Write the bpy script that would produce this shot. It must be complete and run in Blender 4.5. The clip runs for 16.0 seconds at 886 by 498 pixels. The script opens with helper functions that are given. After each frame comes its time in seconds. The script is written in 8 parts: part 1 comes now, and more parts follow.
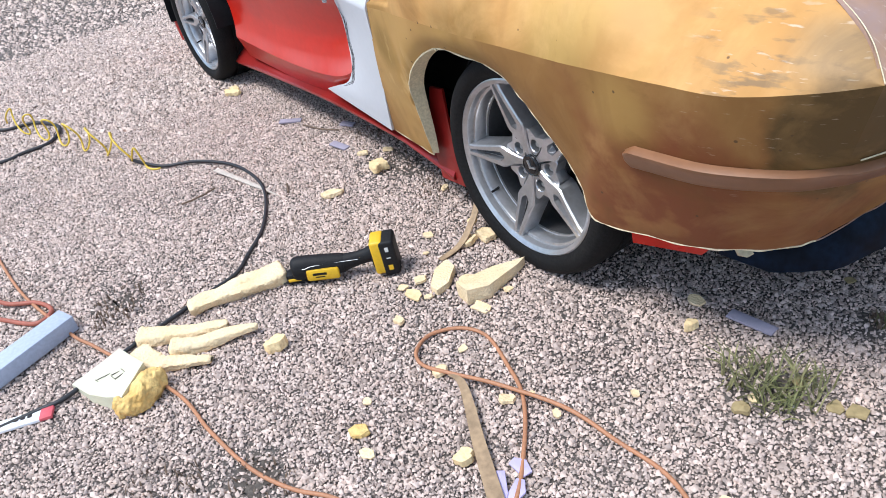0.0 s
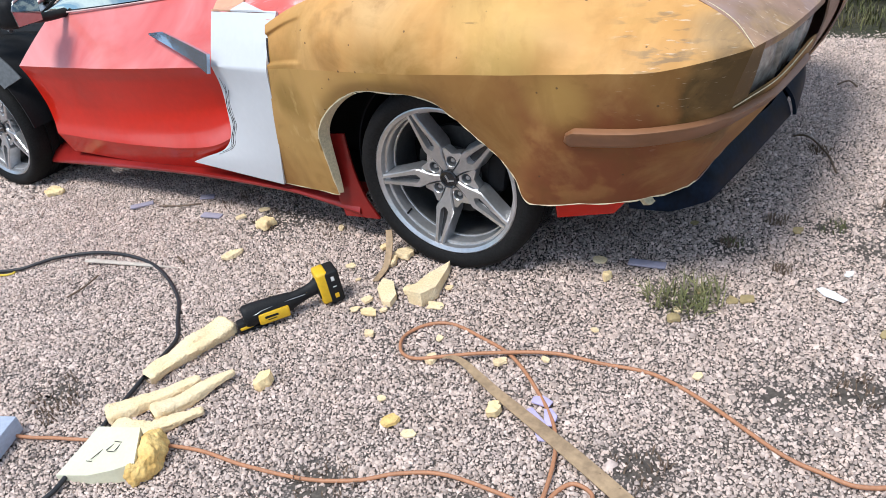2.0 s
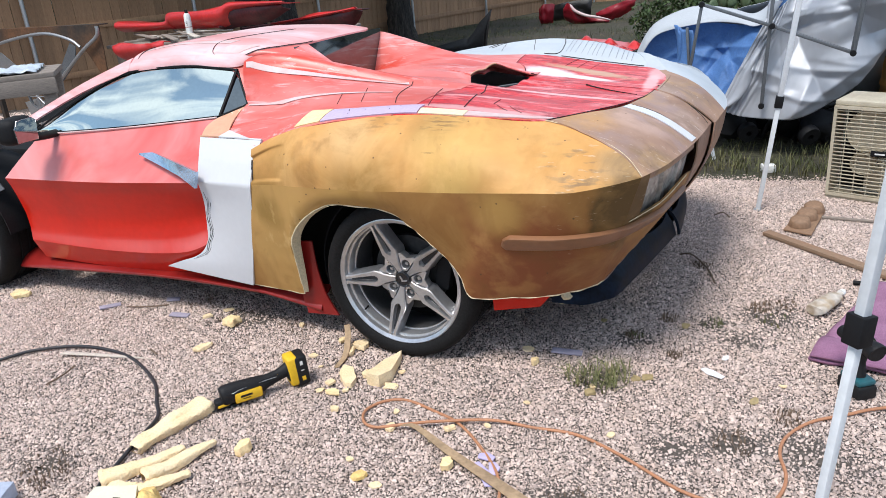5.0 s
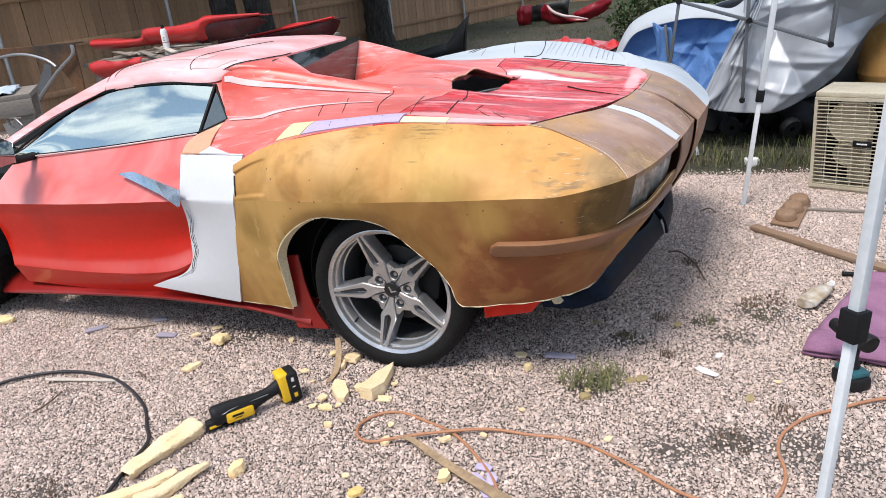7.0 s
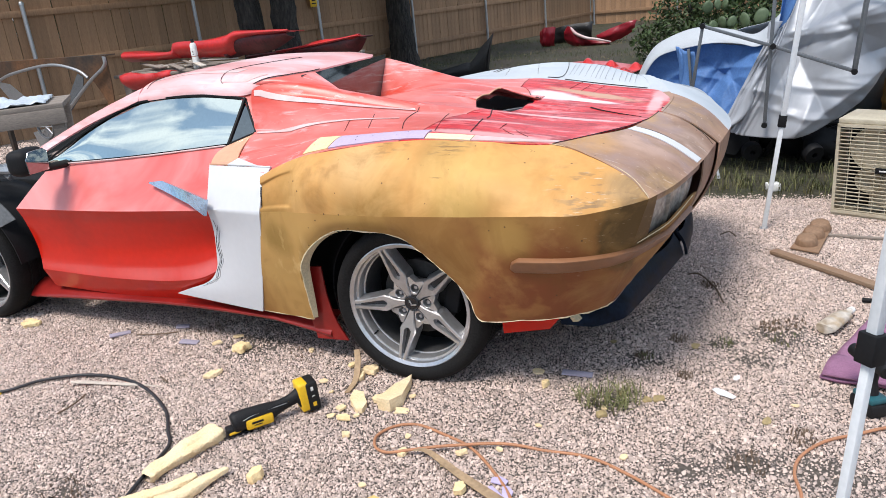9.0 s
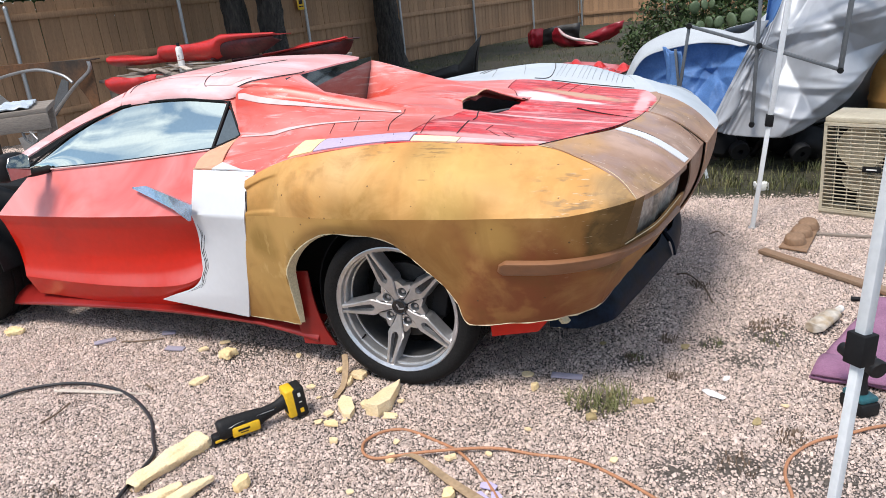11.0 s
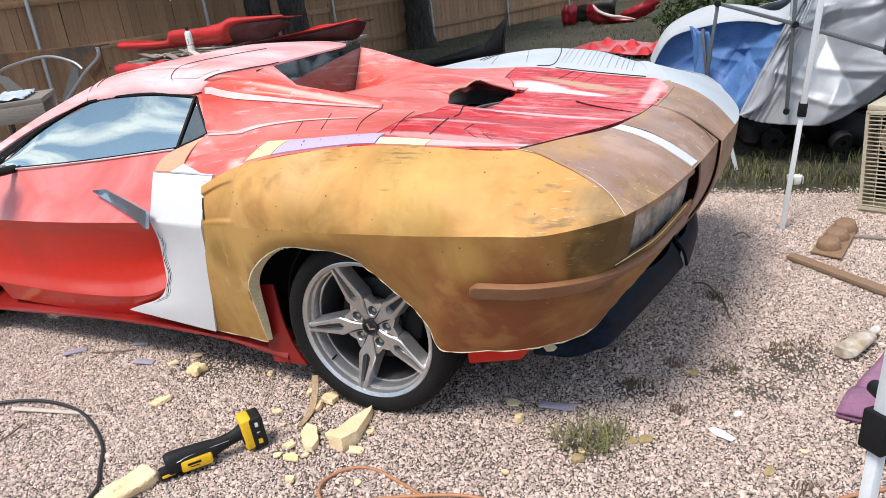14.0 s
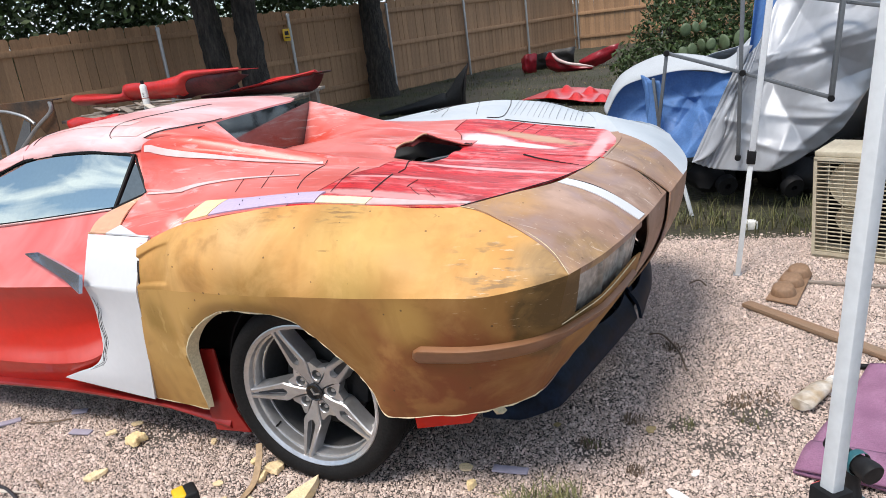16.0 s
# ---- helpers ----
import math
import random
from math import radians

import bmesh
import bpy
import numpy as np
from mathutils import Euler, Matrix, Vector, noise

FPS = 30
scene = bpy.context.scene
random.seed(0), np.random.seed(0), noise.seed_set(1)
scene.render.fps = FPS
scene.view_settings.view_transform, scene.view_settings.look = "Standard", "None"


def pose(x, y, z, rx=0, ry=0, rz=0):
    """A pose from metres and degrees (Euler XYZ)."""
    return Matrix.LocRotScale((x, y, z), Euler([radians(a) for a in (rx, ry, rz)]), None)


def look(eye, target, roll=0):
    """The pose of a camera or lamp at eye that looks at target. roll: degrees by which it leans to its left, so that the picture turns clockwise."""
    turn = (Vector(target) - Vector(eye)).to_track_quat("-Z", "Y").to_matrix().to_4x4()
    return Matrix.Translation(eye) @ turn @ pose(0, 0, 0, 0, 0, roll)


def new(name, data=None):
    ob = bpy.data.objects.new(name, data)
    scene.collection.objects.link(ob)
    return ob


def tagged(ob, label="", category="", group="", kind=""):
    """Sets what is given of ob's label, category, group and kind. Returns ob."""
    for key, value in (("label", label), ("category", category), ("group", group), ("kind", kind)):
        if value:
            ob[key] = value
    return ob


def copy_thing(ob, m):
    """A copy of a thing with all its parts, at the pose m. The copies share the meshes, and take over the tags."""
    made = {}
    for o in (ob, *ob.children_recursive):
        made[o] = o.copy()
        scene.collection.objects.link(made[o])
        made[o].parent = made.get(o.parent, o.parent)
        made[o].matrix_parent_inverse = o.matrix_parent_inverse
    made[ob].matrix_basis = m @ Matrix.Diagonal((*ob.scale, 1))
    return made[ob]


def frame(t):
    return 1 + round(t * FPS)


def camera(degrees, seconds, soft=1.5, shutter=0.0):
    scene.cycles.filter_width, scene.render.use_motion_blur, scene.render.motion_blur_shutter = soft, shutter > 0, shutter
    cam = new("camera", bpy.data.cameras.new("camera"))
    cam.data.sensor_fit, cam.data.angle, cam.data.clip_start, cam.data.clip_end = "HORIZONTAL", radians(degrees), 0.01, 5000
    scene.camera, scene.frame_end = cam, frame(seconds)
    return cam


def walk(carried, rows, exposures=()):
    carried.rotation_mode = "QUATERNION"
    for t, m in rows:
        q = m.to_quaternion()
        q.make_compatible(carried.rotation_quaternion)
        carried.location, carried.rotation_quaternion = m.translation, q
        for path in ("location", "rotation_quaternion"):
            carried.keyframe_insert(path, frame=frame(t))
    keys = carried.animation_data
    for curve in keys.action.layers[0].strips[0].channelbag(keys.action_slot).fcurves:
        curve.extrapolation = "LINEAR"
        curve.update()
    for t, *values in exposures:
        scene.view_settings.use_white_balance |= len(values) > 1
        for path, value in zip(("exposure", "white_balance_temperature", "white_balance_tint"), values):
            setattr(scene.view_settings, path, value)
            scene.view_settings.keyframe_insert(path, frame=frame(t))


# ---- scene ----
cam = camera(61.5, 16.0, soft=0.8)
PATH = [
    (0, (1.494, -1.189, 1.381), (0.061, -0.345, 0.27), -10.5),
    (0.5, (1.377, -1.343, 1.41), (0.096, -0.244, 0.336), -9.1),
    (1, (1.315, -1.554, 1.428), (0.149, -0.315, 0.377), -7.8),
    (1.5, (1.278, -1.667, 1.425), (0.166, -0.368, 0.386), -8.0),
    (2, (1.27, -1.921, 1.437), (0.296, -0.499, 0.423), -9.1),
    (2.5, (1.387, -2.048, 1.452), (0.499, -0.544, 0.477), -9.7),
    (3, (1.445, -2.184, 1.503), (0.602, -0.632, 0.565), -8.3),
    (3.5, (1.391, -2.315, 1.516), (0.57, -0.714, 0.642), -6.6),
    (4, (1.38, -2.4, 1.543), (0.562, -0.75, 0.763), -4.6),
    (4.2, (1.382, -2.423, 1.543), (0.556, -0.755, 0.812), -3.9),
    (6.5, (1.388, -2.395, 1.559), (0.602, -0.699, 0.845), -6.8),
    (7, (1.374, -2.39, 1.554), (0.588, -0.695, 0.838), -6.7),
    (7.5, (1.364, -2.404, 1.554), (0.566, -0.712, 0.846), -6.3),
    (8, (1.374, -2.418, 1.562), (0.562, -0.728, 0.866), -5.9),
    (8.5, (1.379, -2.429, 1.556), (0.555, -0.738, 0.876), -5.7),
    (9, (1.377, -2.435, 1.559), (0.547, -0.742, 0.893), -5.6),
    (11.5, (1.384, -2.378, 1.549), (0.578, -0.672, 0.885), -6.0),
    (12, (1.408, -2.319, 1.547), (0.59, -0.622, 0.875), -5.9),
    (12.5, (1.453, -2.203, 1.561), (0.618, -0.518, 0.88), -5.8),
    (13, (1.472, -2.105, 1.54), (0.62, -0.432, 0.849), -6.0),
    (13.5, (1.417, -2.048, 1.534), (0.541, -0.391, 0.834), -6.5),
    (14, (1.456, -1.986, 1.539), (0.553, -0.346, 0.834), -7.0),
    (14.5, (1.503, -1.965, 1.545), (0.569, -0.342, 0.841), -7.5),
    (15, (1.497, -1.952, 1.547), (0.549, -0.331, 0.856), -7.7),
    (15.5, (1.523, -1.937, 1.545), (0.602, -0.288, 0.888), -7.6),
    (16, (1.497, -1.867, 1.548), (0.661, -0.152, 0.946), -7.3),
]
walk(cam, [(t, look(eye, target, roll)) for t, eye, target, roll in PATH],
     exposures=[(0.0, -0.03, 5650, 8), (1.0, -0.09, 5680, 7), (1.5, -0.10, 5800, 7), (2.5, -0.18, 5750, 6), (3.2, -0.19, 5800, 7), (4.0, -0.13, 5850, 8), (6.5, -0.12, 6150, 10), (9.0, -0.09, 6150, 10), (12.0, -0.06, 6250, 10), (16.0, -0.07, 6300, 10)])

# ---- world, sun, exposure ----
SUN_ELEVATION, SUN_AZIMUTH = 63.0, 256.0      # degrees; azimuth from +x, turning to +y


def build_world():
    world = bpy.data.worlds.new("sky")
    scene.world = world
    world.use_nodes = True
    nt = world.node_tree
    nt.nodes.clear()
    out = nt.nodes.new("ShaderNodeOutputWorld")
    bg = nt.nodes.new("ShaderNodeBackground")
    bg.inputs["Strength"].default_value = 0.066
    sky = nt.nodes.new("ShaderNodeTexSky")
    sky.sky_type = "NISHITA"
    sky.sun_disc = False
    sky.sun_elevation = radians(SUN_ELEVATION)
    sky.sun_rotation = radians(90.0 - SUN_AZIMUTH)
    coord = nt.nodes.new("ShaderNodeTexCoord")
    mapping = nt.nodes.new("ShaderNodeMapping")
    mapping.inputs["Scale"].default_value = (1.0, 1.0, 2.6)
    cloud = nt.nodes.new("ShaderNodeTexNoise")
    cloud.inputs["Scale"].default_value = 3.4
    cloud.inputs["Detail"].default_value = 6.0
    cloud.inputs["Roughness"].default_value = 0.52
    ramp = nt.nodes.new("ShaderNodeValToRGB")
    ramp.color_ramp.elements[0].position = 0.43
    ramp.color_ramp.elements[0].color = (0.10, 0.10, 0.10, 1)
    ramp.color_ramp.elements[1].position = 0.57
    mix = nt.nodes.new("ShaderNodeMixRGB")
    mix.inputs["Color2"].default_value = (17.6, 18.8, 20.7, 1)
    nt.links.new(coord.outputs["Generated"], mapping.inputs["Vector"])
    nt.links.new(mapping.outputs["Vector"], cloud.inputs["Vector"])
    nt.links.new(cloud.outputs["Fac"], ramp.inputs["Fac"])
    nt.links.new(ramp.outputs["Color"], mix.inputs["Fac"])
    haze = nt.nodes.new("ShaderNodeVectorMath")
    haze.operation = "MULTIPLY"
    haze.inputs[1].default_value = (2.1, 2.45, 2.5)
    nt.links.new(sky.outputs["Color"], haze.inputs[0])
    nt.links.new(haze.outputs["Vector"], mix.inputs["Color1"])
    nt.links.new(mix.outputs["Color"], bg.inputs["Color"])
    nt.links.new(bg.outputs["Background"], out.inputs["Surface"])
    lamp = bpy.data.lights.new("sun", "SUN")
    lamp.energy, lamp.angle, lamp.color = 4.1, radians(18.0), (1.0, 0.905, 0.80)
    sun = new("sun", lamp)
    a, e = radians(SUN_AZIMUTH), radians(SUN_ELEVATION)
    way = Vector((math.cos(a) * math.cos(e), math.sin(a) * math.cos(e), math.sin(e)))
    sun.matrix_world = look(way * 30, (0, 0, 0))


build_world()


# ---- materials ----
def link(nt, a, b):
    nt.links.new(a, b)


def material(name, color, rough=0.6, metal=0.0, spread=0.12, scale=6.0, fine=60.0, bump=0.1, second=None, second_amount=0.5, coat=0.0,
             random_value=0.0, island=False, bump_distance=0.003, spec=0.5, stretch=(1, 1, 1), coat_ior=1.5, coat_rough=0.05):
    """A procedural surface: coarse stains towards a second colour, fine grain, relief, and wear in the gloss."""
    m = bpy.data.materials.new(name)
    m.use_nodes = True
    nt = m.node_tree
    b = nt.nodes["Principled BSDF"]
    b.inputs["Metallic"].default_value = metal
    b.inputs["Coat Weight"].default_value = coat
    b.inputs["Coat Roughness"].default_value = coat_rough
    b.inputs["Coat IOR"].default_value = coat_ior
    b.inputs["Specular IOR Level"].default_value = spec
    coord = nt.nodes.new("ShaderNodeTexCoord")
    mapping = nt.nodes.new("ShaderNodeMapping")
    mapping.inputs["Scale"].default_value = stretch
    link(nt, coord.outputs["Object"], mapping.inputs["Vector"])
    coarse = nt.nodes.new("ShaderNodeTexNoise")
    coarse.inputs["Scale"].default_value, coarse.inputs["Detail"].default_value = scale, 5.0
    grain = nt.nodes.new("ShaderNodeTexNoise")
    grain.inputs["Scale"].default_value, grain.inputs["Detail"].default_value = fine, 3.0
    for n in (coarse, grain):
        link(nt, mapping.outputs["Vector"], n.inputs["Vector"])
    ramp = nt.nodes.new("ShaderNodeValToRGB")
    ramp.color_ramp.elements[0].position, ramp.color_ramp.elements[1].position = 0.36, 0.66
    link(nt, coarse.outputs["Fac"], ramp.inputs["Fac"])
    base = nt.nodes.new("ShaderNodeMixRGB")
    base.inputs["Color1"].default_value = (*color, 1)
    base.inputs["Color2"].default_value = (*(second or [c * (1 - spread) for c in color]), 1)
    scaled = nt.nodes.new("ShaderNodeMath")
    scaled.operation = "MULTIPLY"
    scaled.inputs[1].default_value = second_amount
    link(nt, ramp.outputs["Color"], scaled.inputs[0])
    link(nt, scaled.outputs[0], base.inputs["Fac"])
    hsv = nt.nodes.new("ShaderNodeHueSaturation")
    link(nt, base.outputs["Color"], hsv.inputs["Color"])
    value = nt.nodes.new("ShaderNodeMapRange")
    value.inputs["From Min"].default_value, value.inputs["From Max"].default_value = 0.3, 0.7
    value.inputs["To Min"].default_value, value.inputs["To Max"].default_value = 1 - spread, 1 + spread
    link(nt, grain.outputs["Fac"], value.inputs["Value"])
    if random_value:
        if island:
            rnd = nt.nodes.new("ShaderNodeNewGeometry").outputs["Random Per Island"]
        else:
            rnd = nt.nodes.new("ShaderNodeObjectInfo").outputs["Random"]
        rr = nt.nodes.new("ShaderNodeMapRange")
        rr.inputs["To Min"].default_value, rr.inputs["To Max"].default_value = 1 - random_value, 1 + random_value
        link(nt, rnd, rr.inputs["Value"])
        mul = nt.nodes.new("ShaderNodeMath")
        mul.operation = "MULTIPLY"
        link(nt, rr.outputs[0], mul.inputs[0])
        link(nt, value.outputs[0], mul.inputs[1])
        link(nt, mul.outputs[0], hsv.inputs["Value"])
    else:
        link(nt, value.outputs[0], hsv.inputs["Value"])
    link(nt, hsv.outputs["Color"], b.inputs["Base Color"])
    rg = nt.nodes.new("ShaderNodeMapRange")
    rg.inputs["To Min"].default_value, rg.inputs["To Max"].default_value = max(0.02, rough * 0.8), min(1, rough * 1.2)
    link(nt, coarse.outputs["Fac"], rg.inputs["Value"])
    link(nt, rg.outputs[0], b.inputs["Roughness"])
    if bump:
        bp = nt.nodes.new("ShaderNodeBump")
        bp.inputs["Strength"].default_value, bp.inputs["Distance"].default_value = bump, bump_distance
        link(nt, grain.outputs["Fac"], bp.inputs["Height"])
        link(nt, bp.outputs["Normal"], b.inputs["Normal"])
    return m


def gelcoat(name, base, stain, patches, rough=0.55):
    """Raw fibreglass gelcoat: cloudy stains, drips, specks, and larger patches (place, radius, colour, amount), some hard-edged or broken into scratches."""
    m = material(name, base, rough, spread=0.05, scale=3.4, fine=9, bump=0.03, second=stain, second_amount=0.75, spec=0.25)
    nt = m.node_tree
    b = nt.nodes["Principled BSDF"]
    color = b.inputs["Base Color"].links[0].from_socket
    coord = nt.nodes.new("ShaderNodeTexCoord")
    wobble = nt.nodes.new("ShaderNodeTexNoise")
    wobble.inputs["Scale"].default_value, wobble.inputs["Detail"].default_value = 7.0, 6.0
    link(nt, coord.outputs["Object"], wobble.inputs["Vector"])
    for place, radius, tone, amount, *more in patches:
        soft = more[0] if more else 1.0
        grain = more[1] if len(more) > 1 else None
        dist = nt.nodes.new("ShaderNodeVectorMath")
        dist.operation = "DISTANCE"
        dist.inputs[1].default_value = place
        link(nt, coord.outputs["Object"], dist.inputs[0])
        add = nt.nodes.new("ShaderNodeMath")
        add.operation = "MULTIPLY_ADD"
        link(nt, wobble.outputs["Fac"], add.inputs[0])
        add.inputs[1].default_value = radius * 0.9
        link(nt, dist.outputs["Value"], add.inputs[2])
        fade = nt.nodes.new("ShaderNodeMapRange")
        fade.interpolation_type = "SMOOTHSTEP"
        fade.inputs["From Min"].default_value, fade.inputs["From Max"].default_value = radius * (1.15 - 0.4 * soft), radius * (1.15 + 0.4 * soft)
        fade.inputs["To Min"].default_value, fade.inputs["To Max"].default_value = amount, 0.0
        link(nt, add.outputs[0], fade.inputs["Value"])
        mix = nt.nodes.new("ShaderNodeMixRGB")
        mix.inputs["Color2"].default_value = (*tone, 1)
        amount_out = fade.outputs[0]
        if grain is not None:
            turned = nt.nodes.new("ShaderNodeMapping")
            turned.inputs["Scale"].default_value = grain[:3]
            turned.inputs["Rotation"].default_value = (0, radians(grain[3]), 0)
            link(nt, coord.outputs["Object"], turned.inputs["Vector"])
            marks = nt.nodes.new("ShaderNodeTexNoise")
            marks.inputs["Scale"].default_value, marks.inputs["Detail"].default_value = 1.0, 5.0
            link(nt, turned.outputs["Vector"], marks.inputs["Vector"])
            cut = nt.nodes.new("ShaderNodeMapRange")
            cut.inputs["From Min"].default_value, cut.inputs["From Max"].default_value = grain[4], grain[4] + 0.08
            link(nt, marks.outputs["Fac"], cut.inputs["Value"])
            both = nt.nodes.new("ShaderNodeMath")
            both.operation = "MULTIPLY"
            link(nt, amount_out, both.inputs[0])
            link(nt, cut.outputs[0], both.inputs[1])
            amount_out = both.outputs[0]
        link(nt, amount_out, mix.inputs["Fac"])
        link(nt, color, mix.inputs["Color1"])
        color = mix.outputs["Color"]
    # pale veils left by the mould, broken up by finer mottling
    veil = nt.nodes.new("ShaderNodeTexNoise")
    veil.inputs["Scale"].default_value, veil.inputs["Detail"].default_value, veil.inputs["Roughness"].default_value, veil.inputs["Distortion"].default_value = 4.2, 9.0, 0.62, 0.6
    link(nt, coord.outputs["Object"], veil.inputs["Vector"])
    vr = nt.nodes.new("ShaderNodeMapRange")
    vr.inputs["From Min"].default_value, vr.inputs["From Max"].default_value, vr.inputs["To Max"].default_value = 0.50, 0.72, 0.55
    link(nt, veil.outputs["Fac"], vr.inputs["Value"])
    mix = nt.nodes.new("ShaderNodeMixRGB")
    mix.inputs["Color2"].default_value = (min(1, base[0] * 1.22), base[1] * 1.33, base[2] * 1.55, 1)
    link(nt, vr.outputs[0], mix.inputs["Fac"])
    link(nt, color, mix.inputs["Color1"])
    color = mix.outputs["Color"]
    soot = nt.nodes.new("ShaderNodeMapRange")
    soot.inputs["From Min"].default_value, soot.inputs["From Max"].default_value = 0.44, 0.28
    soot.inputs["To Min"].default_value, soot.inputs["To Max"].default_value = 0.0, 0.6
    link(nt, veil.outputs["Fac"], soot.inputs["Value"])
    mix = nt.nodes.new("ShaderNodeMixRGB")
    mix.inputs["Color2"].default_value = (*[s * 0.6 for s in stain], 1)
    link(nt, soot.outputs[0], mix.inputs["Fac"])
    link(nt, color, mix.inputs["Color1"])
    color = mix.outputs["Color"]
    # drips that run down, and dark specks
    stretch = nt.nodes.new("ShaderNodeMapping")
    stretch.inputs["Scale"].default_value = (9.0, 9.0, 1.1)
    link(nt, coord.outputs["Object"], stretch.inputs["Vector"])
    drip = nt.nodes.new("ShaderNodeTexNoise")
    drip.inputs["Scale"].default_value, drip.inputs["Detail"].default_value = 1.6, 5.0
    link(nt, stretch.outputs["Vector"], drip.inputs["Vector"])
    dr = nt.nodes.new("ShaderNodeMapRange")
    dr.inputs["From Min"].default_value, dr.inputs["From Max"].default_value = 0.54, 0.74
    dr.inputs["To Max"].default_value = 0.35
    link(nt, drip.outputs["Fac"], dr.inputs["Value"])
    mix = nt.nodes.new("ShaderNodeMixRGB")
    mix.inputs["Color2"].default_value = (*[s * 0.8 for s in stain], 1)
    link(nt, dr.outputs[0], mix.inputs["Fac"])
    link(nt, color, mix.inputs["Color1"])
    color = mix.outputs["Color"]
    cell = nt.nodes.new("ShaderNodeTexVoronoi")
    cell.inputs["Scale"].default_value = 17.0
    link(nt, coord.outputs["Object"], cell.inputs["Vector"])
    sp = nt.nodes.new("ShaderNodeMapRange")
    sp.inputs["From Min"].default_value, sp.inputs["From Max"].default_value = 0.05, 0.075
    sp.inputs["To Min"].default_value, sp.inputs["To Max"].default_value = 0.8, 0.0
    link(nt, cell.outputs["Distance"], sp.inputs["Value"])
    mix = nt.nodes.new("ShaderNodeMixRGB")
    mix.inputs["Color2"].default_value = (0.09, 0.05, 0.025, 1)
    link(nt, sp.outputs[0], mix.inputs["Fac"])
    link(nt, color, mix.inputs["Color1"])
    link(nt, mix.outputs["Color"], b.inputs["Base Color"])
    return m


def streaked(m, layers):
    """Sanding haze and brush streaks that follow the length of the panel: (tone, scale, turn, from, to, amount)."""
    nt = m.node_tree
    b = nt.nodes["Principled BSDF"]
    color = b.inputs["Base Color"].links[0].from_socket
    coord = nt.nodes.new("ShaderNodeTexCoord")
    for tone, scale, turn, low, high, amount in layers:
        turned = nt.nodes.new("ShaderNodeMapping")
        turned.inputs["Scale"].default_value = scale
        turned.inputs["Rotation"].default_value = (0, 0, radians(turn))
        link(nt, coord.outputs["Object"], turned.inputs["Vector"])
        marks = nt.nodes.new("ShaderNodeTexNoise")
        marks.inputs["Scale"].default_value, marks.inputs["Detail"].default_value, marks.inputs["Roughness"].default_value, marks.inputs["Distortion"].default_value = 1.0, 7.0, 0.62, 0.7
        link(nt, turned.outputs["Vector"], marks.inputs["Vector"])
        cut = nt.nodes.new("ShaderNodeMapRange")
        cut.inputs["From Min"].default_value, cut.inputs["From Max"].default_value, cut.inputs["To Max"].default_value = low, high, amount
        link(nt, marks.outputs["Fac"], cut.inputs["Value"])
        mix = nt.nodes.new("ShaderNodeMixRGB")
        mix.inputs["Color2"].default_value = (*tone, 1)
        link(nt, cut.outputs[0], mix.inputs["Fac"])
        link(nt, color, mix.inputs["Color1"])
        color = mix.outputs["Color"]
    link(nt, color, b.inputs["Base Color"])
    return m


def patched(m, marks):
    """Soft-edged smears on a panel that lies flat: (place, half lengths, turn, tone, amount, raggedness)."""
    nt = m.node_tree
    b = nt.nodes["Principled BSDF"]
    color = b.inputs["Base Color"].links[0].from_socket
    coord = nt.nodes.new("ShaderNodeTexCoord")
    wobble = nt.nodes.new("ShaderNodeTexNoise")
    wobble.inputs["Scale"].default_value, wobble.inputs["Detail"].default_value, wobble.inputs["Roughness"].default_value = 16.0, 7.0, 0.66
    link(nt, coord.outputs["Object"], wobble.inputs["Vector"])
    for (x, y), (rx, ry), turn, tone, amount, ragged in marks:
        spot = nt.nodes.new("ShaderNodeMapping")
        spot.vector_type = "TEXTURE"
        spot.inputs["Location"].default_value = (x, y, 0)
        spot.inputs["Rotation"].default_value = (0, 0, radians(turn))
        spot.inputs["Scale"].default_value = (rx, ry, 1000.0)
        link(nt, coord.outputs["Object"], spot.inputs["Vector"])
        far = nt.nodes.new("ShaderNodeVectorMath")
        far.operation = "LENGTH"
        link(nt, spot.outputs["Vector"], far.inputs[0])
        add = nt.nodes.new("ShaderNodeMath")
        add.operation = "MULTIPLY_ADD"
        link(nt, wobble.outputs["Fac"], add.inputs[0])
        add.inputs[1].default_value = ragged
        link(nt, far.outputs["Value"], add.inputs[2])
        fade = nt.nodes.new("ShaderNodeMapRange")
        fade.interpolation_type = "SMOOTHSTEP"
        fade.inputs["From Min"].default_value, fade.inputs["From Max"].default_value = 0.55 + 0.5 * ragged, 1.1 + 0.5 * ragged
        fade.inputs["To Min"].default_value, fade.inputs["To Max"].default_value = amount, 0.0
        link(nt, add.outputs[0], fade.inputs["Value"])
        mix = nt.nodes.new("ShaderNodeMixRGB")
        mix.inputs["Color2"].default_value = (*tone, 1)
        link(nt, fade.outputs[0], mix.inputs["Fac"])
        link(nt, color, mix.inputs["Color1"])
        color = mix.outputs["Color"]
    link(nt, color, b.inputs["Base Color"])
    return m


def pebbled(m, tone, scale, gap):
    """Small close-packed stones, each of its own tone, with shade painted darker between them."""
    nt = m.node_tree
    b = nt.nodes["Principled BSDF"]
    ground = b.inputs["Base Color"].links[0].from_socket
    coord = nt.nodes.new("ShaderNodeTexCoord")
    cell = nt.nodes.new("ShaderNodeTexVoronoi")
    cell.inputs["Scale"].default_value = scale
    link(nt, coord.outputs["Object"], cell.inputs["Vector"])
    split = nt.nodes.new("ShaderNodeSeparateColor")
    link(nt, cell.outputs["Color"], split.inputs[0])
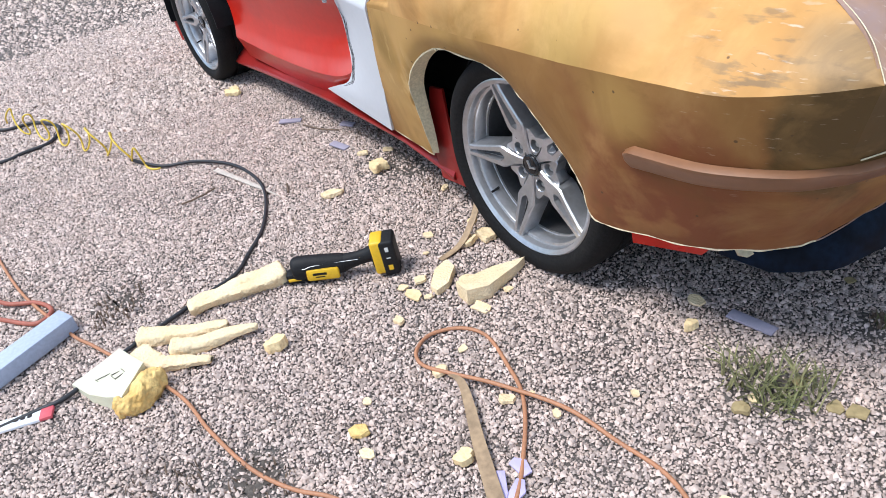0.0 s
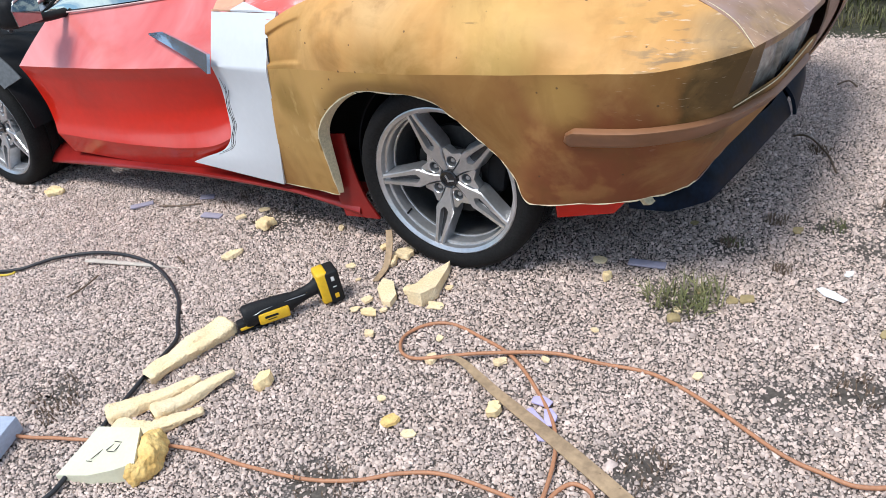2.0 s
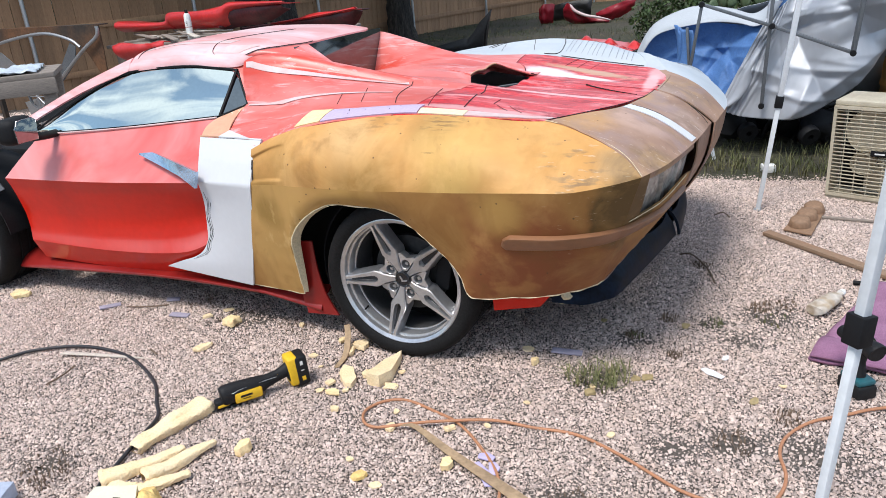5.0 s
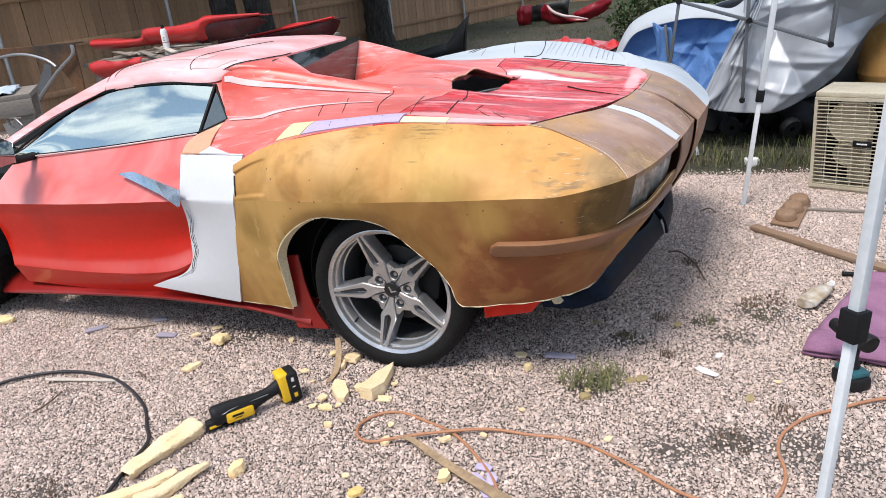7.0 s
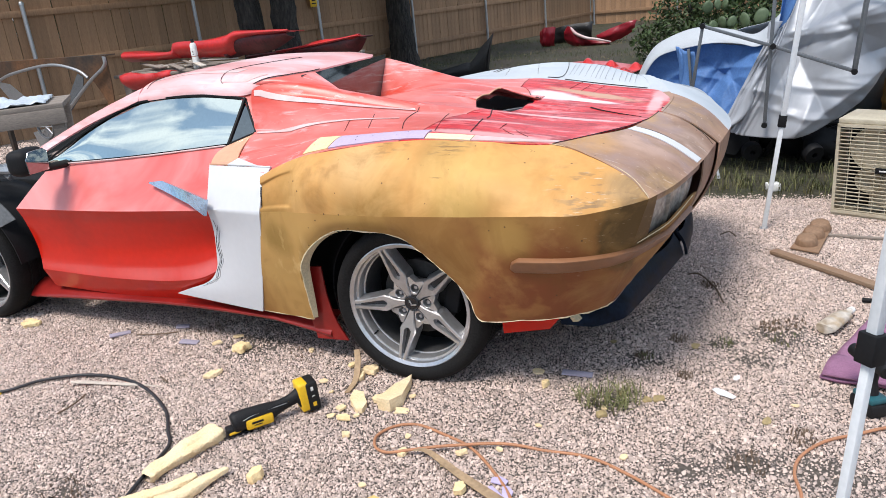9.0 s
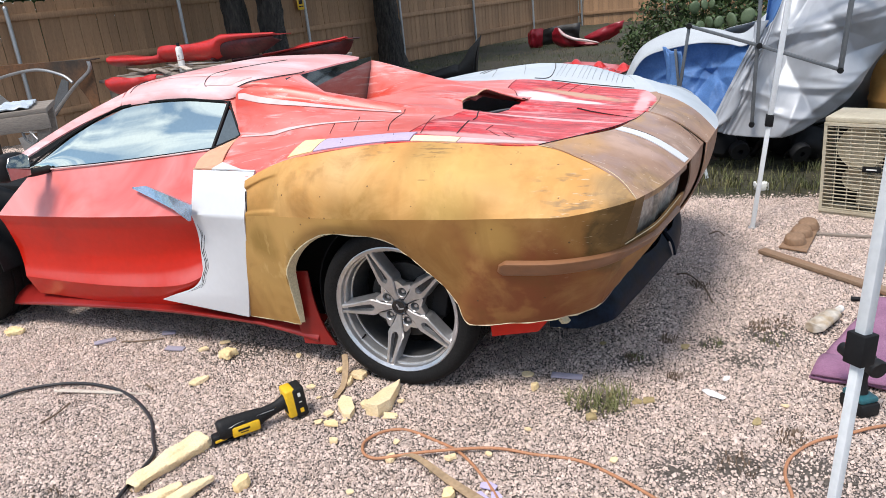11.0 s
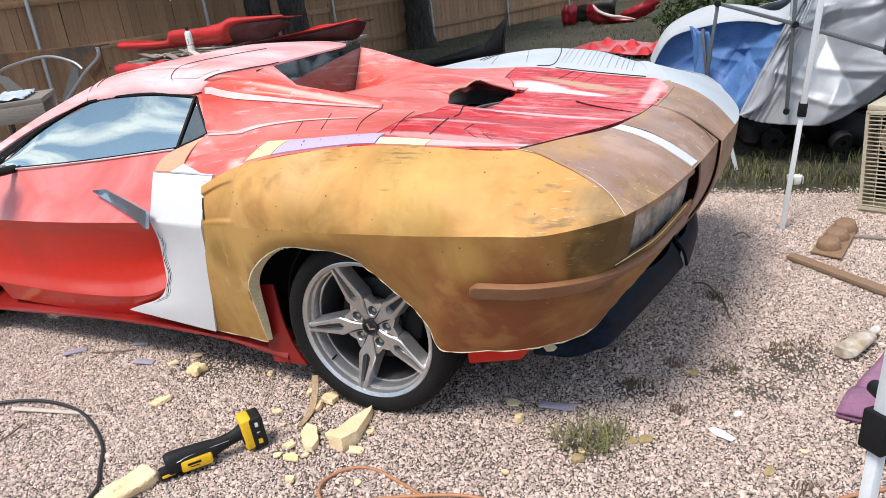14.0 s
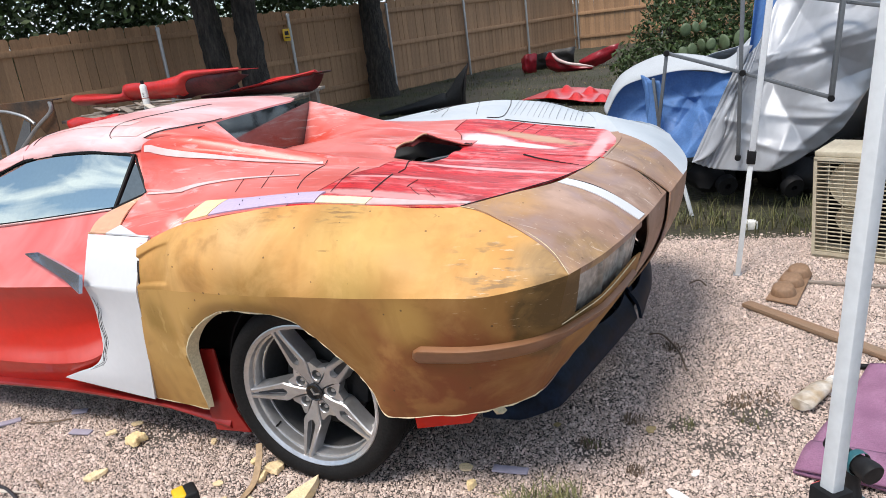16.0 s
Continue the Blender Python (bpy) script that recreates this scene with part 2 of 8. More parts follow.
    own = nt.nodes.new("ShaderNodeMapRange")
    own.inputs["To Min"].default_value, own.inputs["To Max"].default_value = 0.55, 1.35
    link(nt, split.outputs[0], own.inputs["Value"])
    stone = nt.nodes.new("ShaderNodeHueSaturation")
    stone.inputs["Color"].default_value = (*tone, 1)
    link(nt, own.outputs[0], stone.inputs["Value"])
    lie = nt.nodes.new("ShaderNodeMapRange")
    lie.inputs["From Min"].default_value, lie.inputs["From Max"].default_value = gap, gap + 0.14
    link(nt, cell.outputs["Distance"], lie.inputs["Value"])
    mix = nt.nodes.new("ShaderNodeMixRGB")
    link(nt, lie.outputs[0], mix.inputs["Fac"])
    link(nt, stone.outputs["Color"], mix.inputs["Color1"])
    link(nt, ground, mix.inputs["Color2"])
    link(nt, mix.outputs["Color"], b.inputs["Base Color"])
    return m


def dust_and_sky_sheen(m, tone, amount):
    """Fine dust and painted sky sheen on surfaces that face up, in uneven smears."""
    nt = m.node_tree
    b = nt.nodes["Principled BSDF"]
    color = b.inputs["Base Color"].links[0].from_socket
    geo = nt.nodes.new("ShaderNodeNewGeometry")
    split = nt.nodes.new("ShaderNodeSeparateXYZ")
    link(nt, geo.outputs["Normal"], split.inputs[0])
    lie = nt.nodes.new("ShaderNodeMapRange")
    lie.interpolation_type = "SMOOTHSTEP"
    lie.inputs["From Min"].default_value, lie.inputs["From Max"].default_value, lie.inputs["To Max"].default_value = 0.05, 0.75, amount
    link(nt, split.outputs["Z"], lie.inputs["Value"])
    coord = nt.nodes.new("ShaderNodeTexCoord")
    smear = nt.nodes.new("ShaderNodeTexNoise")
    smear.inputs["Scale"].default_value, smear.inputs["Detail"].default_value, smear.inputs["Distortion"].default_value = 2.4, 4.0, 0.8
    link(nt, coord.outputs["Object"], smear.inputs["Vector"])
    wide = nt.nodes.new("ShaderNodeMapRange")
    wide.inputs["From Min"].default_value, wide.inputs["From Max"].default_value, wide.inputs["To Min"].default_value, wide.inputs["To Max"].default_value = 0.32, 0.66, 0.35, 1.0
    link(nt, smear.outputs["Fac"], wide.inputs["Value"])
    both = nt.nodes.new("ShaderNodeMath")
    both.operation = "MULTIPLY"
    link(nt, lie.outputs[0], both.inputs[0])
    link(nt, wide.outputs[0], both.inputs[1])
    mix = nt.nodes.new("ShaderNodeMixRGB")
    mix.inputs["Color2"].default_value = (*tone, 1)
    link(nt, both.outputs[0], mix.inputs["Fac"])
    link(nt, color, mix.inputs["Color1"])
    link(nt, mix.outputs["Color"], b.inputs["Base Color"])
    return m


# ---- mesh helpers ----
def spline(points, u):
    """A smooth curve through the points, u from 0 to 1."""
    n = len(points) - 1
    x = min(max(u, 0.0), 1.0) * n
    i = min(int(x), n - 1)
    t = x - i
    p = [Vector(points[min(max(k, 0), n)]) for k in (i - 1, i, i + 1, i + 2)]
    return 0.5 * (2 * p[1] + (p[2] - p[0]) * t + (2 * p[0] - 5 * p[1] + 4 * p[2] - p[3]) * t * t + (3 * p[1] - p[0] - 3 * p[2] + p[3]) * t ** 3)


def value_at(pairs, x):
    """Smooth interpolation in a short table of (x, value), without overshoot."""
    n = len(pairs)
    if x <= pairs[0][0]:
        return pairs[0][1]
    if x >= pairs[-1][0]:
        return pairs[-1][1]
    d = [(pairs[k + 1][1] - pairs[k][1]) / (pairs[k + 1][0] - pairs[k][0]) for k in range(n - 1)]
    m = [d[0]] + [0.0 if d[k - 1] * d[k] <= 0 else 2 * d[k - 1] * d[k] / (d[k - 1] + d[k]) for k in range(1, n - 1)] + [d[-1]]
    for k in range(n - 1):
        (a, va), (b, vb) = pairs[k], pairs[k + 1]
        if x <= b:
            h = b - a
            s = (x - a) / h
            return (va * (1 + 2 * s) * (1 - s) ** 2 + m[k] * h * s * (1 - s) ** 2 + vb * s * s * (3 - 2 * s) + m[k + 1] * h * s * s * (s - 1))


def poly(points, u):
    """A broken line through the points, u from 0 to 1."""
    n = len(points) - 1
    x = min(max(u, 0.0), 1.0) * n
    i = min(int(x), n - 1)
    return Vector(points[i]).lerp(Vector(points[i + 1]), x - i)


def sheet(func, nu, nv, thick=0.0):
    """A surface func(u, v), with its thickness behind it (negative: on the other side)."""
    bm = bmesh.new()
    grid = [[Vector(func(i / nu, j / nv)) for j in range(nv + 1)] for i in range(nu + 1)]
    front = [[bm.verts.new(p) for p in row] for row in grid]
    for i in range(nu):
        for j in range(nv):
            bm.faces.new((front[i][j], front[i + 1][j], front[i + 1][j + 1], front[i][j + 1]))
    if thick:
        back = []
        for i in range(nu + 1):
            row = []
            for j in range(nv + 1):
                du = grid[min(i + 1, nu)][j] - grid[max(i - 1, 0)][j]
                dv = grid[i][min(j + 1, nv)] - grid[i][max(j - 1, 0)]
                n = du.cross(dv)
                n = n.normalized() if n.length > 1e-9 else Vector((0, 0, 0))
                row.append(bm.verts.new(grid[i][j] - n * thick))
            back.append(row)
        for i in range(nu):
            for j in range(nv):
                bm.faces.new((back[i][j], back[i][j + 1], back[i + 1][j + 1], back[i + 1][j]))
        for i in range(nu):
            bm.faces.new((front[i][0], back[i][0], back[i + 1][0], front[i + 1][0]))
            bm.faces.new((front[i][nv], front[i + 1][nv], back[i + 1][nv], back[i][nv]))
        for j in range(nv):
            bm.faces.new((front[0][j], front[0][j + 1], back[0][j + 1], back[0][j]))
            bm.faces.new((front[nu][j], back[nu][j], back[nu][j + 1], front[nu][j + 1]))
    bmesh.ops.recalc_face_normals(bm, faces=bm.faces)
    return bm


def outline_plate(points, thick, bevel=0.0):
    """A flat plate from an outline in x, y, its underside at z = 0."""
    bm = bmesh.new()
    f = bm.faces.new([bm.verts.new((p[0], p[1], 0)) for p in points])
    r = bmesh.ops.extrude_face_region(bm, geom=[f])
    bmesh.ops.translate(bm, verts=[v for v in r["geom"] if isinstance(v, bmesh.types.BMVert)], vec=(0, 0, thick))
    bmesh.ops.recalc_face_normals(bm, faces=bm.faces)
    if bevel:
        bmesh.ops.bevel(bm, geom=bm.edges[:], offset=bevel, segments=2, affect="EDGES", profile=0.5)
    return bm


def box(sx, sy, sz, m=None, bevel=0.0, segments=2):
    bm = bmesh.new()
    bmesh.ops.create_cube(bm, size=1.0, matrix=Matrix.Diagonal((sx, sy, sz, 1)))
    if bevel:
        bmesh.ops.bevel(bm, geom=bm.edges[:], offset=bevel, segments=segments, affect="EDGES", profile=0.5)
    if m is not None:
        bm.transform(m)
    return bm


def tube(points, radius, sides=8, smooth=6, closed_ends=True):
    """A round bar or cord along a smooth curve through the points; radius a number or a function of u."""
    bm = bmesh.new()
    n = max(2, (len(points) - 1) * smooth)
    ring = []
    prev = None
    for i in range(n + 1):
        u = i / n
        p = spline(points, u)
        d = (spline(points, min(1, u + 1e-3)) - spline(points, max(0, u - 1e-3)))
        d = d.normalized() if d.length > 1e-9 else Vector((0, 0, 1))
        side = (prev if prev is not None else (Vector((0, 0, 1)) if abs(d.z) < 0.9 else Vector((1, 0, 0)))).copy()
        side = (side - d * side.dot(d)).normalized()
        prev = side
        other = d.cross(side)
        r = radius(u) if callable(radius) else radius
        ring.append([bm.verts.new(p + r * (math.cos(a) * side + math.sin(a) * other)) for a in (2 * math.pi * k / sides for k in range(sides))])
    for a, b in zip(ring, ring[1:]):
        for k in range(sides):
            bm.faces.new((a[k], a[(k + 1) % sides], b[(k + 1) % sides], b[k]))
    if closed_ends:
        bm.faces.new(ring[0][::-1])
        bm.faces.new(ring[-1])
    bmesh.ops.recalc_face_normals(bm, faces=bm.faces)
    return bm


def lathe(profile, sides=48, axis="z"):
    """Turns a profile of (radius, height) round the axis."""
    bm = bmesh.new()
    rings = []
    for r, h in profile:
        rings.append([bm.verts.new((r * math.cos(2 * math.pi * k / sides), r * math.sin(2 * math.pi * k / sides), h)) for k in range(sides)])
    for a, b in zip(rings, rings[1:]):
        for k in range(sides):
            bm.faces.new((a[k], a[(k + 1) % sides], b[(k + 1) % sides], b[k]))
    bmesh.ops.remove_doubles(bm, verts=bm.verts, dist=1e-6)
    if axis == "y":
        bm.transform(Matrix.Rotation(radians(90), 4, "X"))
    bmesh.ops.recalc_face_normals(bm, faces=bm.faces)
    return bm


def lump(sx, sy, sz, seed, rough=0.18, freq=3.0, cuts=3):
    """An uneven broken lump."""
    bm = bmesh.new()
    bmesh.ops.create_icosphere(bm, subdivisions=cuts, radius=1.0)
    for v in bm.verts:
        n = noise.noise(v.co * freq + Vector((seed * 7.3, seed * 3.1, seed)))
        v.co = v.co * (1 + rough * n * 2)
        v.co = Vector((v.co.x * sx, v.co.y * sy, v.co.z * sz))
    return bm


def roughen(bm, cuts, amount, freq, seed, smooth=0.35):
    """Cuts a lump finer and wears it uneven."""
    bmesh.ops.triangulate(bm, faces=bm.faces[:])
    for _ in range(cuts):
        bmesh.ops.subdivide_edges(bm, edges=bm.edges[:], cuts=1, use_grid_fill=True, smooth=smooth)
    bm.normal_update()
    for v in bm.verts:
        q = v.co * freq + Vector((seed * 3.7, seed, seed * 1.9))
        v.co += v.normal * amount * (noise.noise(q) + 0.5 * noise.noise(q * 2.7) + 0.3 * noise.noise(q * 6.1))
    return bm


def mesh_from(name, bm, smooth=None):
    me = bpy.data.meshes.new(name)
    bm.to_mesh(me)
    bm.free()
    if smooth is not None:
        me.shade_smooth()
        if smooth < 179:
            me.set_sharp_from_angle(angle=radians(smooth))
    return me


def part(name, bm, mat, parent=None, label="", smooth=35, at=None):
    """Links a bmesh as one mesh object, under a thing or a part."""
    me = mesh_from(name, bm, smooth)
    me.materials.append(mat)
    ob = new(name, me)
    if parent is not None:
        ob.parent = parent
    if at is not None:
        ob.matrix_basis = at
    if label:
        ob["label"] = label
    return ob


def thing(name, label, category, m=None, group="", kind=""):
    ob = new(name)
    ob.empty_display_size = 0.1
    if m is not None:
        ob.matrix_basis = m
    return tagged(ob, label, category, group, kind)


def single(name, bm, mat, label, category, m=None, group="", kind="", smooth=35):
    ob = part(name, bm, mat, None, "", smooth, m)
    return tagged(ob, label, category, group, kind)

M = {
    "gravel_bed": pebbled(material("gravel_bed", (0.075, 0.062, 0.054), 0.95, spread=0.35, scale=2.0, fine=90, bump=0.8, bump_distance=0.01, second=(0.09, 0.08, 0.07), second_amount=0.7), (0.25, 0.203, 0.180), 140.0, 0.36),
    "dirt": material("damp_dirt", (0.075, 0.062, 0.052), 0.95, spread=0.4, scale=9, fine=70, bump=0.8, bump_distance=0.01, second=(0.10, 0.085, 0.07), second_amount=0.6),
    "stone": material("gravel_stone", (0.575, 0.464, 0.410), 0.9, spread=0.12, scale=9, fine=120, bump=0.15, second=(0.46, 0.36, 0.30), second_amount=0.5, random_value=0.36, island=True),
    "gold": streaked(gelcoat("gold_gelcoat", (0.61, 0.335, 0.110), (0.46, 0.225, 0.058),
                    [((0.60, -0.08, 0.40), 0.34, (0.19, 0.050, 0.020), 0.92, 1.2), ((0.33, -0.13, 0.68), 0.26, (0.21, 0.125, 0.027), 0.85), ((0.86, -0.10, 0.70), 0.17, (0.16, 0.10, 0.030), 0.8, 0.5),
                     ((-0.05, -0.10, 0.70), 0.24, (0.26, 0.15, 0.036), 0.8), ((-0.57, -0.04, 0.62), 0.20, (0.24, 0.14, 0.033), 0.85), ((0.90, -0.05, 0.90), 0.13, (0.24, 0.165, 0.09), 0.85),
                     ((-0.44, -0.02, 0.84), 0.13, (0.40, 0.23, 0.07), 0.7), ((0.22, 0.0, 0.98), 0.14, (0.33, 0.18, 0.05), 0.7), ((-0.15, 0.0, 0.90), 0.17, (0.62, 0.41, 0.19), 0.6), ((0.30, -0.08, 0.90), 0.22, (0.66, 0.42, 0.13), 0.5),
                     ((-0.15, -0.06, 0.86), 0.40, (0.36, 0.19, 0.06), 0.7, 1.0, (9, 9, 2.2, 25, 0.58)), ((-0.50, -0.04, 0.55), 0.16, (0.64, 0.42, 0.17), 0.8, 1.0, (24, 24, 10, 30, 0.54)),
                     ((0.82, -0.12, 0.86), 0.24, (0.64, 0.53, 0.40), 0.9, 1.0, (22, 22, 170, 12, 0.62)), ((0.80, -0.10, 0.88), 0.22, (0.20, 0.135, 0.075), 0.75, 1.0, (12, 12, 60, 15, 0.55)),
                     ((0.45, -0.12, 0.55), 0.5, (0.44, 0.25, 0.07), 0.6, 1.0, (12, 12, 1.6, 0, 0.58)), ((0.22, 0.07, 1.015), 0.12, (0.17, 0.10, 0.045), 0.7, 1.0, (14, 70, 90, 0, 0.52)), ((-0.02, 0.06, 1.01), 0.10, (0.20, 0.12, 0.05), 0.6, 1.0, (20, 70, 90, 8, 0.53))]),
        [((0.33, 0.185, 0.055), (2.2, 2.2, 5), 10, 0.54, 0.72, 0.5), ((0.62, 0.40, 0.15), (3.5, 3.5, 2.5), -20, 0.56, 0.72, 0.4), ((0.20, 0.115, 0.04), (14, 14, 70), 0, 0.68, 0.73, 0.5)]),
    # Browner gelcoat; the weaker sky reflection below the crease is painted in too.
    "gold_lower_shaded": gelcoat("gold_gelcoat_bumper_shaded", (0.36, 0.190, 0.056), (0.25, 0.118, 0.031),
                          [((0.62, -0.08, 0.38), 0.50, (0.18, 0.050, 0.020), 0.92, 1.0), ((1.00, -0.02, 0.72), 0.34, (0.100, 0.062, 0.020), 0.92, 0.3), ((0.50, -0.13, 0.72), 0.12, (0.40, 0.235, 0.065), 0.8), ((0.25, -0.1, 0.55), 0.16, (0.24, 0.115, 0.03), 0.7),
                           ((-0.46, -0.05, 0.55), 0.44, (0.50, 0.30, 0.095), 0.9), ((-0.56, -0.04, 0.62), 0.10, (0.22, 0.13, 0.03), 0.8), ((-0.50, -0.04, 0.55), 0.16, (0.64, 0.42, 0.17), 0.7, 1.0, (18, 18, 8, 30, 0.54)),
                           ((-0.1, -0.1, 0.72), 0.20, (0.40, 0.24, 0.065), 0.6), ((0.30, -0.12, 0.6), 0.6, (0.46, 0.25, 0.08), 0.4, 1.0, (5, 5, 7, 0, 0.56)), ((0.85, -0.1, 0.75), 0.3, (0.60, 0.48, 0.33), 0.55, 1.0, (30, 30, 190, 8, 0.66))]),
    "roof_haze": streaked(material("red_roof_hazed", (0.72, 0.32, 0.31), 0.40, spread=0.04, scale=3.0, fine=30, bump=0.0, second=(0.80, 0.56, 0.57), second_amount=0.95, coat=0.25, stretch=(0.7, 1.4, 2.5), coat_rough=0.25, spec=0.2),
                          [((0.82, 0.70, 0.72), (1.4, 5, 5), 6, 0.52, 0.68, 0.8), ((0.62, 0.16, 0.13), (1.2, 4, 5), -10, 0.60, 0.70, 0.6)]),
    "brown": streaked(gelcoat("brown_gelcoat", (0.37, 0.225, 0.15), (0.27, 0.165, 0.115),
                     [((0.70, 0.40, 0.97), 0.20, (0.48, 0.275, 0.11), 0.8), ((0.92, 0.52, 0.90), 0.16, (0.34, 0.235, 0.215), 0.8), ((0.86, 0.98, 0.93), 0.12, (0.47, 0.33, 0.21), 0.7), ((0.95, 1.02, 0.88), 0.14, (0.26, 0.185, 0.165), 0.8), ((0.85, 0.45, 0.94), 0.17, (0.46, 0.31, 0.24), 0.85), ((0.98, 0.75, 0.86), 0.15, (0.42, 0.30, 0.24), 0.8), ((0.72, 0.26, 0.96), 0.12, (0.46, 0.25, 0.08), 0.8), ((0.95, 1.15, 0.87), 0.2, (0.22, 0.145, 0.10), 0.8),
                      ((0.84, 0.80, 0.95), 0.10, (0.48, 0.28, 0.09), 0.85), ((0.98, 0.15, 0.86), 0.13, (0.20, 0.13, 0.06), 0.8), ((0.95, 0.95, 0.88), 0.38, (0.54, 0.44, 0.37), 0.7, 1.0, (60, 14, 60, 0, 0.63)),
                      ((0.95, 0.1, 0.88), 0.28, (0.58, 0.46, 0.35), 0.8, 1.0, (40, 110, 40, 20, 0.63)), ((0.95, 0.6, 0.86), 0.5, (0.20, 0.125, 0.085), 0.4, 1.0, (6, 9, 6, 0, 0.54))]),
        [((0.47, 0.29, 0.13), (3.5, 3.0, 3), 20, 0.50, 0.66, 0.6), ((0.30, 0.215, 0.205), (4.5, 3.2, 3), -35, 0.50, 0.64, 0.7), ((0.58, 0.47, 0.40), (9, 60, 20), 62, 0.64, 0.70, 0.6), ((0.56, 0.46, 0.40), (70, 12, 20), 20, 0.66, 0.71, 0.5)]),
    # Door's red darkened: shade near the ground and dirt put into the tone.
    "red_shaded": material("shaded_red_paint", (0.19, 0.010, 0.008), 0.35, spread=0.06, scale=4.0, fine=30, bump=0.0, coat=0.5, coat_ior=1.5, coat_rough=0.08, spec=0.2, second=(0.30, 0.02, 0.016), second_amount=0.6),
    # Pale tone on upward faces: sky reflection put into the paint, with dust.
    "red": dust_and_sky_sheen(material("red_paint", (0.52, 0.014, 0.004), 0.36, spread=0.05, scale=2.0, fine=30, bump=0.0, coat=0.45, coat_ior=1.5, coat_rough=0.07, spec=0.15), (0.78, 0.40, 0.385), 0.75),
    "red_worn": patched(streaked(material("red_paint_sanded", (0.52, 0.016, 0.020), 0.42, spread=0.20, scale=5.0, fine=30, bump=0.02, second=(0.62, 0.075, 0.08), second_amount=0.6, coat=0.10, coat_ior=1.5, stretch=(1.3, 2.2, 2.0), coat_rough=0.15, spec=0.2),
                         [((0.84, 0.50, 0.50), (1.3, 5, 5), 18, 0.55, 0.74, 0.6), ((0.78, 0.34, 0.34), (6, 26, 22), 24, 0.53, 0.64, 0.55), ((0.27, 0.005, 0.010), (7, 24, 20), -10, 0.53, 0.61, 0.9), ((0.22, 0.005, 0.01), (20, 50, 40), 70, 0.60, 0.66, 0.7)]),
        [((0.47, 1.26), (0.30, 0.060), -24, (0.50, 0.33, 0.20), 0.85, 0.9), ((0.30, 1.17), (0.17, 0.085), -16, (0.78, 0.68, 0.69), 0.95, 0.6), ((0.47, 1.115), (0.20, 0.038), -14, (0.78, 0.70, 0.71), 0.95, 0.6),
         ((0.795, 1.33), (0.055, 0.20), 6, (0.64, 0.34, 0.34), 0.9, 0.9), ((0.80, 1.10), (0.035, 0.22), 3, (0.80, 0.48, 0.47), 0.7, 0.8), ((0.48, 0.66), (0.36, 0.024), 2, (0.82, 0.46, 0.45), 0.85, 0.8),
         ((0.42, 0.80), (0.30, 0.014), 5, (0.80, 0.45, 0.45), 0.6, 0.9), ((0.30, 0.19), (0.36, 0.055), 2, (0.68, 0.34, 0.33), 0.9, 0.9), ((0.25, 0.42), (0.22, 0.020), 12, (0.82, 0.42, 0.41), 0.7, 0.9), ((0.62, 0.80), (0.20, 0.05), 4, (0.36, 0.008, 0.012), 0.6, 1.2),
         ((0.45, 0.50), (0.22, 0.05), 10, (0.36, 0.008, 0.012), 0.5, 1.4)]),
    "pink_haze": streaked(material("red_paint_hazed", (0.56, 0.075, 0.055), 0.36, spread=0.04, scale=2.6, fine=30, bump=0.0, second=(0.70, 0.22, 0.195), second_amount=0.95, coat=0.3, coat_ior=1.6, stretch=(0.7, 1.0, 2.5), coat_rough=0.3, spec=0.2),
                          [((0.80, 0.50, 0.50), (1.6, 6, 6), 5, 0.55, 0.72, 0.7), ((0.58, 0.045, 0.018), (1.5, 5, 6), -8, 0.54, 0.64, 0.75), ((0.84, 0.62, 0.62), (3, 30, 30), 8, 0.58, 0.68, 0.5), ((0.45, 0.03, 0.03), (18, 40, 30), 40, 0.66, 0.70, 0.5)]),
    "peach_primer": material("peach_primer", (0.62, 0.33, 0.20), 0.5, spread=0.06, scale=8, fine=40, bump=0.02),
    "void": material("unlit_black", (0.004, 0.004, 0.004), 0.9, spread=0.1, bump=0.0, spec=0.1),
    "mirror_dark": material("dark_mirror_glass", (0.30, 0.31, 0.32), 0.05, metal=1.0, spread=0.05, bump=0.0),
    "brown_light": material("brown_moulding", (0.25, 0.115, 0.052), 0.4, spread=0.08, scale=5, fine=30, bump=0.05, second=(0.19, 0.085, 0.036), second_amount=0.6, coat=0.1),
    "cream_edge": material("raw_fibreglass", (0.66, 0.57, 0.37), 0.8, spread=0.15, scale=20, fine=120, bump=0.3),
    "dark_line": material("dark_gap", (0.025, 0.018, 0.018), 0.8, bump=0.0),
    "fender_primer": material("bluish_primer", (0.45, 0.485, 0.515), 0.55, spread=0.03, scale=5.0, fine=40, bump=0.02, second=(0.38, 0.425, 0.465), second_amount=0.6),
    "blade_blue": material("blue_grey_gloss", (0.38, 0.48, 0.62), 0.14, metal=0.85, spread=0.1, bump=0.0, coat=1.0, coat_ior=1.7, coat_rough=0.03),
    "white_haze": material("white_filler", (0.60, 0.50, 0.49), 0.5, spread=0.05, scale=9, fine=50, bump=0.0, second=(0.62, 0.30, 0.27), second_amount=0.5),
    "lavender_foam": material("lavender_foam", (0.47, 0.385, 0.53), 0.8, spread=0.06, scale=14, fine=90, bump=0.2),
    "foam_pale": material("pale_foam", (0.72, 0.66, 0.42), 0.8, spread=0.10, scale=18, fine=90, bump=0.3),
    "grey_plastic": material("grey_plastic", (0.10, 0.105, 0.11), 0.55, spread=0.2, scale=8, fine=60),
    "pencil_grey": material("pencil_grey", (0.22, 0.23, 0.25), 0.8, bump=0.0),
    "white_primer": material("white_primer", (0.60, 0.605, 0.62), 0.6, spread=0.015, scale=4.0, fine=40, bump=0.04),
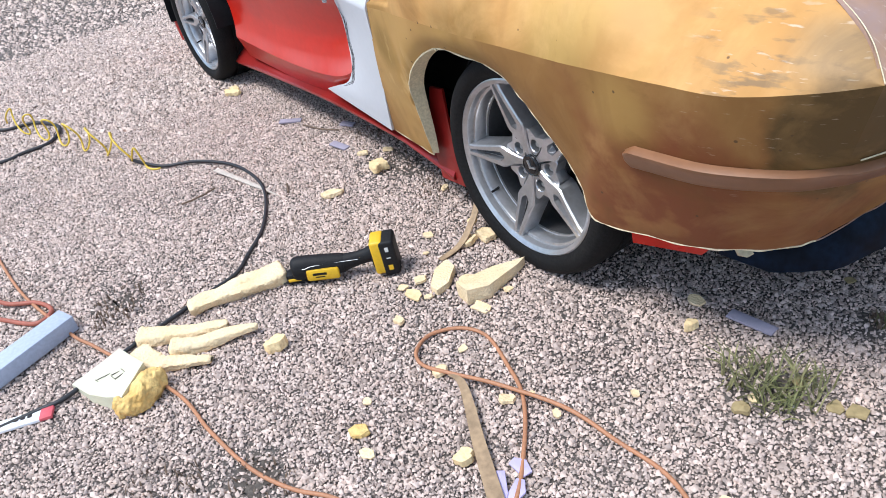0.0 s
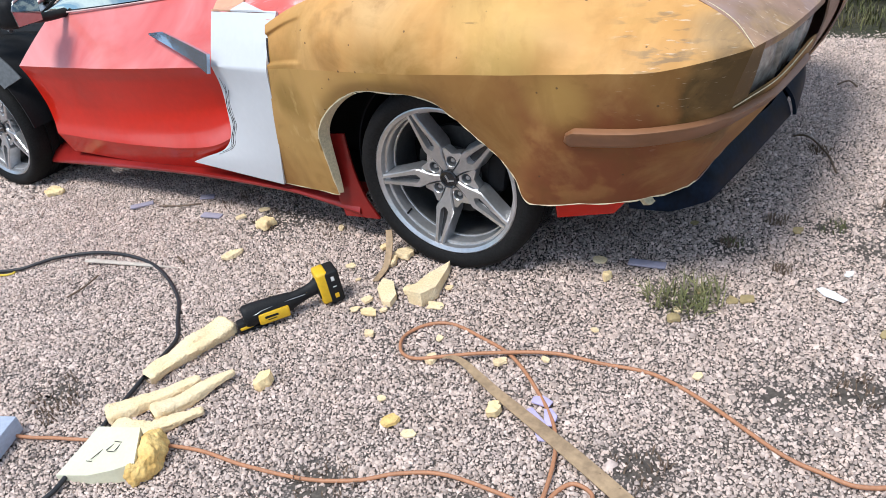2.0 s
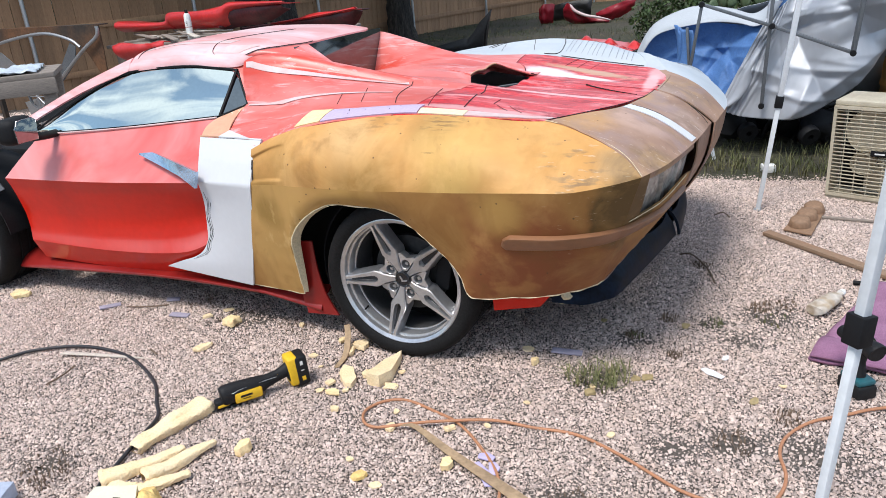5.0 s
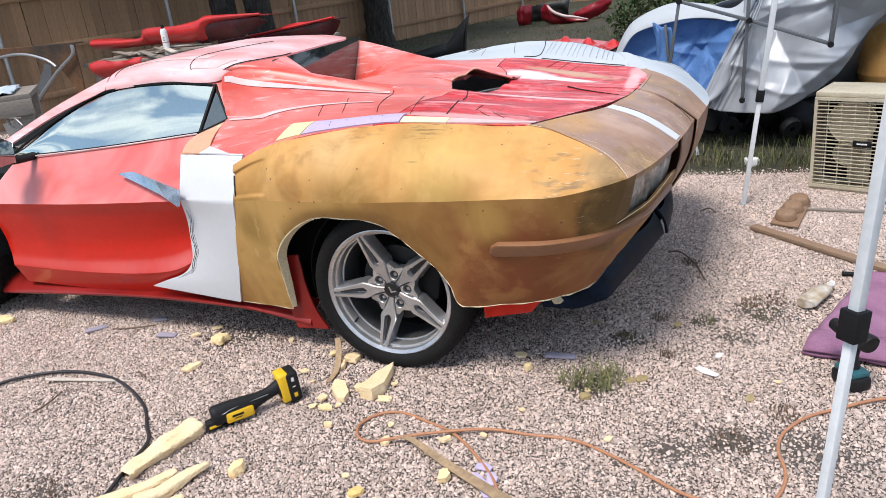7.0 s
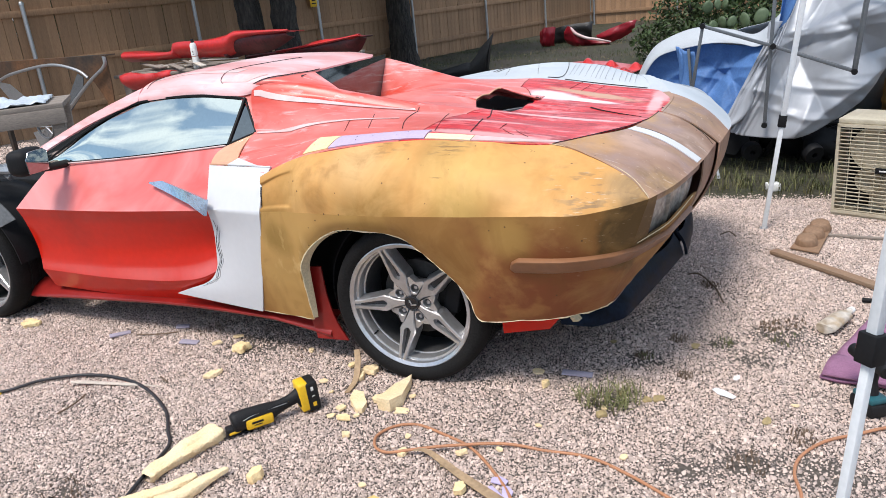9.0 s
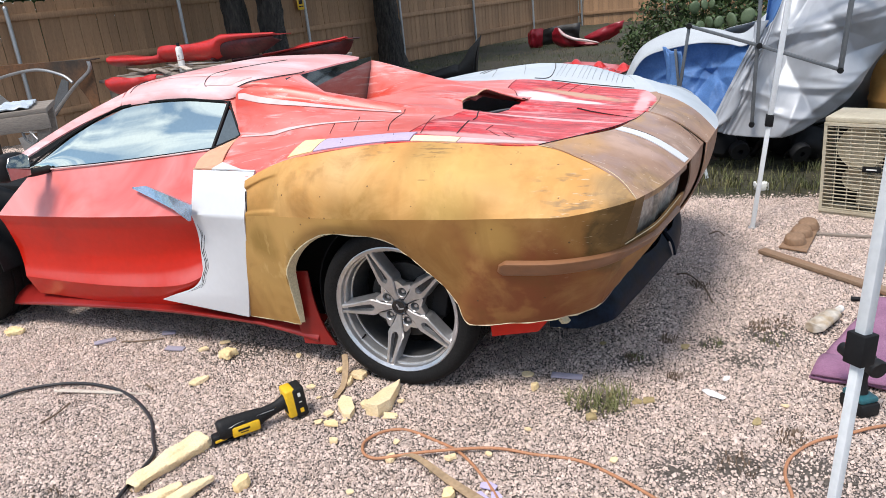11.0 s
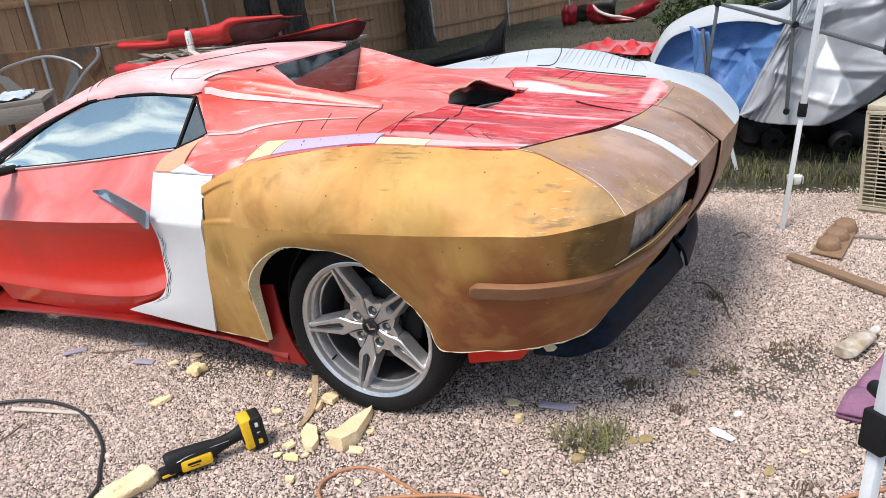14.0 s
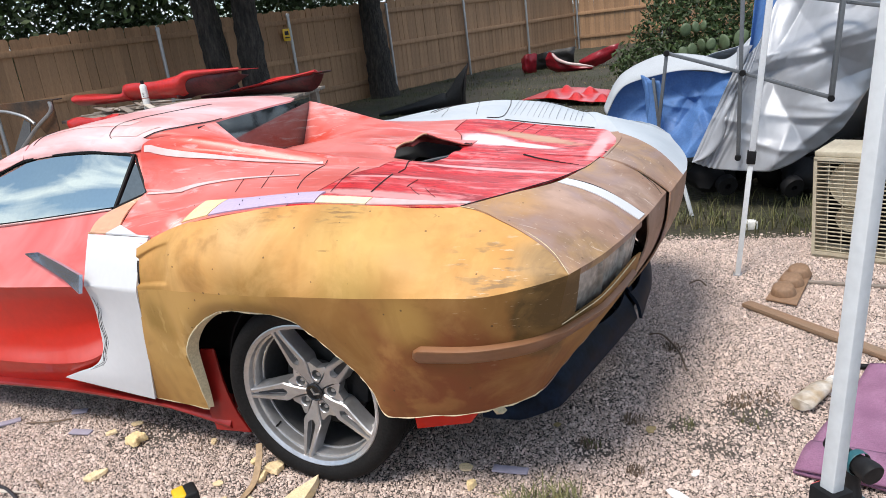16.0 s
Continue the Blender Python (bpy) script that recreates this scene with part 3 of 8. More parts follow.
    "film": material("plastic_film", (0.42, 0.40, 0.36), 0.18, spread=0.3, scale=9.0, fine=40, bump=0.3, second=(0.20, 0.17, 0.14), second_amount=0.8),
    "tyre": material("tyre_rubber", (0.014, 0.0135, 0.0135), 0.62, spread=0.25, scale=12, fine=120, bump=0.2, spec=0.1),
    "rim": material("silver_rim", (0.56, 0.56, 0.575), 0.30, metal=0.8, spread=0.06, scale=14, fine=80, bump=0.0, second=(0.36, 0.35, 0.34), second_amount=0.5),
    # Darker copy of the silver rim: shade in its recesses put into the colour.
    "rim_shade": material("shaded_silver_rim", (0.13, 0.13, 0.135), 0.42, metal=0.7, spread=0.08, scale=16, fine=80, bump=0.0, second=(0.09, 0.09, 0.09), second_amount=0.6),
    "brake": material("brake_steel", (0.045, 0.043, 0.042), 0.55, metal=0.6, spread=0.15, scale=30, fine=100),
    "dark_steel": material("dark_steel", (0.10, 0.10, 0.105), 0.4, metal=0.9, spread=0.1),
    "black_plastic": material("black_plastic", (0.007, 0.007, 0.008), 0.65, spread=0.2, scale=10, fine=90, spec=0.25),
    "black_gloss": material("black_gloss", (0.012, 0.012, 0.013), 0.15, spread=0.1, bump=0.0),
    # Near black with hardly any gloss; the navy tone stands for reflected sky.
    "sky_tinted_black": material("black_sky_tint", (0.003, 0.005, 0.010), 0.5, spread=0.3, scale=14, bump=0.02, second=(0.006, 0.013, 0.028), second_amount=0.8, spec=0.08),
    "tinted_glass": material("tinted_glass", (0.76, 0.80, 0.70), 0.02, metal=1.0, spread=0.02, scale=2.0, bump=0.0, second=(0.62, 0.70, 0.68), second_amount=0.6),
    "tinted_dark": material("tinted_dark_glass", (0.17, 0.195, 0.205), 0.06, metal=1.0, spread=0.05, bump=0.0),
    "orange_cord": material("orange_cord", (0.43, 0.20, 0.10), 0.6, spread=0.12, scale=20, fine=120, bump=0.1, second=(0.36, 0.17, 0.09), second_amount=0.6),
    "hose_black": material("hose_rubber", (0.022, 0.022, 0.025), 0.55, spread=0.2, scale=20, fine=120),
    "hose_yellow": material("yellow_hose", (0.72, 0.52, 0.05), 0.4, spread=0.1),
    "hose_red": material("red_hose", (0.36, 0.11, 0.07), 0.6, spread=0.15),
    "tool_yellow": material("tool_yellow", (0.75, 0.46, 0.012), 0.45, spread=0.06, scale=12, fine=90, bump=0.05),
    "tool_black": material("tool_rubber", (0.012, 0.012, 0.013), 0.6, spread=0.2, scale=14, fine=140, bump=0.15, spec=0.25),
    "tool_teal": material("tool_teal", (0.018, 0.10, 0.12), 0.45, spread=0.1),
    "print_white": material("print_white", (0.75, 0.75, 0.72), 0.6, bump=0.0),
    "foam_crust": material("foam_crust", (0.74, 0.53, 0.20), 0.85, spread=0.2, scale=18, fine=70, bump=0.8, bump_distance=0.006, second=(0.62, 0.36, 0.09), second_amount=0.7),
    "foam_white": material("white_foam", (0.62, 0.60, 0.46), 0.85, spread=0.04, scale=8, fine=120, bump=0.15, second=(0.64, 0.60, 0.40), second_amount=0.6),
    "foam_cut": material("cut_foam", (0.80, 0.615, 0.35), 0.9, spread=0.10, scale=11, fine=140, bump=0.9, bump_distance=0.004, second=(0.82, 0.68, 0.46), second_amount=0.7),
    "towel": material("purple_towel", (0.235, 0.105, 0.185), 0.95, spread=0.18, scale=7, fine=220, bump=0.6, second=(0.33, 0.17, 0.265), second_amount=0.8),
    "paper": material("white_paper", (0.78, 0.78, 0.80), 0.8, spread=0.03),
    "tray": material("blue_grey_foam", (0.42, 0.47, 0.58), 0.8, spread=0.08, scale=10, fine=90, bump=0.2),
    "red_scrap": material("red_body_scrap", (0.56, 0.022, 0.02), 0.35, spread=0.1, scale=3, fine=30, bump=0.0, second=(0.30, 0.02, 0.02), second_amount=0.5, coat=0.3),
    "rust": material("rusty_sheet", (0.13, 0.058, 0.022), 0.7, spread=0.25, scale=2.2, fine=40, bump=0.3, second=(0.030, 0.022, 0.016), second_amount=1.0),
    "grey_wood": material("weathered_wood", (0.26, 0.22, 0.185), 0.9, spread=0.2, scale=6, fine=60, bump=0.4, stretch=(0.6, 5, 5)),
    "leaf": material("leaves", (0.034, 0.062, 0.018), 0.6, spread=0.2, scale=5, fine=30, bump=0, second=(0.060, 0.088, 0.026), second_amount=0.7, random_value=0.5, island=True),
    "cactus": material("cactus_skin", (0.070, 0.105, 0.052), 0.6, spread=0.12, scale=14, fine=50, bump=0.2, second=(0.11, 0.15, 0.075), second_amount=0.6),
    "black_sheet": material("black_sheeting", (0.014, 0.014, 0.015), 0.5, spread=0.3, scale=4, fine=40, bump=0.4, bump_distance=0.02),
    "pole_white": material("powder_coated_pole", (0.64, 0.665, 0.68), 0.4, spread=0.05, scale=8, fine=60, bump=0.02),
    "frame_grey": material("frame_grey", (0.13, 0.14, 0.15), 0.45, metal=0.3, spread=0.1, scale=10, fine=60),
    "brown_cast": material("brown_casting", (0.24, 0.145, 0.085), 0.7, spread=0.15, scale=10, fine=60, bump=0.2),
    "amber_plastic": material("cloudy_bottle", (0.36, 0.27, 0.17), 0.4, spread=0.2, scale=16, fine=40, second=(0.60, 0.57, 0.52), second_amount=0.9),
    "lilac": material("lilac_plastic", (0.50, 0.44, 0.68), 0.5, spread=0.08),
    "dead_leaf": material("dead_leaf", (0.35, 0.27, 0.13), 0.8, spread=0.2, scale=20, fine=60),
    "white_cloth": material("white_cloth", (0.42, 0.445, 0.47), 0.8, spread=0.05, scale=8, fine=120, bump=0.2),
    "blue_cloth": material("pale_blue_sheet", (0.50, 0.56, 0.62), 0.35, spread=0.1, scale=8, fine=60, bump=0.3),
    "red_dark": material("dark_red_underside", (0.24, 0.008, 0.018), 0.35, spread=0.2, scale=4, fine=40, bump=0.1),
    "maroon_inside": material("maroon_inner_skin", (0.050, 0.012, 0.014), 0.45, spread=0.3, scale=5, fine=40, bump=0.15, second=(0.16, 0.012, 0.016), second_amount=0.5),
    "red_pink": material("printed_red", (0.60, 0.10, 0.12), 0.6, bump=0.0),
    "tool_navy": material("tool_navy", (0.02, 0.035, 0.10), 0.45, spread=0.1),
    "strip_wood": material("tan_fibreboard", (0.38, 0.265, 0.155), 0.8, spread=0.2, scale=14, fine=60, bump=0.3, second=(0.24, 0.165, 0.10), second_amount=0.6),
    "sliver_wood": material("split_wood", (0.55, 0.49, 0.42), 0.85, spread=0.12, scale=12, fine=80, bump=0.3),
    "dry_twig": material("dry_twig", (0.16, 0.11, 0.075), 0.9, spread=0.2, scale=20, fine=90, bump=0.3),
    "lilac_grey": material("lilac_grey_foam", (0.34, 0.31, 0.38), 0.8, spread=0.08),
    "fence_wood": material("fence_wood", (0.350, 0.207, 0.111), 0.8, spread=0.14, scale=3, fine=30, bump=0.3, second=(0.25, 0.15, 0.085), second_amount=0.6, random_value=0.16, stretch=(6, 6, 0.5)),
    "bark": material("bark", (0.040, 0.033, 0.027), 0.95, spread=0.6, scale=16, fine=34, bump=1.0, bump_distance=0.06, stretch=(1, 1, 0.22), second=(0.010, 0.009, 0.008), second_amount=0.9),
    "galvanised": material("galvanised_steel", (0.42, 0.43, 0.44), 0.42, metal=0.8, spread=0.12, scale=20, fine=90, bump=0.03),
    "silver_tarp": material("silver_tarp", (0.40, 0.415, 0.445), 0.52, metal=0.28, spread=0.05, scale=5, fine=16, bump=0.10, bump_distance=0.012, stretch=(1.0, 1.0, 0.6), second=(0.36, 0.38, 0.41), second_amount=0.5),
    "blue_tarp": material("blue_tarp", (0.085, 0.19, 0.43), 0.65, spread=0.10, scale=4, fine=60, bump=0.2),
    "ac_beige": material("beige_enamel", (0.50, 0.45, 0.34), 0.5, spread=0.10, scale=8, fine=60, bump=0.05, second=(0.30, 0.24, 0.16), second_amount=0.4),
    "weed_green": material("weed_green", (0.155, 0.160, 0.060), 0.8, spread=0.2, scale=8, fine=40, bump=0, second=(0.27, 0.235, 0.12), second_amount=0.7, random_value=0.4, island=True),
    "grass_green": material("green_grass", (0.050, 0.072, 0.020), 0.8, spread=0.2, scale=3, fine=40, bump=0, second=(0.10, 0.085, 0.04), second_amount=0.7, random_value=0.4, island=True),
    "grass": material("grass_blades", (0.085, 0.10, 0.032), 0.8, spread=0.2, scale=6, fine=40, bump=0, second=(0.17, 0.145, 0.07), second_amount=0.8, random_value=0.35, island=True),
    "soil": material("soil", (0.046, 0.036, 0.024), 0.95, spread=0.4, scale=1.2, fine=25, bump=0.8, bump_distance=0.03, second=(0.030, 0.036, 0.013), second_amount=0.8),
    "foam": material("yellow_foam", (0.80, 0.58, 0.30), 0.85, spread=0.10, scale=14, fine=90, bump=0.5, bump_distance=0.004, second=(0.80, 0.70, 0.40), second_amount=0.7),
    "wood": material("old_wood", (0.27, 0.155, 0.09), 0.8, spread=0.2, scale=5, fine=60, bump=0.3, second=(0.22, 0.17, 0.12), second_amount=0.6, stretch=(0.5, 4, 4)),
}

# ---- the car ----
MID = 0.95                                       # the car's middle line, y


def set_back(p):
    """The right half of the tail stands further back than the left one."""
    t = min(1.0, max(0.0, (p.x - 0.3) / 0.5))
    k = min(1.0, max(0.0, (p.y - 1.40) / 0.5))
    return 0.11 * min(0.5, max(0.0, p.y - 0.80)) * t * t * (3 - 2 * t) * (1 - k * k * (3 - 2 * k))


def mirror_y(bm):
    bm.transform(Matrix.Translation((0, 2 * MID, 0)) @ Matrix.Diagonal((1, -1, 1, 1)))
    for v in bm.verts:
        v.co.x += set_back(v.co)
    bmesh.ops.reverse_faces(bm, faces=bm.faces)
    return bm


CREASE = [(-0.618, -0.059, 0.737), (-0.52, -0.075, 0.748), (-0.46, -0.08, 0.750), (-0.40, -0.085, 0.750), (-0.33, -0.09, 0.752),
          (-0.25, -0.095, 0.753), (-0.15, -0.10, 0.754), (0.0, -0.11, 0.759), (0.12, -0.12, 0.767), (0.24, -0.13, 0.774),
          (0.35, -0.14, 0.781), (0.45, -0.145, 0.788), (0.53, -0.148, 0.793), (0.62, -0.148, 0.798), (0.75, -0.135, 0.802),
          (0.88, -0.09, 0.822), (0.967, -0.035, 0.837)]
LOWER = [(-0.775, 0.035, 0.228), (-0.486, 0.01, 0.226), (-0.478, -0.03, 0.417), (-0.462, -0.05, 0.511), (-0.394, -0.06, 0.597),
         (-0.295, -0.065, 0.660), (-0.199, -0.07, 0.683), (0.012, -0.07, 0.671), (0.105, -0.07, 0.621), (0.195, -0.07, 0.55),
         (0.264, -0.065, 0.484), (0.306, -0.06, 0.421), (0.345, -0.058, 0.341), (0.50, -0.04, 0.350), (0.63, -0.012, 0.360),
         (0.757, 0.072, 0.37), (0.80, 0.15, 0.372)]
TOP_EDGE = [(-0.625, -0.011, 0.877), (-0.52, 0.003, 0.925), (-0.39, 0.01, 0.965), (-0.2, 0.035, 0.995), (0.1, 0.07, 1.012),
            (0.385, 0.075, 1.003), (0.585, 0.16, 0.975), (0.75, 0.10, 0.945), (0.894, 0.023, 0.897), (0.967, -0.035, 0.838)]


def lower_edge(u):
    """The cut lower edge, with a sharp corner at the front foot of the arch."""
    return poly(LOWER, u) if u * 16 < 2.0 else spline(LOWER, u)


def lower_side(u, v):
    a, b = lower_edge(u), spline(CREASE, u)
    p = a.lerp(b, v)
    p.y -= 0.008 * math.sin(math.pi * v)
    # the flared ridge round the front of the arch
    ridge = math.exp(-((u - 0.05) / 0.035) ** 2) * math.exp(-((v - 0.62) / 0.16) ** 2)
    p.y -= 0.012 * ridge
    return p


def upper_side(u, v):
    a = spline(CREASE, value_at(((0, 0), (0.11, 0.07), (0.22, 0.24), (0.33, 0.40), (0.44, 0.52), (0.55, 0.66), (0.66, 0.78), (0.78, 0.88), (0.89, 0.95), (1, 1)), u))
    b = spline(TOP_EDGE, u)
    p = a.lerp(b, v)
    swell = math.sin(math.pi * v) * (1 - u ** 6) * min(1.0, 0.12 + u / 0.26)
    p.y -= 0.045 * swell
    p.z += 0.012 * swell

    def step(x):
        return 1 / (1 + math.exp(-x))
    dent = step((0.175 - u - 0.10 * max(0, 0.30 - v)) * 190) * step((v - 0.10) * 150) * step((0.76 - v) * 60)     # the pocket behind the white panel
    p.y += 0.015 * dent
    return p


DECK_END = ((0, 0.84), (0.3, 0.825), (0.5, 0.79), (0.8, 0.68), (1.0, 0.585))
DECK_START = ((0, -0.735), (0.2, -0.74), (0.4, -0.80), (0.6, -0.95), (0.8, -0.915), (1.0, -0.865))


def deck_point(x, v):
    """The left half of the rear deck: v runs from the middle line out to the shoulder."""
    centre = value_at(((-0.9, 0.985), (-0.74, 1.0), (-0.5, 1.032), (-0.28, 1.052), (0.0, 1.030), (0.12, 1.012), (0.25, 0.995), (0.5, 0.975), (0.85, 0.945)), x)
    crest_w = value_at(((-0.9, 0.475), (-0.78, 0.455), (-0.27, 0.34), (0.15, 0.245), (0.85, 0.23)), x)
    crest_z = value_at(((-0.9, 1.205), (-0.78, 1.200), (-0.6, 1.166), (-0.5, 1.140), (-0.27, 1.084), (0.0, 1.032), (0.2, 1.004), (0.5, 0.975), (0.85, 0.946)), x)
    outer_w = crest_w + value_at(((-0.9, 0.045), (-0.27, 0.055), (0.2, 0.13), (0.85, 0.17)), x)
    outer_z = value_at(((-0.9, 1.168), (-0.78, 1.155), (-0.5, 1.102), (-0.27, 1.055), (-0.15, 1.035), (0.1, 1.014), (0.5, 0.975), (0.85, 0.947)), x)
    crease_w = value_at(((-0.9, 0.59), (-0.72, 0.62), (-0.5, 0.69), (-0.2, 0.76), (0.1, 0.76), (0.5, 0.66), (0.85, 0.55)), x)
    crease_z = value_at(((-0.9, 0.99), (-0.72, 0.995), (-0.5, 1.0), (-0.2, 1.01), (0.1, 1.022), (0.5, 0.985), (0.85, 0.95)), x)
    edge_w = value_at(((-0.95, 0.77), (-0.865, 0.812), (-0.8, 0.85), (-0.62, 0.93), (-0.39, 0.94), (0.1, 0.88), (0.385, 0.875), (0.585, 0.79), (0.85, 0.6)), x)
    edge_z = value_at(((-0.9, 0.90), (-0.8, 0.895), (-0.62, 0.885), (-0.39, 0.963), (-0.2, 0.994), (0.1, 1.011), (0.385, 1.002), (0.585, 0.976), (0.85, 0.95)), x)
    w = [0.0, crest_w - 0.13, crest_w, outer_w, crease_w, edge_w]
    z = [centre, centre - 0.004, crest_z, outer_z, crease_z, edge_z]
    k = min(int(v * 5), 4)
    t = v * 5 - k
    return w[k] + (w[k + 1] - w[k]) * t, z[k] + (z[k + 1] - z[k]) * t + 0.012 * math.sin(math.pi * t) * (k != 1) * min(1.0, max(0.0, (0.6 - x) / 0.5))


def deck(u, v):
    start = value_at(DECK_START, v)
    x = start + u * (value_at(DECK_END, v) - start)
    w, z = deck_point(x, v)
    return Vector((x, MID - w, z))


TAIL_EDGE = [(0.967, -0.035, 0.838), (1.02, 0.2, 0.825), (1.063, 0.592, 0.808), (1.085, 0.95, 0.805)]


def tail_top(u, v):
    """The brown panel between the deck's rear arc and the tail's edge; u from the shoulder to the middle."""
    inner = [(0.585, 0.16, 0.975), (0.68, 0.32, 0.970), (0.79, 0.574, 0.951), (0.84, 0.95, 0.946)]
    b, a = spline(TAIL_EDGE, u), spline(inner, u)
    p = a.lerp(b, v)
    p.z += 0.022 * math.sin(math.pi * v)
    if u < 0.34:                                  # its outer side meets the flank along the shoulder seam
        seam = spline(TOP_EDGE, 0.667 + 0.333 * v)
        w = (1 - u / 0.34) ** 2
        p = p.lerp(seam, w)
    return p


TAIL_LOW = [(0.80, 0.15, 0.372), (0.84, 0.40, 0.385), (0.875, 0.60, 0.40), (0.91, 0.95, 0.41)]


def tail_face(u, v, push=0.0):
    a, b = spline(TAIL_LOW, u), spline(TAIL_EDGE, u)
    p = a.lerp(b, v)
    out = Vector((1, -0.5 * (1 - u), 0))
    p += out * (0.045 * math.sin(math.pi * v) * min(1.0, u / 0.3) + push)
    flush = max(0.0, 1 - u / 0.15)
    p += (lower_side(1.0, v) - spline(LOWER, 1.0).lerp(spline(CREASE, 1.0), v)) * flush
    return p


def build_wheel(name, radius, rim, label):
    """A wheel that faces -y, its centre at the origin, its rim's outer lip near y = 0."""
    w = new(name)
    s = rim / 0.272
    tyre = [(rim - 0.012, 0.01), (rim + 0.006, -0.004), (rim + 0.02, -0.014), (radius - 0.03, -0.018), (radius - 0.012, -0.006), (radius - 0.002, 0.018),
            (radius, 0.045), (radius, 0.070), (radius - 0.008, 0.072), (radius - 0.008, 0.082), (radius, 0.084), (radius, 0.120), (radius - 0.008, 0.122), (radius - 0.008, 0.134), (radius, 0.136),
            (radius, 0.175), (radius - 0.008, 0.177), (radius - 0.008, 0.189), (radius, 0.191), (radius, 0.228), (radius - 0.008, 0.23), (radius - 0.008, 0.24), (radius, 0.242), (radius - 0.006, 0.275), (radius - 0.03, 0.30), (rim, 0.29)]
    bm = lathe([(r, -h) for r, h in tyre], 72, "y")
    part("tyre", bm, M["tyre"], w, "black low-profile rubber tyre", 50)
    barrel = [(rim + 0.004, 0.006), (rim + 0.003, -0.003), (rim - 0.001, -0.005), (rim - 0.004, -0.003), (rim - 0.014, 0.003), (rim - 0.016, 0.010), (rim - 0.017, 0.024), (rim - 0.024, 0.026), (rim - 0.026, 0.030), (rim - 0.029, 0.066), (rim - 0.033, 0.067), (rim - 0.034, 0.072)]
    part("rim_barrel", lathe([(r, -h) for r, h in barrel], 72, "y"), M["rim"], w, "silver rim lip and barrel", 40)
    part("inner_barrel", lathe([(r, -h) for r, h in ((rim - 0.034, 0.072), (rim - 0.038, 0.09), (rim - 0.039, 0.25))], 72, "y"), M["rim_shade"], w, "silver inner barrel, its shade put into the colour", 40)
    # Black disc added so that the gaps between the spokes look unlit.
    part("shade_disc", lathe([(0.0, -0.16), (0.11, -0.15), (rim - 0.03, -0.20)], 40, "y"), M["void"], w, "", 40)
    part("brake_disc", lathe([(0.07, -0.115), (0.165 * s, -0.115), (0.165 * s, -0.14), (0.07, -0.14)], 48, "y"), M["brake"], w, "dark worn steel brake disc", 30)
    cal = box(0.07, 0.05, 0.17, pose(0.16 * s, 0.115, 0.03, 0, 12, 0), 0.012)
    part("brake_caliper", cal, M["black_plastic"], w, "black brake caliper")
    for k in range(5):
        a0 = radians(90 + 22 + 72 * k)
        c, sn = math.cos(a0), math.sin(a0)

        def at(r, t, y):
            return (r * c - t * sn, y, r * sn + t * c)
        # one arm: two flat bars with a long pocket between them; (radius, half width, bar width, face depth, pocket depth)
        bm = bmesh.new()
        rings = []
        for r, half, bar, y, groove in ((0.2620, 0.0200, 0.0170, 0.004, 0.008), (0.240, 0.0195, 0.0155, 0.006, 0.018), (0.190, 0.0260, 0.0170, 0.014, 0.026), (0.150, 0.0320, 0.0195, 0.021, 0.028), (0.127, 0.0365, 0.0235, 0.025, 0.026),
                                        (0.114, 0.0340, 0.0320, 0.027, 0.0), (0.085, 0.0210, 0.0190, 0.032, 0.0), (0.055, 0.0135, 0.0115, 0.036, 0.0), (0.030, 0.011, 0.010, 0.039, 0.0)):
            r, half, bar = r * s, half * s, bar * s
            inner = max(0.001, half - bar)
            edge = 0.0035
            rings.append([bm.verts.new(at(r, t, d)) for t, d in ((-half - 0.007, y + 0.060), (-half, y + 0.005), (-half + edge, y), (-inner - edge * 0.6, y), (-inner, y + groove * 0.8), (-inner * 0.6, y + groove), (inner * 0.6, y + groove),
                                                              (inner, y + groove * 0.8), (inner + edge * 0.6, y), (half - edge, y), (half, y + 0.005), (half + 0.007, y + 0.060))])
        n = len(rings[0])
        for p, q in zip(rings, rings[1:]):
            for j in range(n):
                bm.faces.new((p[j], p[(j + 1) % n], q[(j + 1) % n], q[j]))
        bm.faces.new(rings[0])
        bm.faces.new(rings[-1])
        bmesh.ops.recalc_face_normals(bm, faces=bm.faces)
        part("spoke", bm, M["rim"], w, "", 18)
        # Dark strip laid over the pocket floor in place of its shade.
        bm = bmesh.new()
        strip = []
        for r, half, y in ((0.236, 0.0028, 0.018), (0.19, 0.0082, 0.036), (0.15, 0.0118, 0.045), (0.124, 0.0120, 0.046)):
            strip.append([bm.verts.new(at(r * s, t * s, y)) for t in (-half, half)])
        for p, q in zip(strip, strip[1:]):
            bm.faces.new((p[0], p[1], q[1], q[0]))
        bmesh.ops.solidify(bm, geom=bm.faces[:], thickness=0.003)
        bmesh.ops.recalc_face_normals(bm, faces=bm.faces)
        part("spoke_slot", bm, M["rim_shade"], w, "slot between the twin bars, its shade put into the colour", 30)
        # the plate between two arms, with a round recess for the nut
        a1 = a0 + radians(36)
        cx, cz = 0.067 * s * math.cos(a1), 0.067 * s * math.sin(a1)

        def plate_edge(ang):
            """How far the plate reaches from the nut's middle in a direction."""
            corners = [(-0.030, -0.010), (0.050, -0.0435), (0.030, 0.0), (0.050, 0.0435), (-0.030, 0.010)]
            dx, dz, best = math.cos(ang), math.sin(ang), 0.0
            for (ax, az), (bx, bz) in zip(corners, corners[1:] + corners[:1]):
                den = dx * (bz - az) - dz * (bx - ax)
                if abs(den) > 1e-9:
                    t = (ax * (bz - az) - az * (bx - ax)) / den
                    k = (ax * dz - az * dx) / den
                    if t > 0 and -0.001 <= k <= 1.001:
                        best = max(best, t)
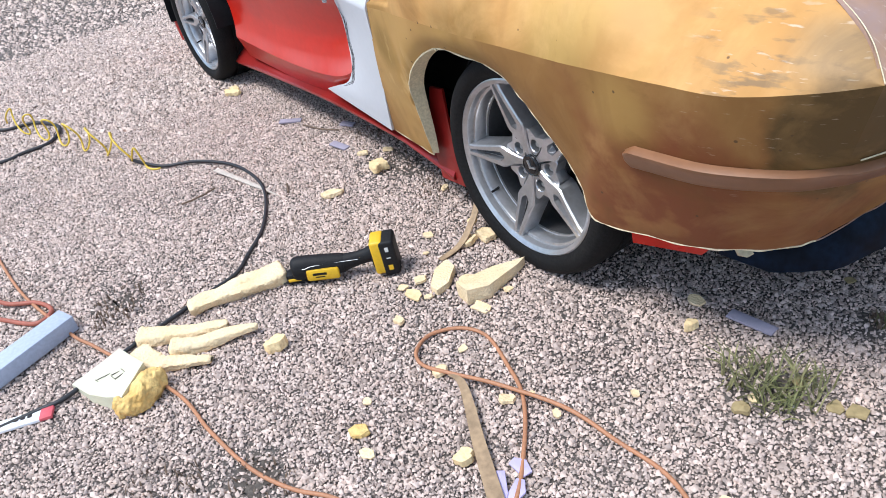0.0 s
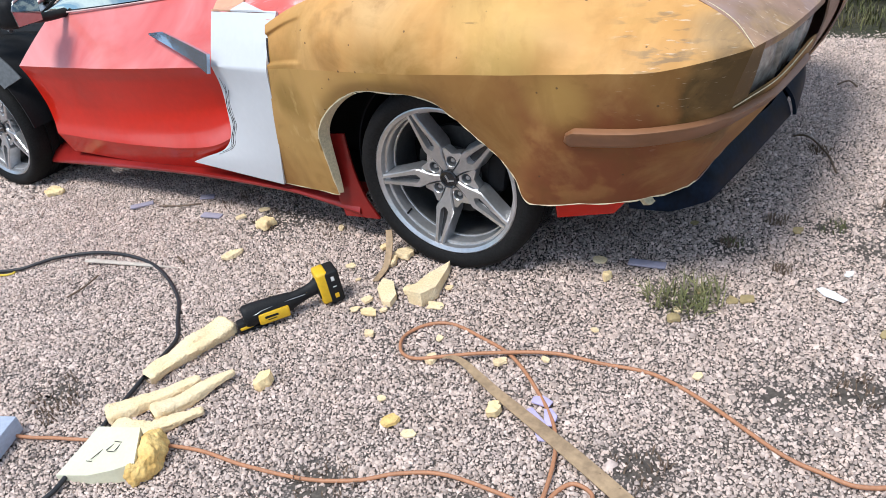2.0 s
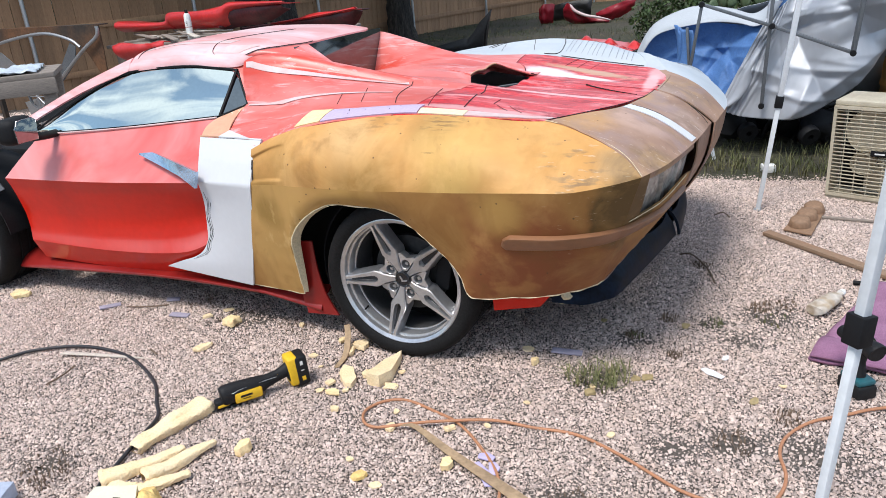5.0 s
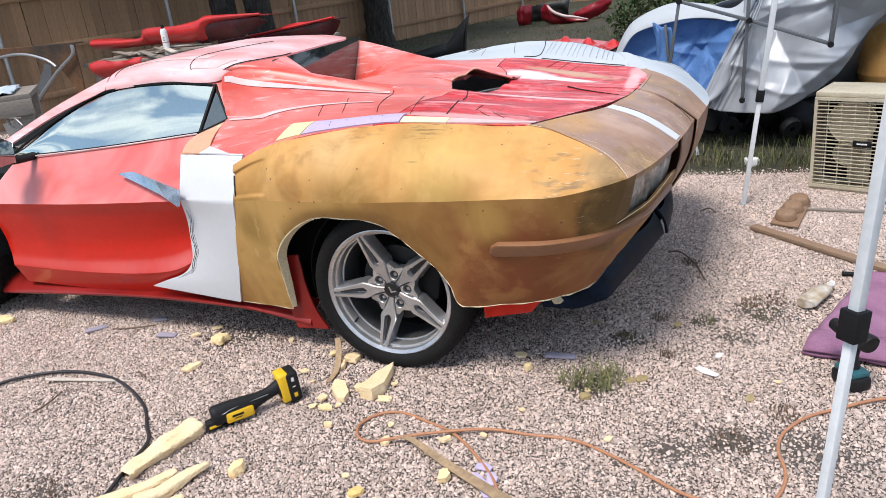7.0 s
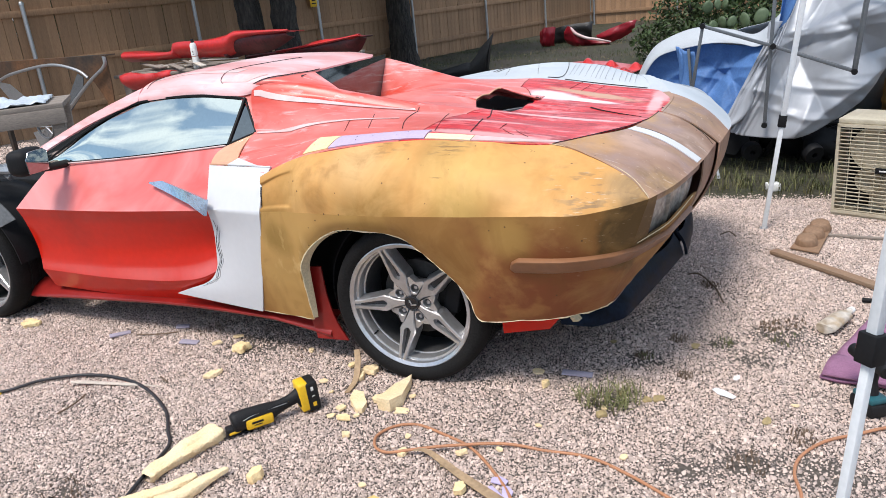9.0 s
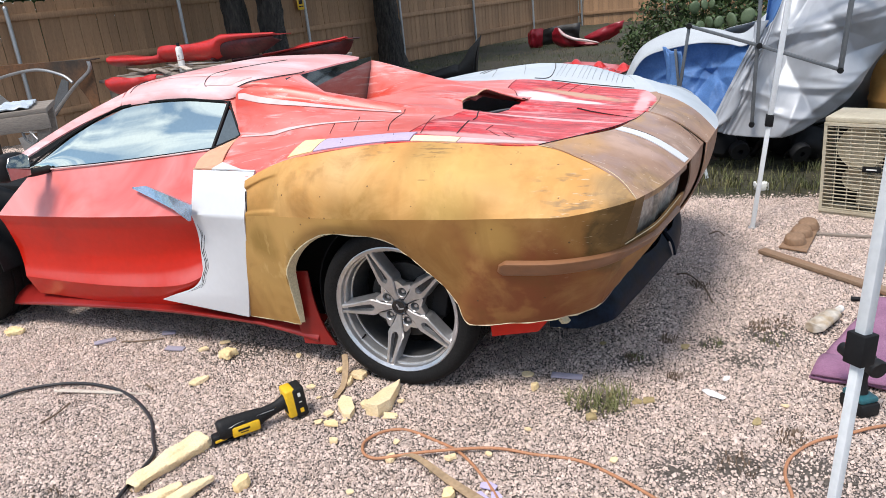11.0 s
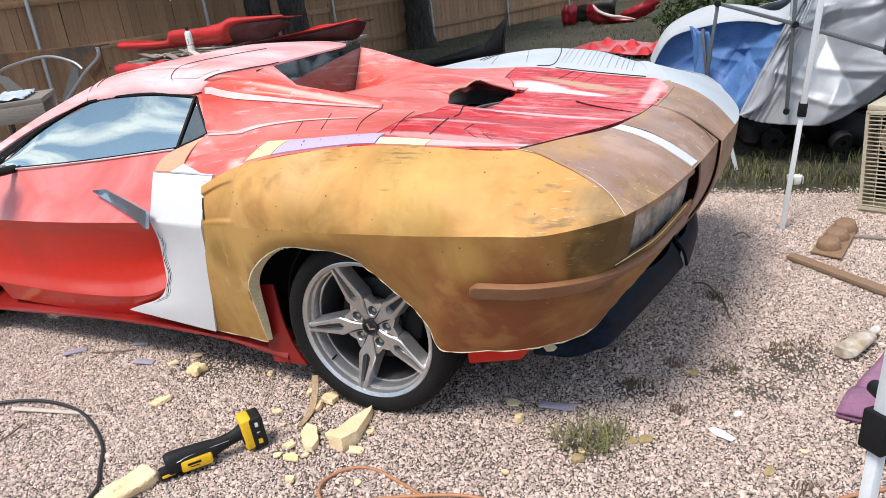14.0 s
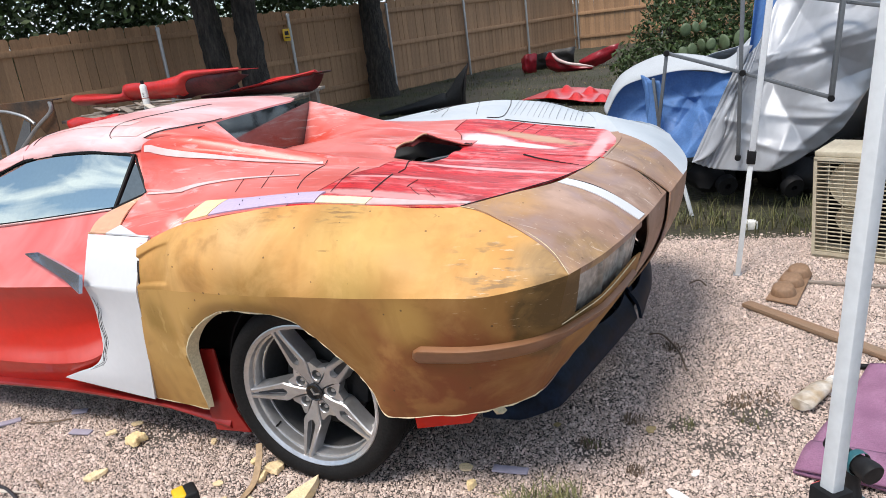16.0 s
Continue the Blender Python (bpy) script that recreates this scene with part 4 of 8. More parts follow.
            return best
        bm = bmesh.new()
        loops = []
        for q in range(32):
            ang = 2 * math.pi * q / 32
            far = max(0.0215, plate_edge(ang))
            ways = ((far, 0.078), (far, 0.042), (far * 0.97, 0.0405), (0.0205, 0.0405), (0.0185, 0.043), (0.0175, 0.070))
            loops.append([bm.verts.new((cx + s * d * math.cos(ang + a1), y, cz + s * d * math.sin(ang + a1))) for d, y in ways])
        for p, q in zip(loops, loops[1:] + loops[:1]):
            for j in range(5):
                bm.faces.new((p[j], p[j + 1], q[j + 1], q[j]))
        bmesh.ops.recalc_face_normals(bm, faces=bm.faces)
        part("spoke_web", bm, M["rim"], w, "", 30)
        nut = lathe([(0.0, 0.0), (0.0085, 0.0), (0.0095, -0.003), (0.0095, -0.012)], 6, "y")
        nut.transform(Matrix.Translation((cx, 0.052, cz)))
        part("wheel_nut", nut, M["galvanised"], w, "", 30)
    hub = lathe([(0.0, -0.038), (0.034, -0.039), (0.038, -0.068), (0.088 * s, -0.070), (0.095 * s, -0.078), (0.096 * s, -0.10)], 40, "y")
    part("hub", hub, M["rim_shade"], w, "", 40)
    cap = lathe([(0.0, -0.031), (0.027, -0.032), (0.0305, -0.030), (0.033, -0.032), (0.033, -0.045)], 36, "y")
    cap_ob = part("centre_cap", cap, M["black_gloss"], w, "black centre cap with a raised emblem", 30)
    for m in (pose(-0.003, 0.0295, 0.004, 0, 62, 0), pose(0.010, 0.0295, -0.004, 0, -10, 0)):
        part("emblem", box(0.026, 0.004, 0.005, m), M["rim"], cap_ob)
    part("valve_stem", tube([(0, 0.02, 0), (0, 0.05, 0.004)], 0.004, 6, 1), M["black_plastic"], w, at=Matrix.Translation((-0.19 * s, 0, -0.155 * s)))
    return w


def fender_rise(x, v):
    """How far the primed fender swells above the plain shoulder, v from its inner to its outer edge."""
    return value_at(((-0.6, 0.03), (0.0, 0.056), (0.45, 0.068), (0.70, 0.040)), x) * max(0.0, math.sin(math.pi * min(1.0, max(0.0, v)))) ** 0.8


SCOOP = [(0.018, 0.845), (0.068, 0.722), (0.238, 0.705), (0.262, 0.99), (0.17, 1.06), (0.07, 1.06)]


def pierced(bm, outline):
    """Cuts an upright opening with a convex outline in x, y through a shell."""
    n = len(outline)
    for (ax, ay), (bx, by) in zip(outline, outline[1:] + outline[:1]):
        near = [f for f in bm.faces if min(v.co.x for v in f.verts) < 0.30 and max(v.co.x for v in f.verts) > -0.02 and abs(f.calc_center_median().y - 0.9) < 0.3]
        geom = set(near) | {e for f in near for e in f.edges} | {v for f in near for v in f.verts}
        bmesh.ops.bisect_plane(bm, geom=list(geom), plane_co=(ax, ay, 0), plane_no=(by - ay, ax - bx, 0))

    def inside(p):
        return all((outline[(k + 1) % n][0] - outline[k][0]) * (p.y - outline[k][1]) - (outline[(k + 1) % n][1] - outline[k][1]) * (p.x - outline[k][0]) > 0 for k in range(n))
    gone = [f for f in bm.faces if inside(f.calc_center_median())]
    if gone:
        bmesh.ops.delete(bm, geom=gone, context="FACES")
    return bm


def build_car():
    car = thing("sports_car", "red sports car with a gold unpainted rear quarter panel under repair", "car")

    def add(name, bm, mat, label="", smooth=35, parent=None):
        return part(name, bm, M[mat], parent or car, label, smooth)

    add("rear_quarter_panel", sheet(upper_side, 150, 50, 0.006), "gold", "glossy gold fibreglass rear quarter panel with stains", 60)
    add("panel_gap", tube([upper_side(0.003, 0.14 + 0.06 * k) + Vector((-0.001, -0.004, 0)) for k in range(10)], 0.0030, 5, 2), "dark_line", "dark gap along the panel's front edge")
    add("rear_bumper", sheet(lower_side, 112, 16, 0.007), "gold_lower_shaded", "gold fibreglass rear bumper side with rough cut wheel arch", 60)
    add("tail_panel", sheet(tail_top, 40, 16, -0.006), "brown", "scuffed brown fibreglass tail panel", 60)
    add("tail_panel", mirror_y(sheet(lambda u, v: tail_top(0.56 + 0.19 * v + (0.44 - 0.19 * v) * u, v), 20, 16, -0.006)), "brown", "", 60)
    add("tail_panel", mirror_y(sheet(lambda u, v: tail_top((0.56 + 0.19 * v) * u, v) + Vector((0, 0, 0.040 * max(0.0, math.sin(math.pi * u)) ** 0.8 * (1 - v) ** 1.5)), 30, 16, -0.006)), "fender_primer", "white primed tail panel", 60)

    def joint(u, v):
        """The step between the far fender's rear edge and the primed tail panel."""
        a = tail_top(0.56 * u, 0.02) + Vector((0, 0, 0.040 * max(0.0, math.sin(math.pi * u)) ** 0.8 * 0.97))
        lo, hi = 0.4, 1.0
        for _ in range(24):
            m = (lo + hi) / 2
            lo, hi = (m, hi) if deck(1.0, m).y > a.y else (lo, m)
        b = deck(1.0, lo)
        b += Vector((-0.03, 0, fender_rise(b.x, (lo - 0.72) / 0.28) - 0.002 if lo > 0.72 else -0.012))
        return a.lerp(b, v)
    add("tail_joint", mirror_y(sheet(joint, 40, 4, -0.004)), "fender_primer", "white primed joint at the tail", 60)

    def arc_joint(u, v):
        a = tail_top(0.50 + 0.50 * u, 0.02)
        lo, hi = 0.0, 1.0
        for _ in range(24):
            m = (lo + hi) / 2
            lo, hi = (m, hi) if deck(1.0, m).y > a.y else (lo, m)
        return a.lerp(deck(1.0, lo) + Vector((-0.03, 0, -0.008)), v)
    add("tail_joint", mirror_y(sheet(arc_joint, 30, 3, -0.004)), "brown", "brown joint along the deck's arc", 60)
    for flip in (False, True):
        wide = 0.72 if flip else 1.0
        for name, u0, u1, mat, lab in (("buttress", 0.0, 0.60, "pink_haze", "faded red roof buttress with sanding haze"), ("rear_deck", 0.603, 1.0, "red_worn", "sanded red rear deck with cut lines")):
            bm = sheet(lambda u, v: deck(u0 + (u1 - u0) * u, v * wide), 60, 60, -0.005)
            add(name, pierced(mirror_y(bm) if flip else bm, SCOOP), mat, lab, 50)
    add("rear_fender", mirror_y(sheet(lambda u, v: deck(u, 0.72 + v * 0.28) + Vector((0, 0, fender_rise(deck(u, 0.72).x, v))), 60, 20, -0.005)), "fender_primer",
        "white primed rear fender with marker lines", 50)
    add("rear_fender", mirror_y(sheet(upper_side, 50, 12, 0.006)), "fender_primer", "", 60)
    add("rear_bumper", mirror_y(sheet(lower_side, 80, 8, 0.007)), "gold", "", 60)
    def crack_height(u):
        return 0.60 + 0.20 * max(0.0, u - 0.03) - 0.55 * max(0.0, u - 0.60)
    add("tail_face", sheet(lambda u, v: tail_face(u * 0.69, v * crack_height(u * 0.69)), 34, 12, 0.006), "gold_lower_shaded", "brown fibreglass tail face with a cracked edge", 60)
    add("tail_face", sheet(lambda u, v: tail_face(u * 0.13, 0.60 + 0.40 * v), 8, 10, 0.006), "gold_lower_shaded", "", 60)
    add("tail_face", sheet(lambda u, v: tail_face(0.13 + u * 0.51, 0.95 + 0.05 * v), 20, 3, 0.006), "brown", "", 60)
    add("tail_face", sheet(lambda u, v: tail_face(0.735 + 0.018 * math.sin(11 * v) + (0.265 - 0.018 * math.sin(11 * v)) * u, v), 12, 14, 0.006), "brown", "", 60)
    add("tail_face", mirror_y(sheet(lambda u, v: tail_face(u, v), 40, 14, 0.006)), "brown", "", 60)
    recess = add("light_recess", sheet(lambda u, v: tail_face(0.10 + 0.59 * u, 0.58 + 0.39 * v, -0.030), 26, 8, 0.005), "film", "dull translucent tail light recess", 60)
    for k in (0.33, 0.52):
        add("recess_rib", sheet(lambda u, v: tail_face(k + 0.02 * u, 0.60 + 0.35 * v, -0.03 + 0.012 * math.sin(math.pi * u)), 4, 6, 0.003), "film", "", 60, recess)
    # Black sheets behind the recess and the gap, for the shade in there.
    add("tail_cavity", sheet(lambda u, v: tail_face(0.05 + 0.66 * u, 0.15 + 0.84 * v, -0.065), 20, 8, 0.006), "black_plastic", "black sheet standing for the shade behind the tail light recess", 60)
    add("exhaust_cavity", sheet(lambda u, v: tail_face(0.62 + 0.16 * u, v, -0.09), 6, 6, 0.01), "black_plastic", "black sheet standing for the shade in the tail's gap", 60)
    add("cracked_edge", tube([tail_face(0.04 + 0.56 * k / 5, crack_height(0.04 + 0.56 * k / 5), 0.004) for k in range(6)], 0.0018, 5, 4), "cream_edge", "pale broken fibreglass edge")

    # raised moulding that wraps the corner, on the flank and on the tail
    def moulding(u, v):
        turn = 0.62
        z = 0.600 + 0.064 * (v - 0.5) * min(1.0, 0.25 + u / 0.045) ** 0.6 + 0.012 * u
        if u < turn:
            k = 0.778 + (1 - 0.778) * u / turn
            a, b = spline(LOWER, k), spline(CREASE, k)
            q = (z - a.z) / (b.z - a.z)
            p = lower_side(k, q)
            out = Vector((0.25 * u / turn, -1, 0)).normalized()
        else:
            k = (u - turn) / (1 - turn) * 0.62
            a, b = spline(TAIL_LOW, k), spline(TAIL_EDGE, k)
            q = (z - a.z) / (b.z - a.z)
            p = tail_face(k, q)
            out = Vector((1, -0.5, 0)).normalized()
        end = min(1, u / 0.02) ** 0.5
        shelf = min(1, (1 - v) / 0.12) * min(1, v / 0.75) ** 0.7
        return p + out * (0.001 + 0.022 * end * max(0, shelf))
    add("moulding", sheet(moulding, 90, 14, 0.002), "brown_light", "raised brown moulding round the bumper corner", 40)

    # cut edges and arch flange
    rng = random.Random(5)
    cut = [lower_edge(k / 64) + Vector((0, 0.002, rng.uniform(-0.004, 0.002))) for k in range(0, 65)]
    add("cut_edge", tube(cut, lambda u: 0.0022 + 0.0016 * math.sin(91 * u) ** 2, 5, 2), "cream_edge", "rough pale cut fibreglass edge")
    add("cut_edge", tube([spline(TAIL_LOW, k / 20) + Vector((0, 0, rng.uniform(-0.005, 0.002))) for k in range(21)], 0.0018, 5, 2), "brown")
    flange = sheet(lambda u, v: lower_edge(0.0655 + 0.28 * u) + Vector((0.010 * v, 0.050 * v * math.sin(math.pi * min(1, 0.06 + u * 0.94)) ** 0.6, -0.004 * v)), 36, 4, 0.004)
    add("arch_flange", flange, "cream_edge", "pale inner flange of the wheel arch", 60)

    # white filler stripe and seams on the tail panel
    add("filler_stripe", sheet(lambda u, v: tail_top(0.628 + 0.062 * v, 0.03 + 0.95 * u) + Vector((0, 0, 0.004)), 16, 3, 0.003), "white_primer", "white body filler stripe", 60)
    seam = [tail_top(0.696 + 0.004 * math.sin(j), 0.04 + 0.92 * j / 6) + Vector((0, 0, 0.0015)) for j in range(7)]
    add("seam", tube(seam, 0.0014, 4, 4), "dark_line")
    seam = []
    for j in range(9):
        y = 1.05 - 0.15 * j / 8 + 0.008 * math.sin(2.1 * j)
        k = 0.667 + 0.333 * ((y if y < MID else 2 * MID - y) - 0.592) / 0.358
        q = tail_top(min(1, k), 0.03 + 0.94 * j / 8)
        seam.append(Vector((q.x, y, q.z + 0.001)))
    add("seam", tube(seam, lambda u: 0.0030 * (1 - u) + 0.0008, 4, 4), "dark_line", "dark open crack in the tail panel")
    shoulder = [spline(TOP_EDGE, 0.667 + 0.333 * j / 8) + Vector((0.001, -0.001, 0.003)) for j in range(9)]
    add("seam", tube(shoulder, 0.0012, 4, 4), "cream_edge")

    # cut lines, stripes and filler on the deck
    def on_deck(x, v, lift=0.003):
        w, z = deck_point(x, v)
        return Vector((x, MID - w, z + lift))
    def deck_height(x, w):
        lo, hi = 0.0, 1.0
        for _ in range(30):
            m = (lo + hi) / 2
            lo, hi = (m, hi) if deck_point(x, m)[0] < w else (lo, m)
        return deck_point(x, lo)[1]

    def skin(x, y, lift=0.003):
        return Vector((x, y, deck_height(x, abs(y - MID)) + lift))

    def drawn(points, lift=0.0015, steps=5):
        """A broken line on the deck through (x, y) places, followed closely."""
        flat = [spline([(x, y, 0) for x, y in points], k / (steps * (len(points) - 1))) for k in range(steps * (len(points) - 1) + 1)]
        return [skin(p.x, p.y, lift) for p in flat]
    for pts, r in (([(-0.155, 0.589), (-0.112, 0.365), (-0.065, 0.24)], 0.0017), ([(0.013, 0.539), (0.06, 0.36), (0.105, 0.191)], 0.0014), ([(0.150, 0.725), (0.185, 0.60), (0.212, 0.484)], 0.0026), ([(0.208, 0.445), (0.23, 0.33), (0.25, 0.21)], 0.0026),
                   ([(0.329, 0.40), (0.331, 0.35), (0.334, 0.306)], 0.0013), ([(-0.292, 0.419), (-0.262, 0.335), (-0.236, 0.259)], 0.0013), ([(-0.373, 0.345), (-0.358, 0.29), (-0.345, 0.244)], 0.0012), ([(0.35, 0.30), (0.42, 0.22)], 0.0010),
                   ([(0.40, 0.31), (0.48, 0.21)], 0.0010)):
        add("cut_line", tube(drawn(pts), r, 4, 2), "dark_line")

    def stripe_one(u, v):
        a = spline([(-0.935, 0.431, 0), (-0.782, 0.438, 0), (-0.617, 0.460, 0), (-0.402, 0.501, 0), (-0.171, 0.578, 0)], u)
        b = spline([(-0.930, 0.419, 0), (-0.778, 0.420, 0), (-0.607, 0.438, 0), (-0.388, 0.480, 0), (-0.160, 0.566, 0)], u)
        p = a.lerp(b, v)
        return skin(p.x, p.y)
    add("pale_stripe", sheet(stripe_one, 50, 6, 0.0015), "white_haze", "whitish filler stripe along the buttress", 60)

    def stripe_two(u, v):
        p = spline([(-0.89, 0.352, 0), (-0.737, 0.338, 0), (-0.538, 0.326, 0), (-0.345, 0.347, 0), (-0.155, 0.392, 0)], u)
        return skin(p.x + 0.002 * v, p.y - 0.015 * v * (1.1 - 0.6 * u))
    add("pale_stripe", sheet(stripe_two, 50, 2, 0.0015), "white_haze", "", 60)

    for a, b in (((0.36, 1.555), (0.33, 1.36)), ((0.42, 1.55), (0.395, 1.34)), ((0.49, 1.55), (0.46, 1.32)), ((0.56, 1.55), (0.53, 1.30))):
        add("cut_line", tube(drawn([a, ((a[0] + b[0]) / 2, (a[1] + b[1]) / 2), b]), 0.0010, 4, 2), "dark_line")
    for a, b, mat, lab in ((-0.42, -0.30, "foam", "yellow foam filler block"), (-0.295, 0.11, "lavender_foam", "pale lavender foam filler strip"), (0.115, 0.30, "foam_pale", "pale yellow foam filler strip"),
                           (0.303, 0.60, "white_haze", "whitish filler strip")):
        add("filler_block", sheet(lambda u, v: on_deck(a + (b - a) * u, (0.86 if b < 0.12 else 0.925) + 0.02 * max(0, a + (b - a) * u) + (0.128 if b < 0.12 else 0.065 * (1 - 0.6 * u * (a > 0.3))) * v, 0.006 if b < 0.12 else 0.005 if b < 0.31 else 0.005 - 0.002 * u), 16, 6, -0.014), mat, lab, 40)
    arc = [deck(1.0, j / 12) + Vector((0.002, 0, 0.002)) for j in range(13)]
    add("deck_gap", tube(arc, 0.0016, 5, 3), "dark_line", "dark gap behind the deck")
    # the open scoop in the deck
    LIP = [(0.018, 0.845), (0.045, 0.95), (0.072, 1.03), (0.15, 0.985), (0.20, 0.99), (0.262, 1.0)]
    UP = [0.003, 0.018, 0.032, 0.030, 0.022, 0.010]

    def scoop_lip(u, v):
        p, up = poly([(x, y, k) for (x, y), k in zip(LIP, UP)], u), 0
        off = value_at(((0, 0.0), (0.2, 0.008), (0.45, 0.03), (1, 0.15)), v)
        up = p.z * value_at(((0, 1.0), (0.2, 1.06), (0.5, 0.75), (1, 0.0)), v)
        return skin(p.x - 0.9 * off * (1 - u) ** 2, p.y + off * (0.35 + 0.65 * min(1, u * 2)), up + 0.002)
    # Black sheet below the opening: the unlit inside put in as colour.
    add("deck_scoop", sheet(lambda u, v: Vector((-0.04 + 0.35 * u, 0.66 + 0.50 * v, 0.93 - 0.02 * u)), 4, 4, 0.004), "void", "black sheet below the deck scoop, standing for its shade")
    add("scoop_lip", sheet(scoop_lip, 40, 14, 0.005), "pink_haze", "raised hazy red lip of the scoop", 60)
    add("scoop_edge", tube([scoop_lip(k / 12 * 0.42, 0.02) + Vector((0, -0.002, -0.002)) for k in range(13)], 0.0042, 6, 2), "peach_primer", "pale sanded edge of the scoop")
    add("scoop_edge", tube([scoop_lip(1.0, j / 10) + Vector((0.001, 0, 0.001)) for j in range(8)], 0.0025, 5, 2), "dark_line")
    add("scoop_bar", tube([(0.10, 0.74, 0.975), (0.18, 0.82, 0.985), (0.26, 0.90, 0.985)], 0.006, 6, 3), "grey_plastic", "dark bar inside the scoop")
    add("deck_slit", tube([(x, y, deck_height(x, MID - y) + 0.0005) for x, y in ((0.545, 0.924), (0.60, 0.893), (0.67, 0.863), (0.74, 0.838), (0.79, 0.822))], lambda u: 0.0045 * (1 - u) + 0.0012, 5, 4), "black_plastic", "dark slit in the deck")
    for x, v, r in ((-0.46, 0.885, 0.0030), (-0.40, 0.93, 0.0024), (-0.20, 0.905, 0.0040), (-0.19, 0.945, 0.0030), (-0.13, 0.91, 0.0022), (-0.02, 0.93, 0.0020), (0.02, 0.90, 0.0030)):
        p = on_deck(x, v, 0.0075)
        add("filler_mark", tube([p, p + Vector((0.004, -2.5 * r, -0.0015))], r * 0.35, 4, 2), "dark_line")
    # marks on the primed fender
    def far_skin(x, v, lift=0.0015):
        w0, z0 = deck_point(x, v)
        return Vector((x, MID + w0, z0 + fender_rise(x, (v - 0.72) / 0.28) + lift)) + Vector((set_back(Vector((x, MID + w0, 0))), 0, 0))
    for pts, r in (([(0.155, 0.725), (0.22, 0.728), (0.245, 0.75), (0.235, 0.82), (0.225, 0.875)], 0.0022), ([(0.255, 0.722), (0.45, 0.723), (0.66, 0.723)], 0.0024), ([(-0.22, 0.81), (-0.13, 0.875), (-0.03, 0.885), (0.10, 0.888)], 0.0022),
                   ([(-0.20, 0.80), (-0.10, 0.862), (0.0, 0.872), (0.12, 0.872)], 0.0018), ([(0.09, 0.74), (0.06, 0.80), (0.05, 0.875)], 0.0010), ([(-0.10, 0.74), (-0.12, 0.80), (-0.12, 0.86)], 0.0010), ([(0.225, 0.875), (0.22, 0.93), (0.215, 0.98)], 0.0012),
                   ([(0.02, 0.90), (0.02, 0.98)], 0.0010), ([(0.245, 0.905), (0.42, 0.905), (0.60, 0.895)], 0.0008)):
        add("marker_line", tube([far_skin(p.x, p.y) for p in (spline([(x, v, 0) for x, v in pts], k / 14) for k in range(15))], r, 4, 2), "dark_line")
    for k in range(13):
        x = 0.27 + 0.028 * k + 0.006 * math.sin(5.1 * k)
        add("marker_line", tube([far_skin(x + 0.012 * j / 4, 0.745 + (0.15 + 0.02 * math.sin(2.3 * k)) * j / 4) for j in range(5)], 0.0009, 4, 3), "pencil_grey")

    # roof, glass, pillars
    def roof(u, v):
        w = (v - 0.5) * 2
        end = value_at(((0, -0.735), (0.54, -0.742), (0.8, -0.802), (1.0, -0.955)), abs(w))
        x = -1.66 + (end + 1.66) * u
        z = value_at(((-1.66, 1.238), (-1.35, 1.270), (-0.95, 1.260), (-0.73, 1.226)), x)
        return Vector((x, MID + w * (0.53 - 0.03 * u), z - 0.012 * w * w - 0.052 * abs(w) ** 9))
    add("roof", sheet(roof, 30, 40, 0.008), "roof_haze", "faded red roof panel with whitish sanding haze", 60)

    def rail(u, v):
        low = spline([(-1.652, 0.405, 1.139), (-1.3, 0.425, 1.163), (-1.03, 0.422, 1.150), (-0.945, 0.448, 1.165), (-0.90, 0.458, 1.192)], u)
        top = roof(min(1.0, (low.x + 1.66) / 0.705), 0.004)
        return low.lerp(top, v) + Vector((0, -0.006 * math.sin(math.pi * v), 0))
    add("roof_rail", sheet(rail, 24, 6, -0.004), "roof_haze", "faded red roof rail over the side window", 60)

    def roof_corner(u, v):
        """The buttress top that rises to the roof's rear edge."""
        top = roof(1.0, 0.215 * u) + Vector((0, 0, -0.002))
        x = -0.875 + 0.34 * u
        crest = value_at(((-0.9, 0.475), (-0.78, 0.455), (-0.27, 0.34)), x) - 0.006
        low = Vector((x, MID - crest, deck_height(x, crest)))
        return top.lerp(low, v) + Vector((0, 0, 0.012 * math.sin(math.pi * v) * u * (1 - u)))
    add("roof_corner", sheet(roof_corner, 24, 10, -0.004), "pink_haze", "hazed red corner between roof and buttress", 60)

    def on_roof(x, y, lift=0.002):
        w = (y - MID) / 0.512
        end = value_at(((0, -0.735), (0.54, -0.742), (0.8, -0.802), (1.0, -0.955)), abs(w))
        u = (x + 1.66) / (end + 1.66)
        return roof(u, 0.5 + 0.5 * (y - MID) / (0.53 - 0.03 * u)) + Vector((0, 0, lift))
    for pts in ([(-1.118, 0.445), (-1.15, 0.47), (-1.16, 0.56), (-1.10, 0.75), (-1.02, 0.98)], [(-1.62, 0.445), (-1.63, 0.50), (-1.64, 0.60)]):
        add("roof_seam", tube([on_roof(p.x, p.y) for p in (spline([(x, y, 0) for x, y in pts], k / 20) for k in range(21))], 0.0018, 4, 2), "dark_line", "thin dark roof panel gap")
    add("roof_seam", tube([roof(1.0, 0.26 * j / 10) + Vector((0, 0, 0.003)) for j in range(11)], 0.0022, 4, 4), "dark_line", "dark gap between roof and buttress")
    add("pale_stripe", sheet(lambda u, v: roof(0.72 + 0.20 * u, 0.012 + 0.055 * v) + Vector((0, 0, 0.002)), 24, 6, 0.0015), "white_haze", "", 60)
    add("pale_stripe", sheet(lambda u, v: roof(0.05 + 0.62 * u, 0.085 + (0.015 + 0.035 * u) * v) + Vector((0, 0, 0.002)), 24, 6, 0.0015), "white_haze", "", 60)
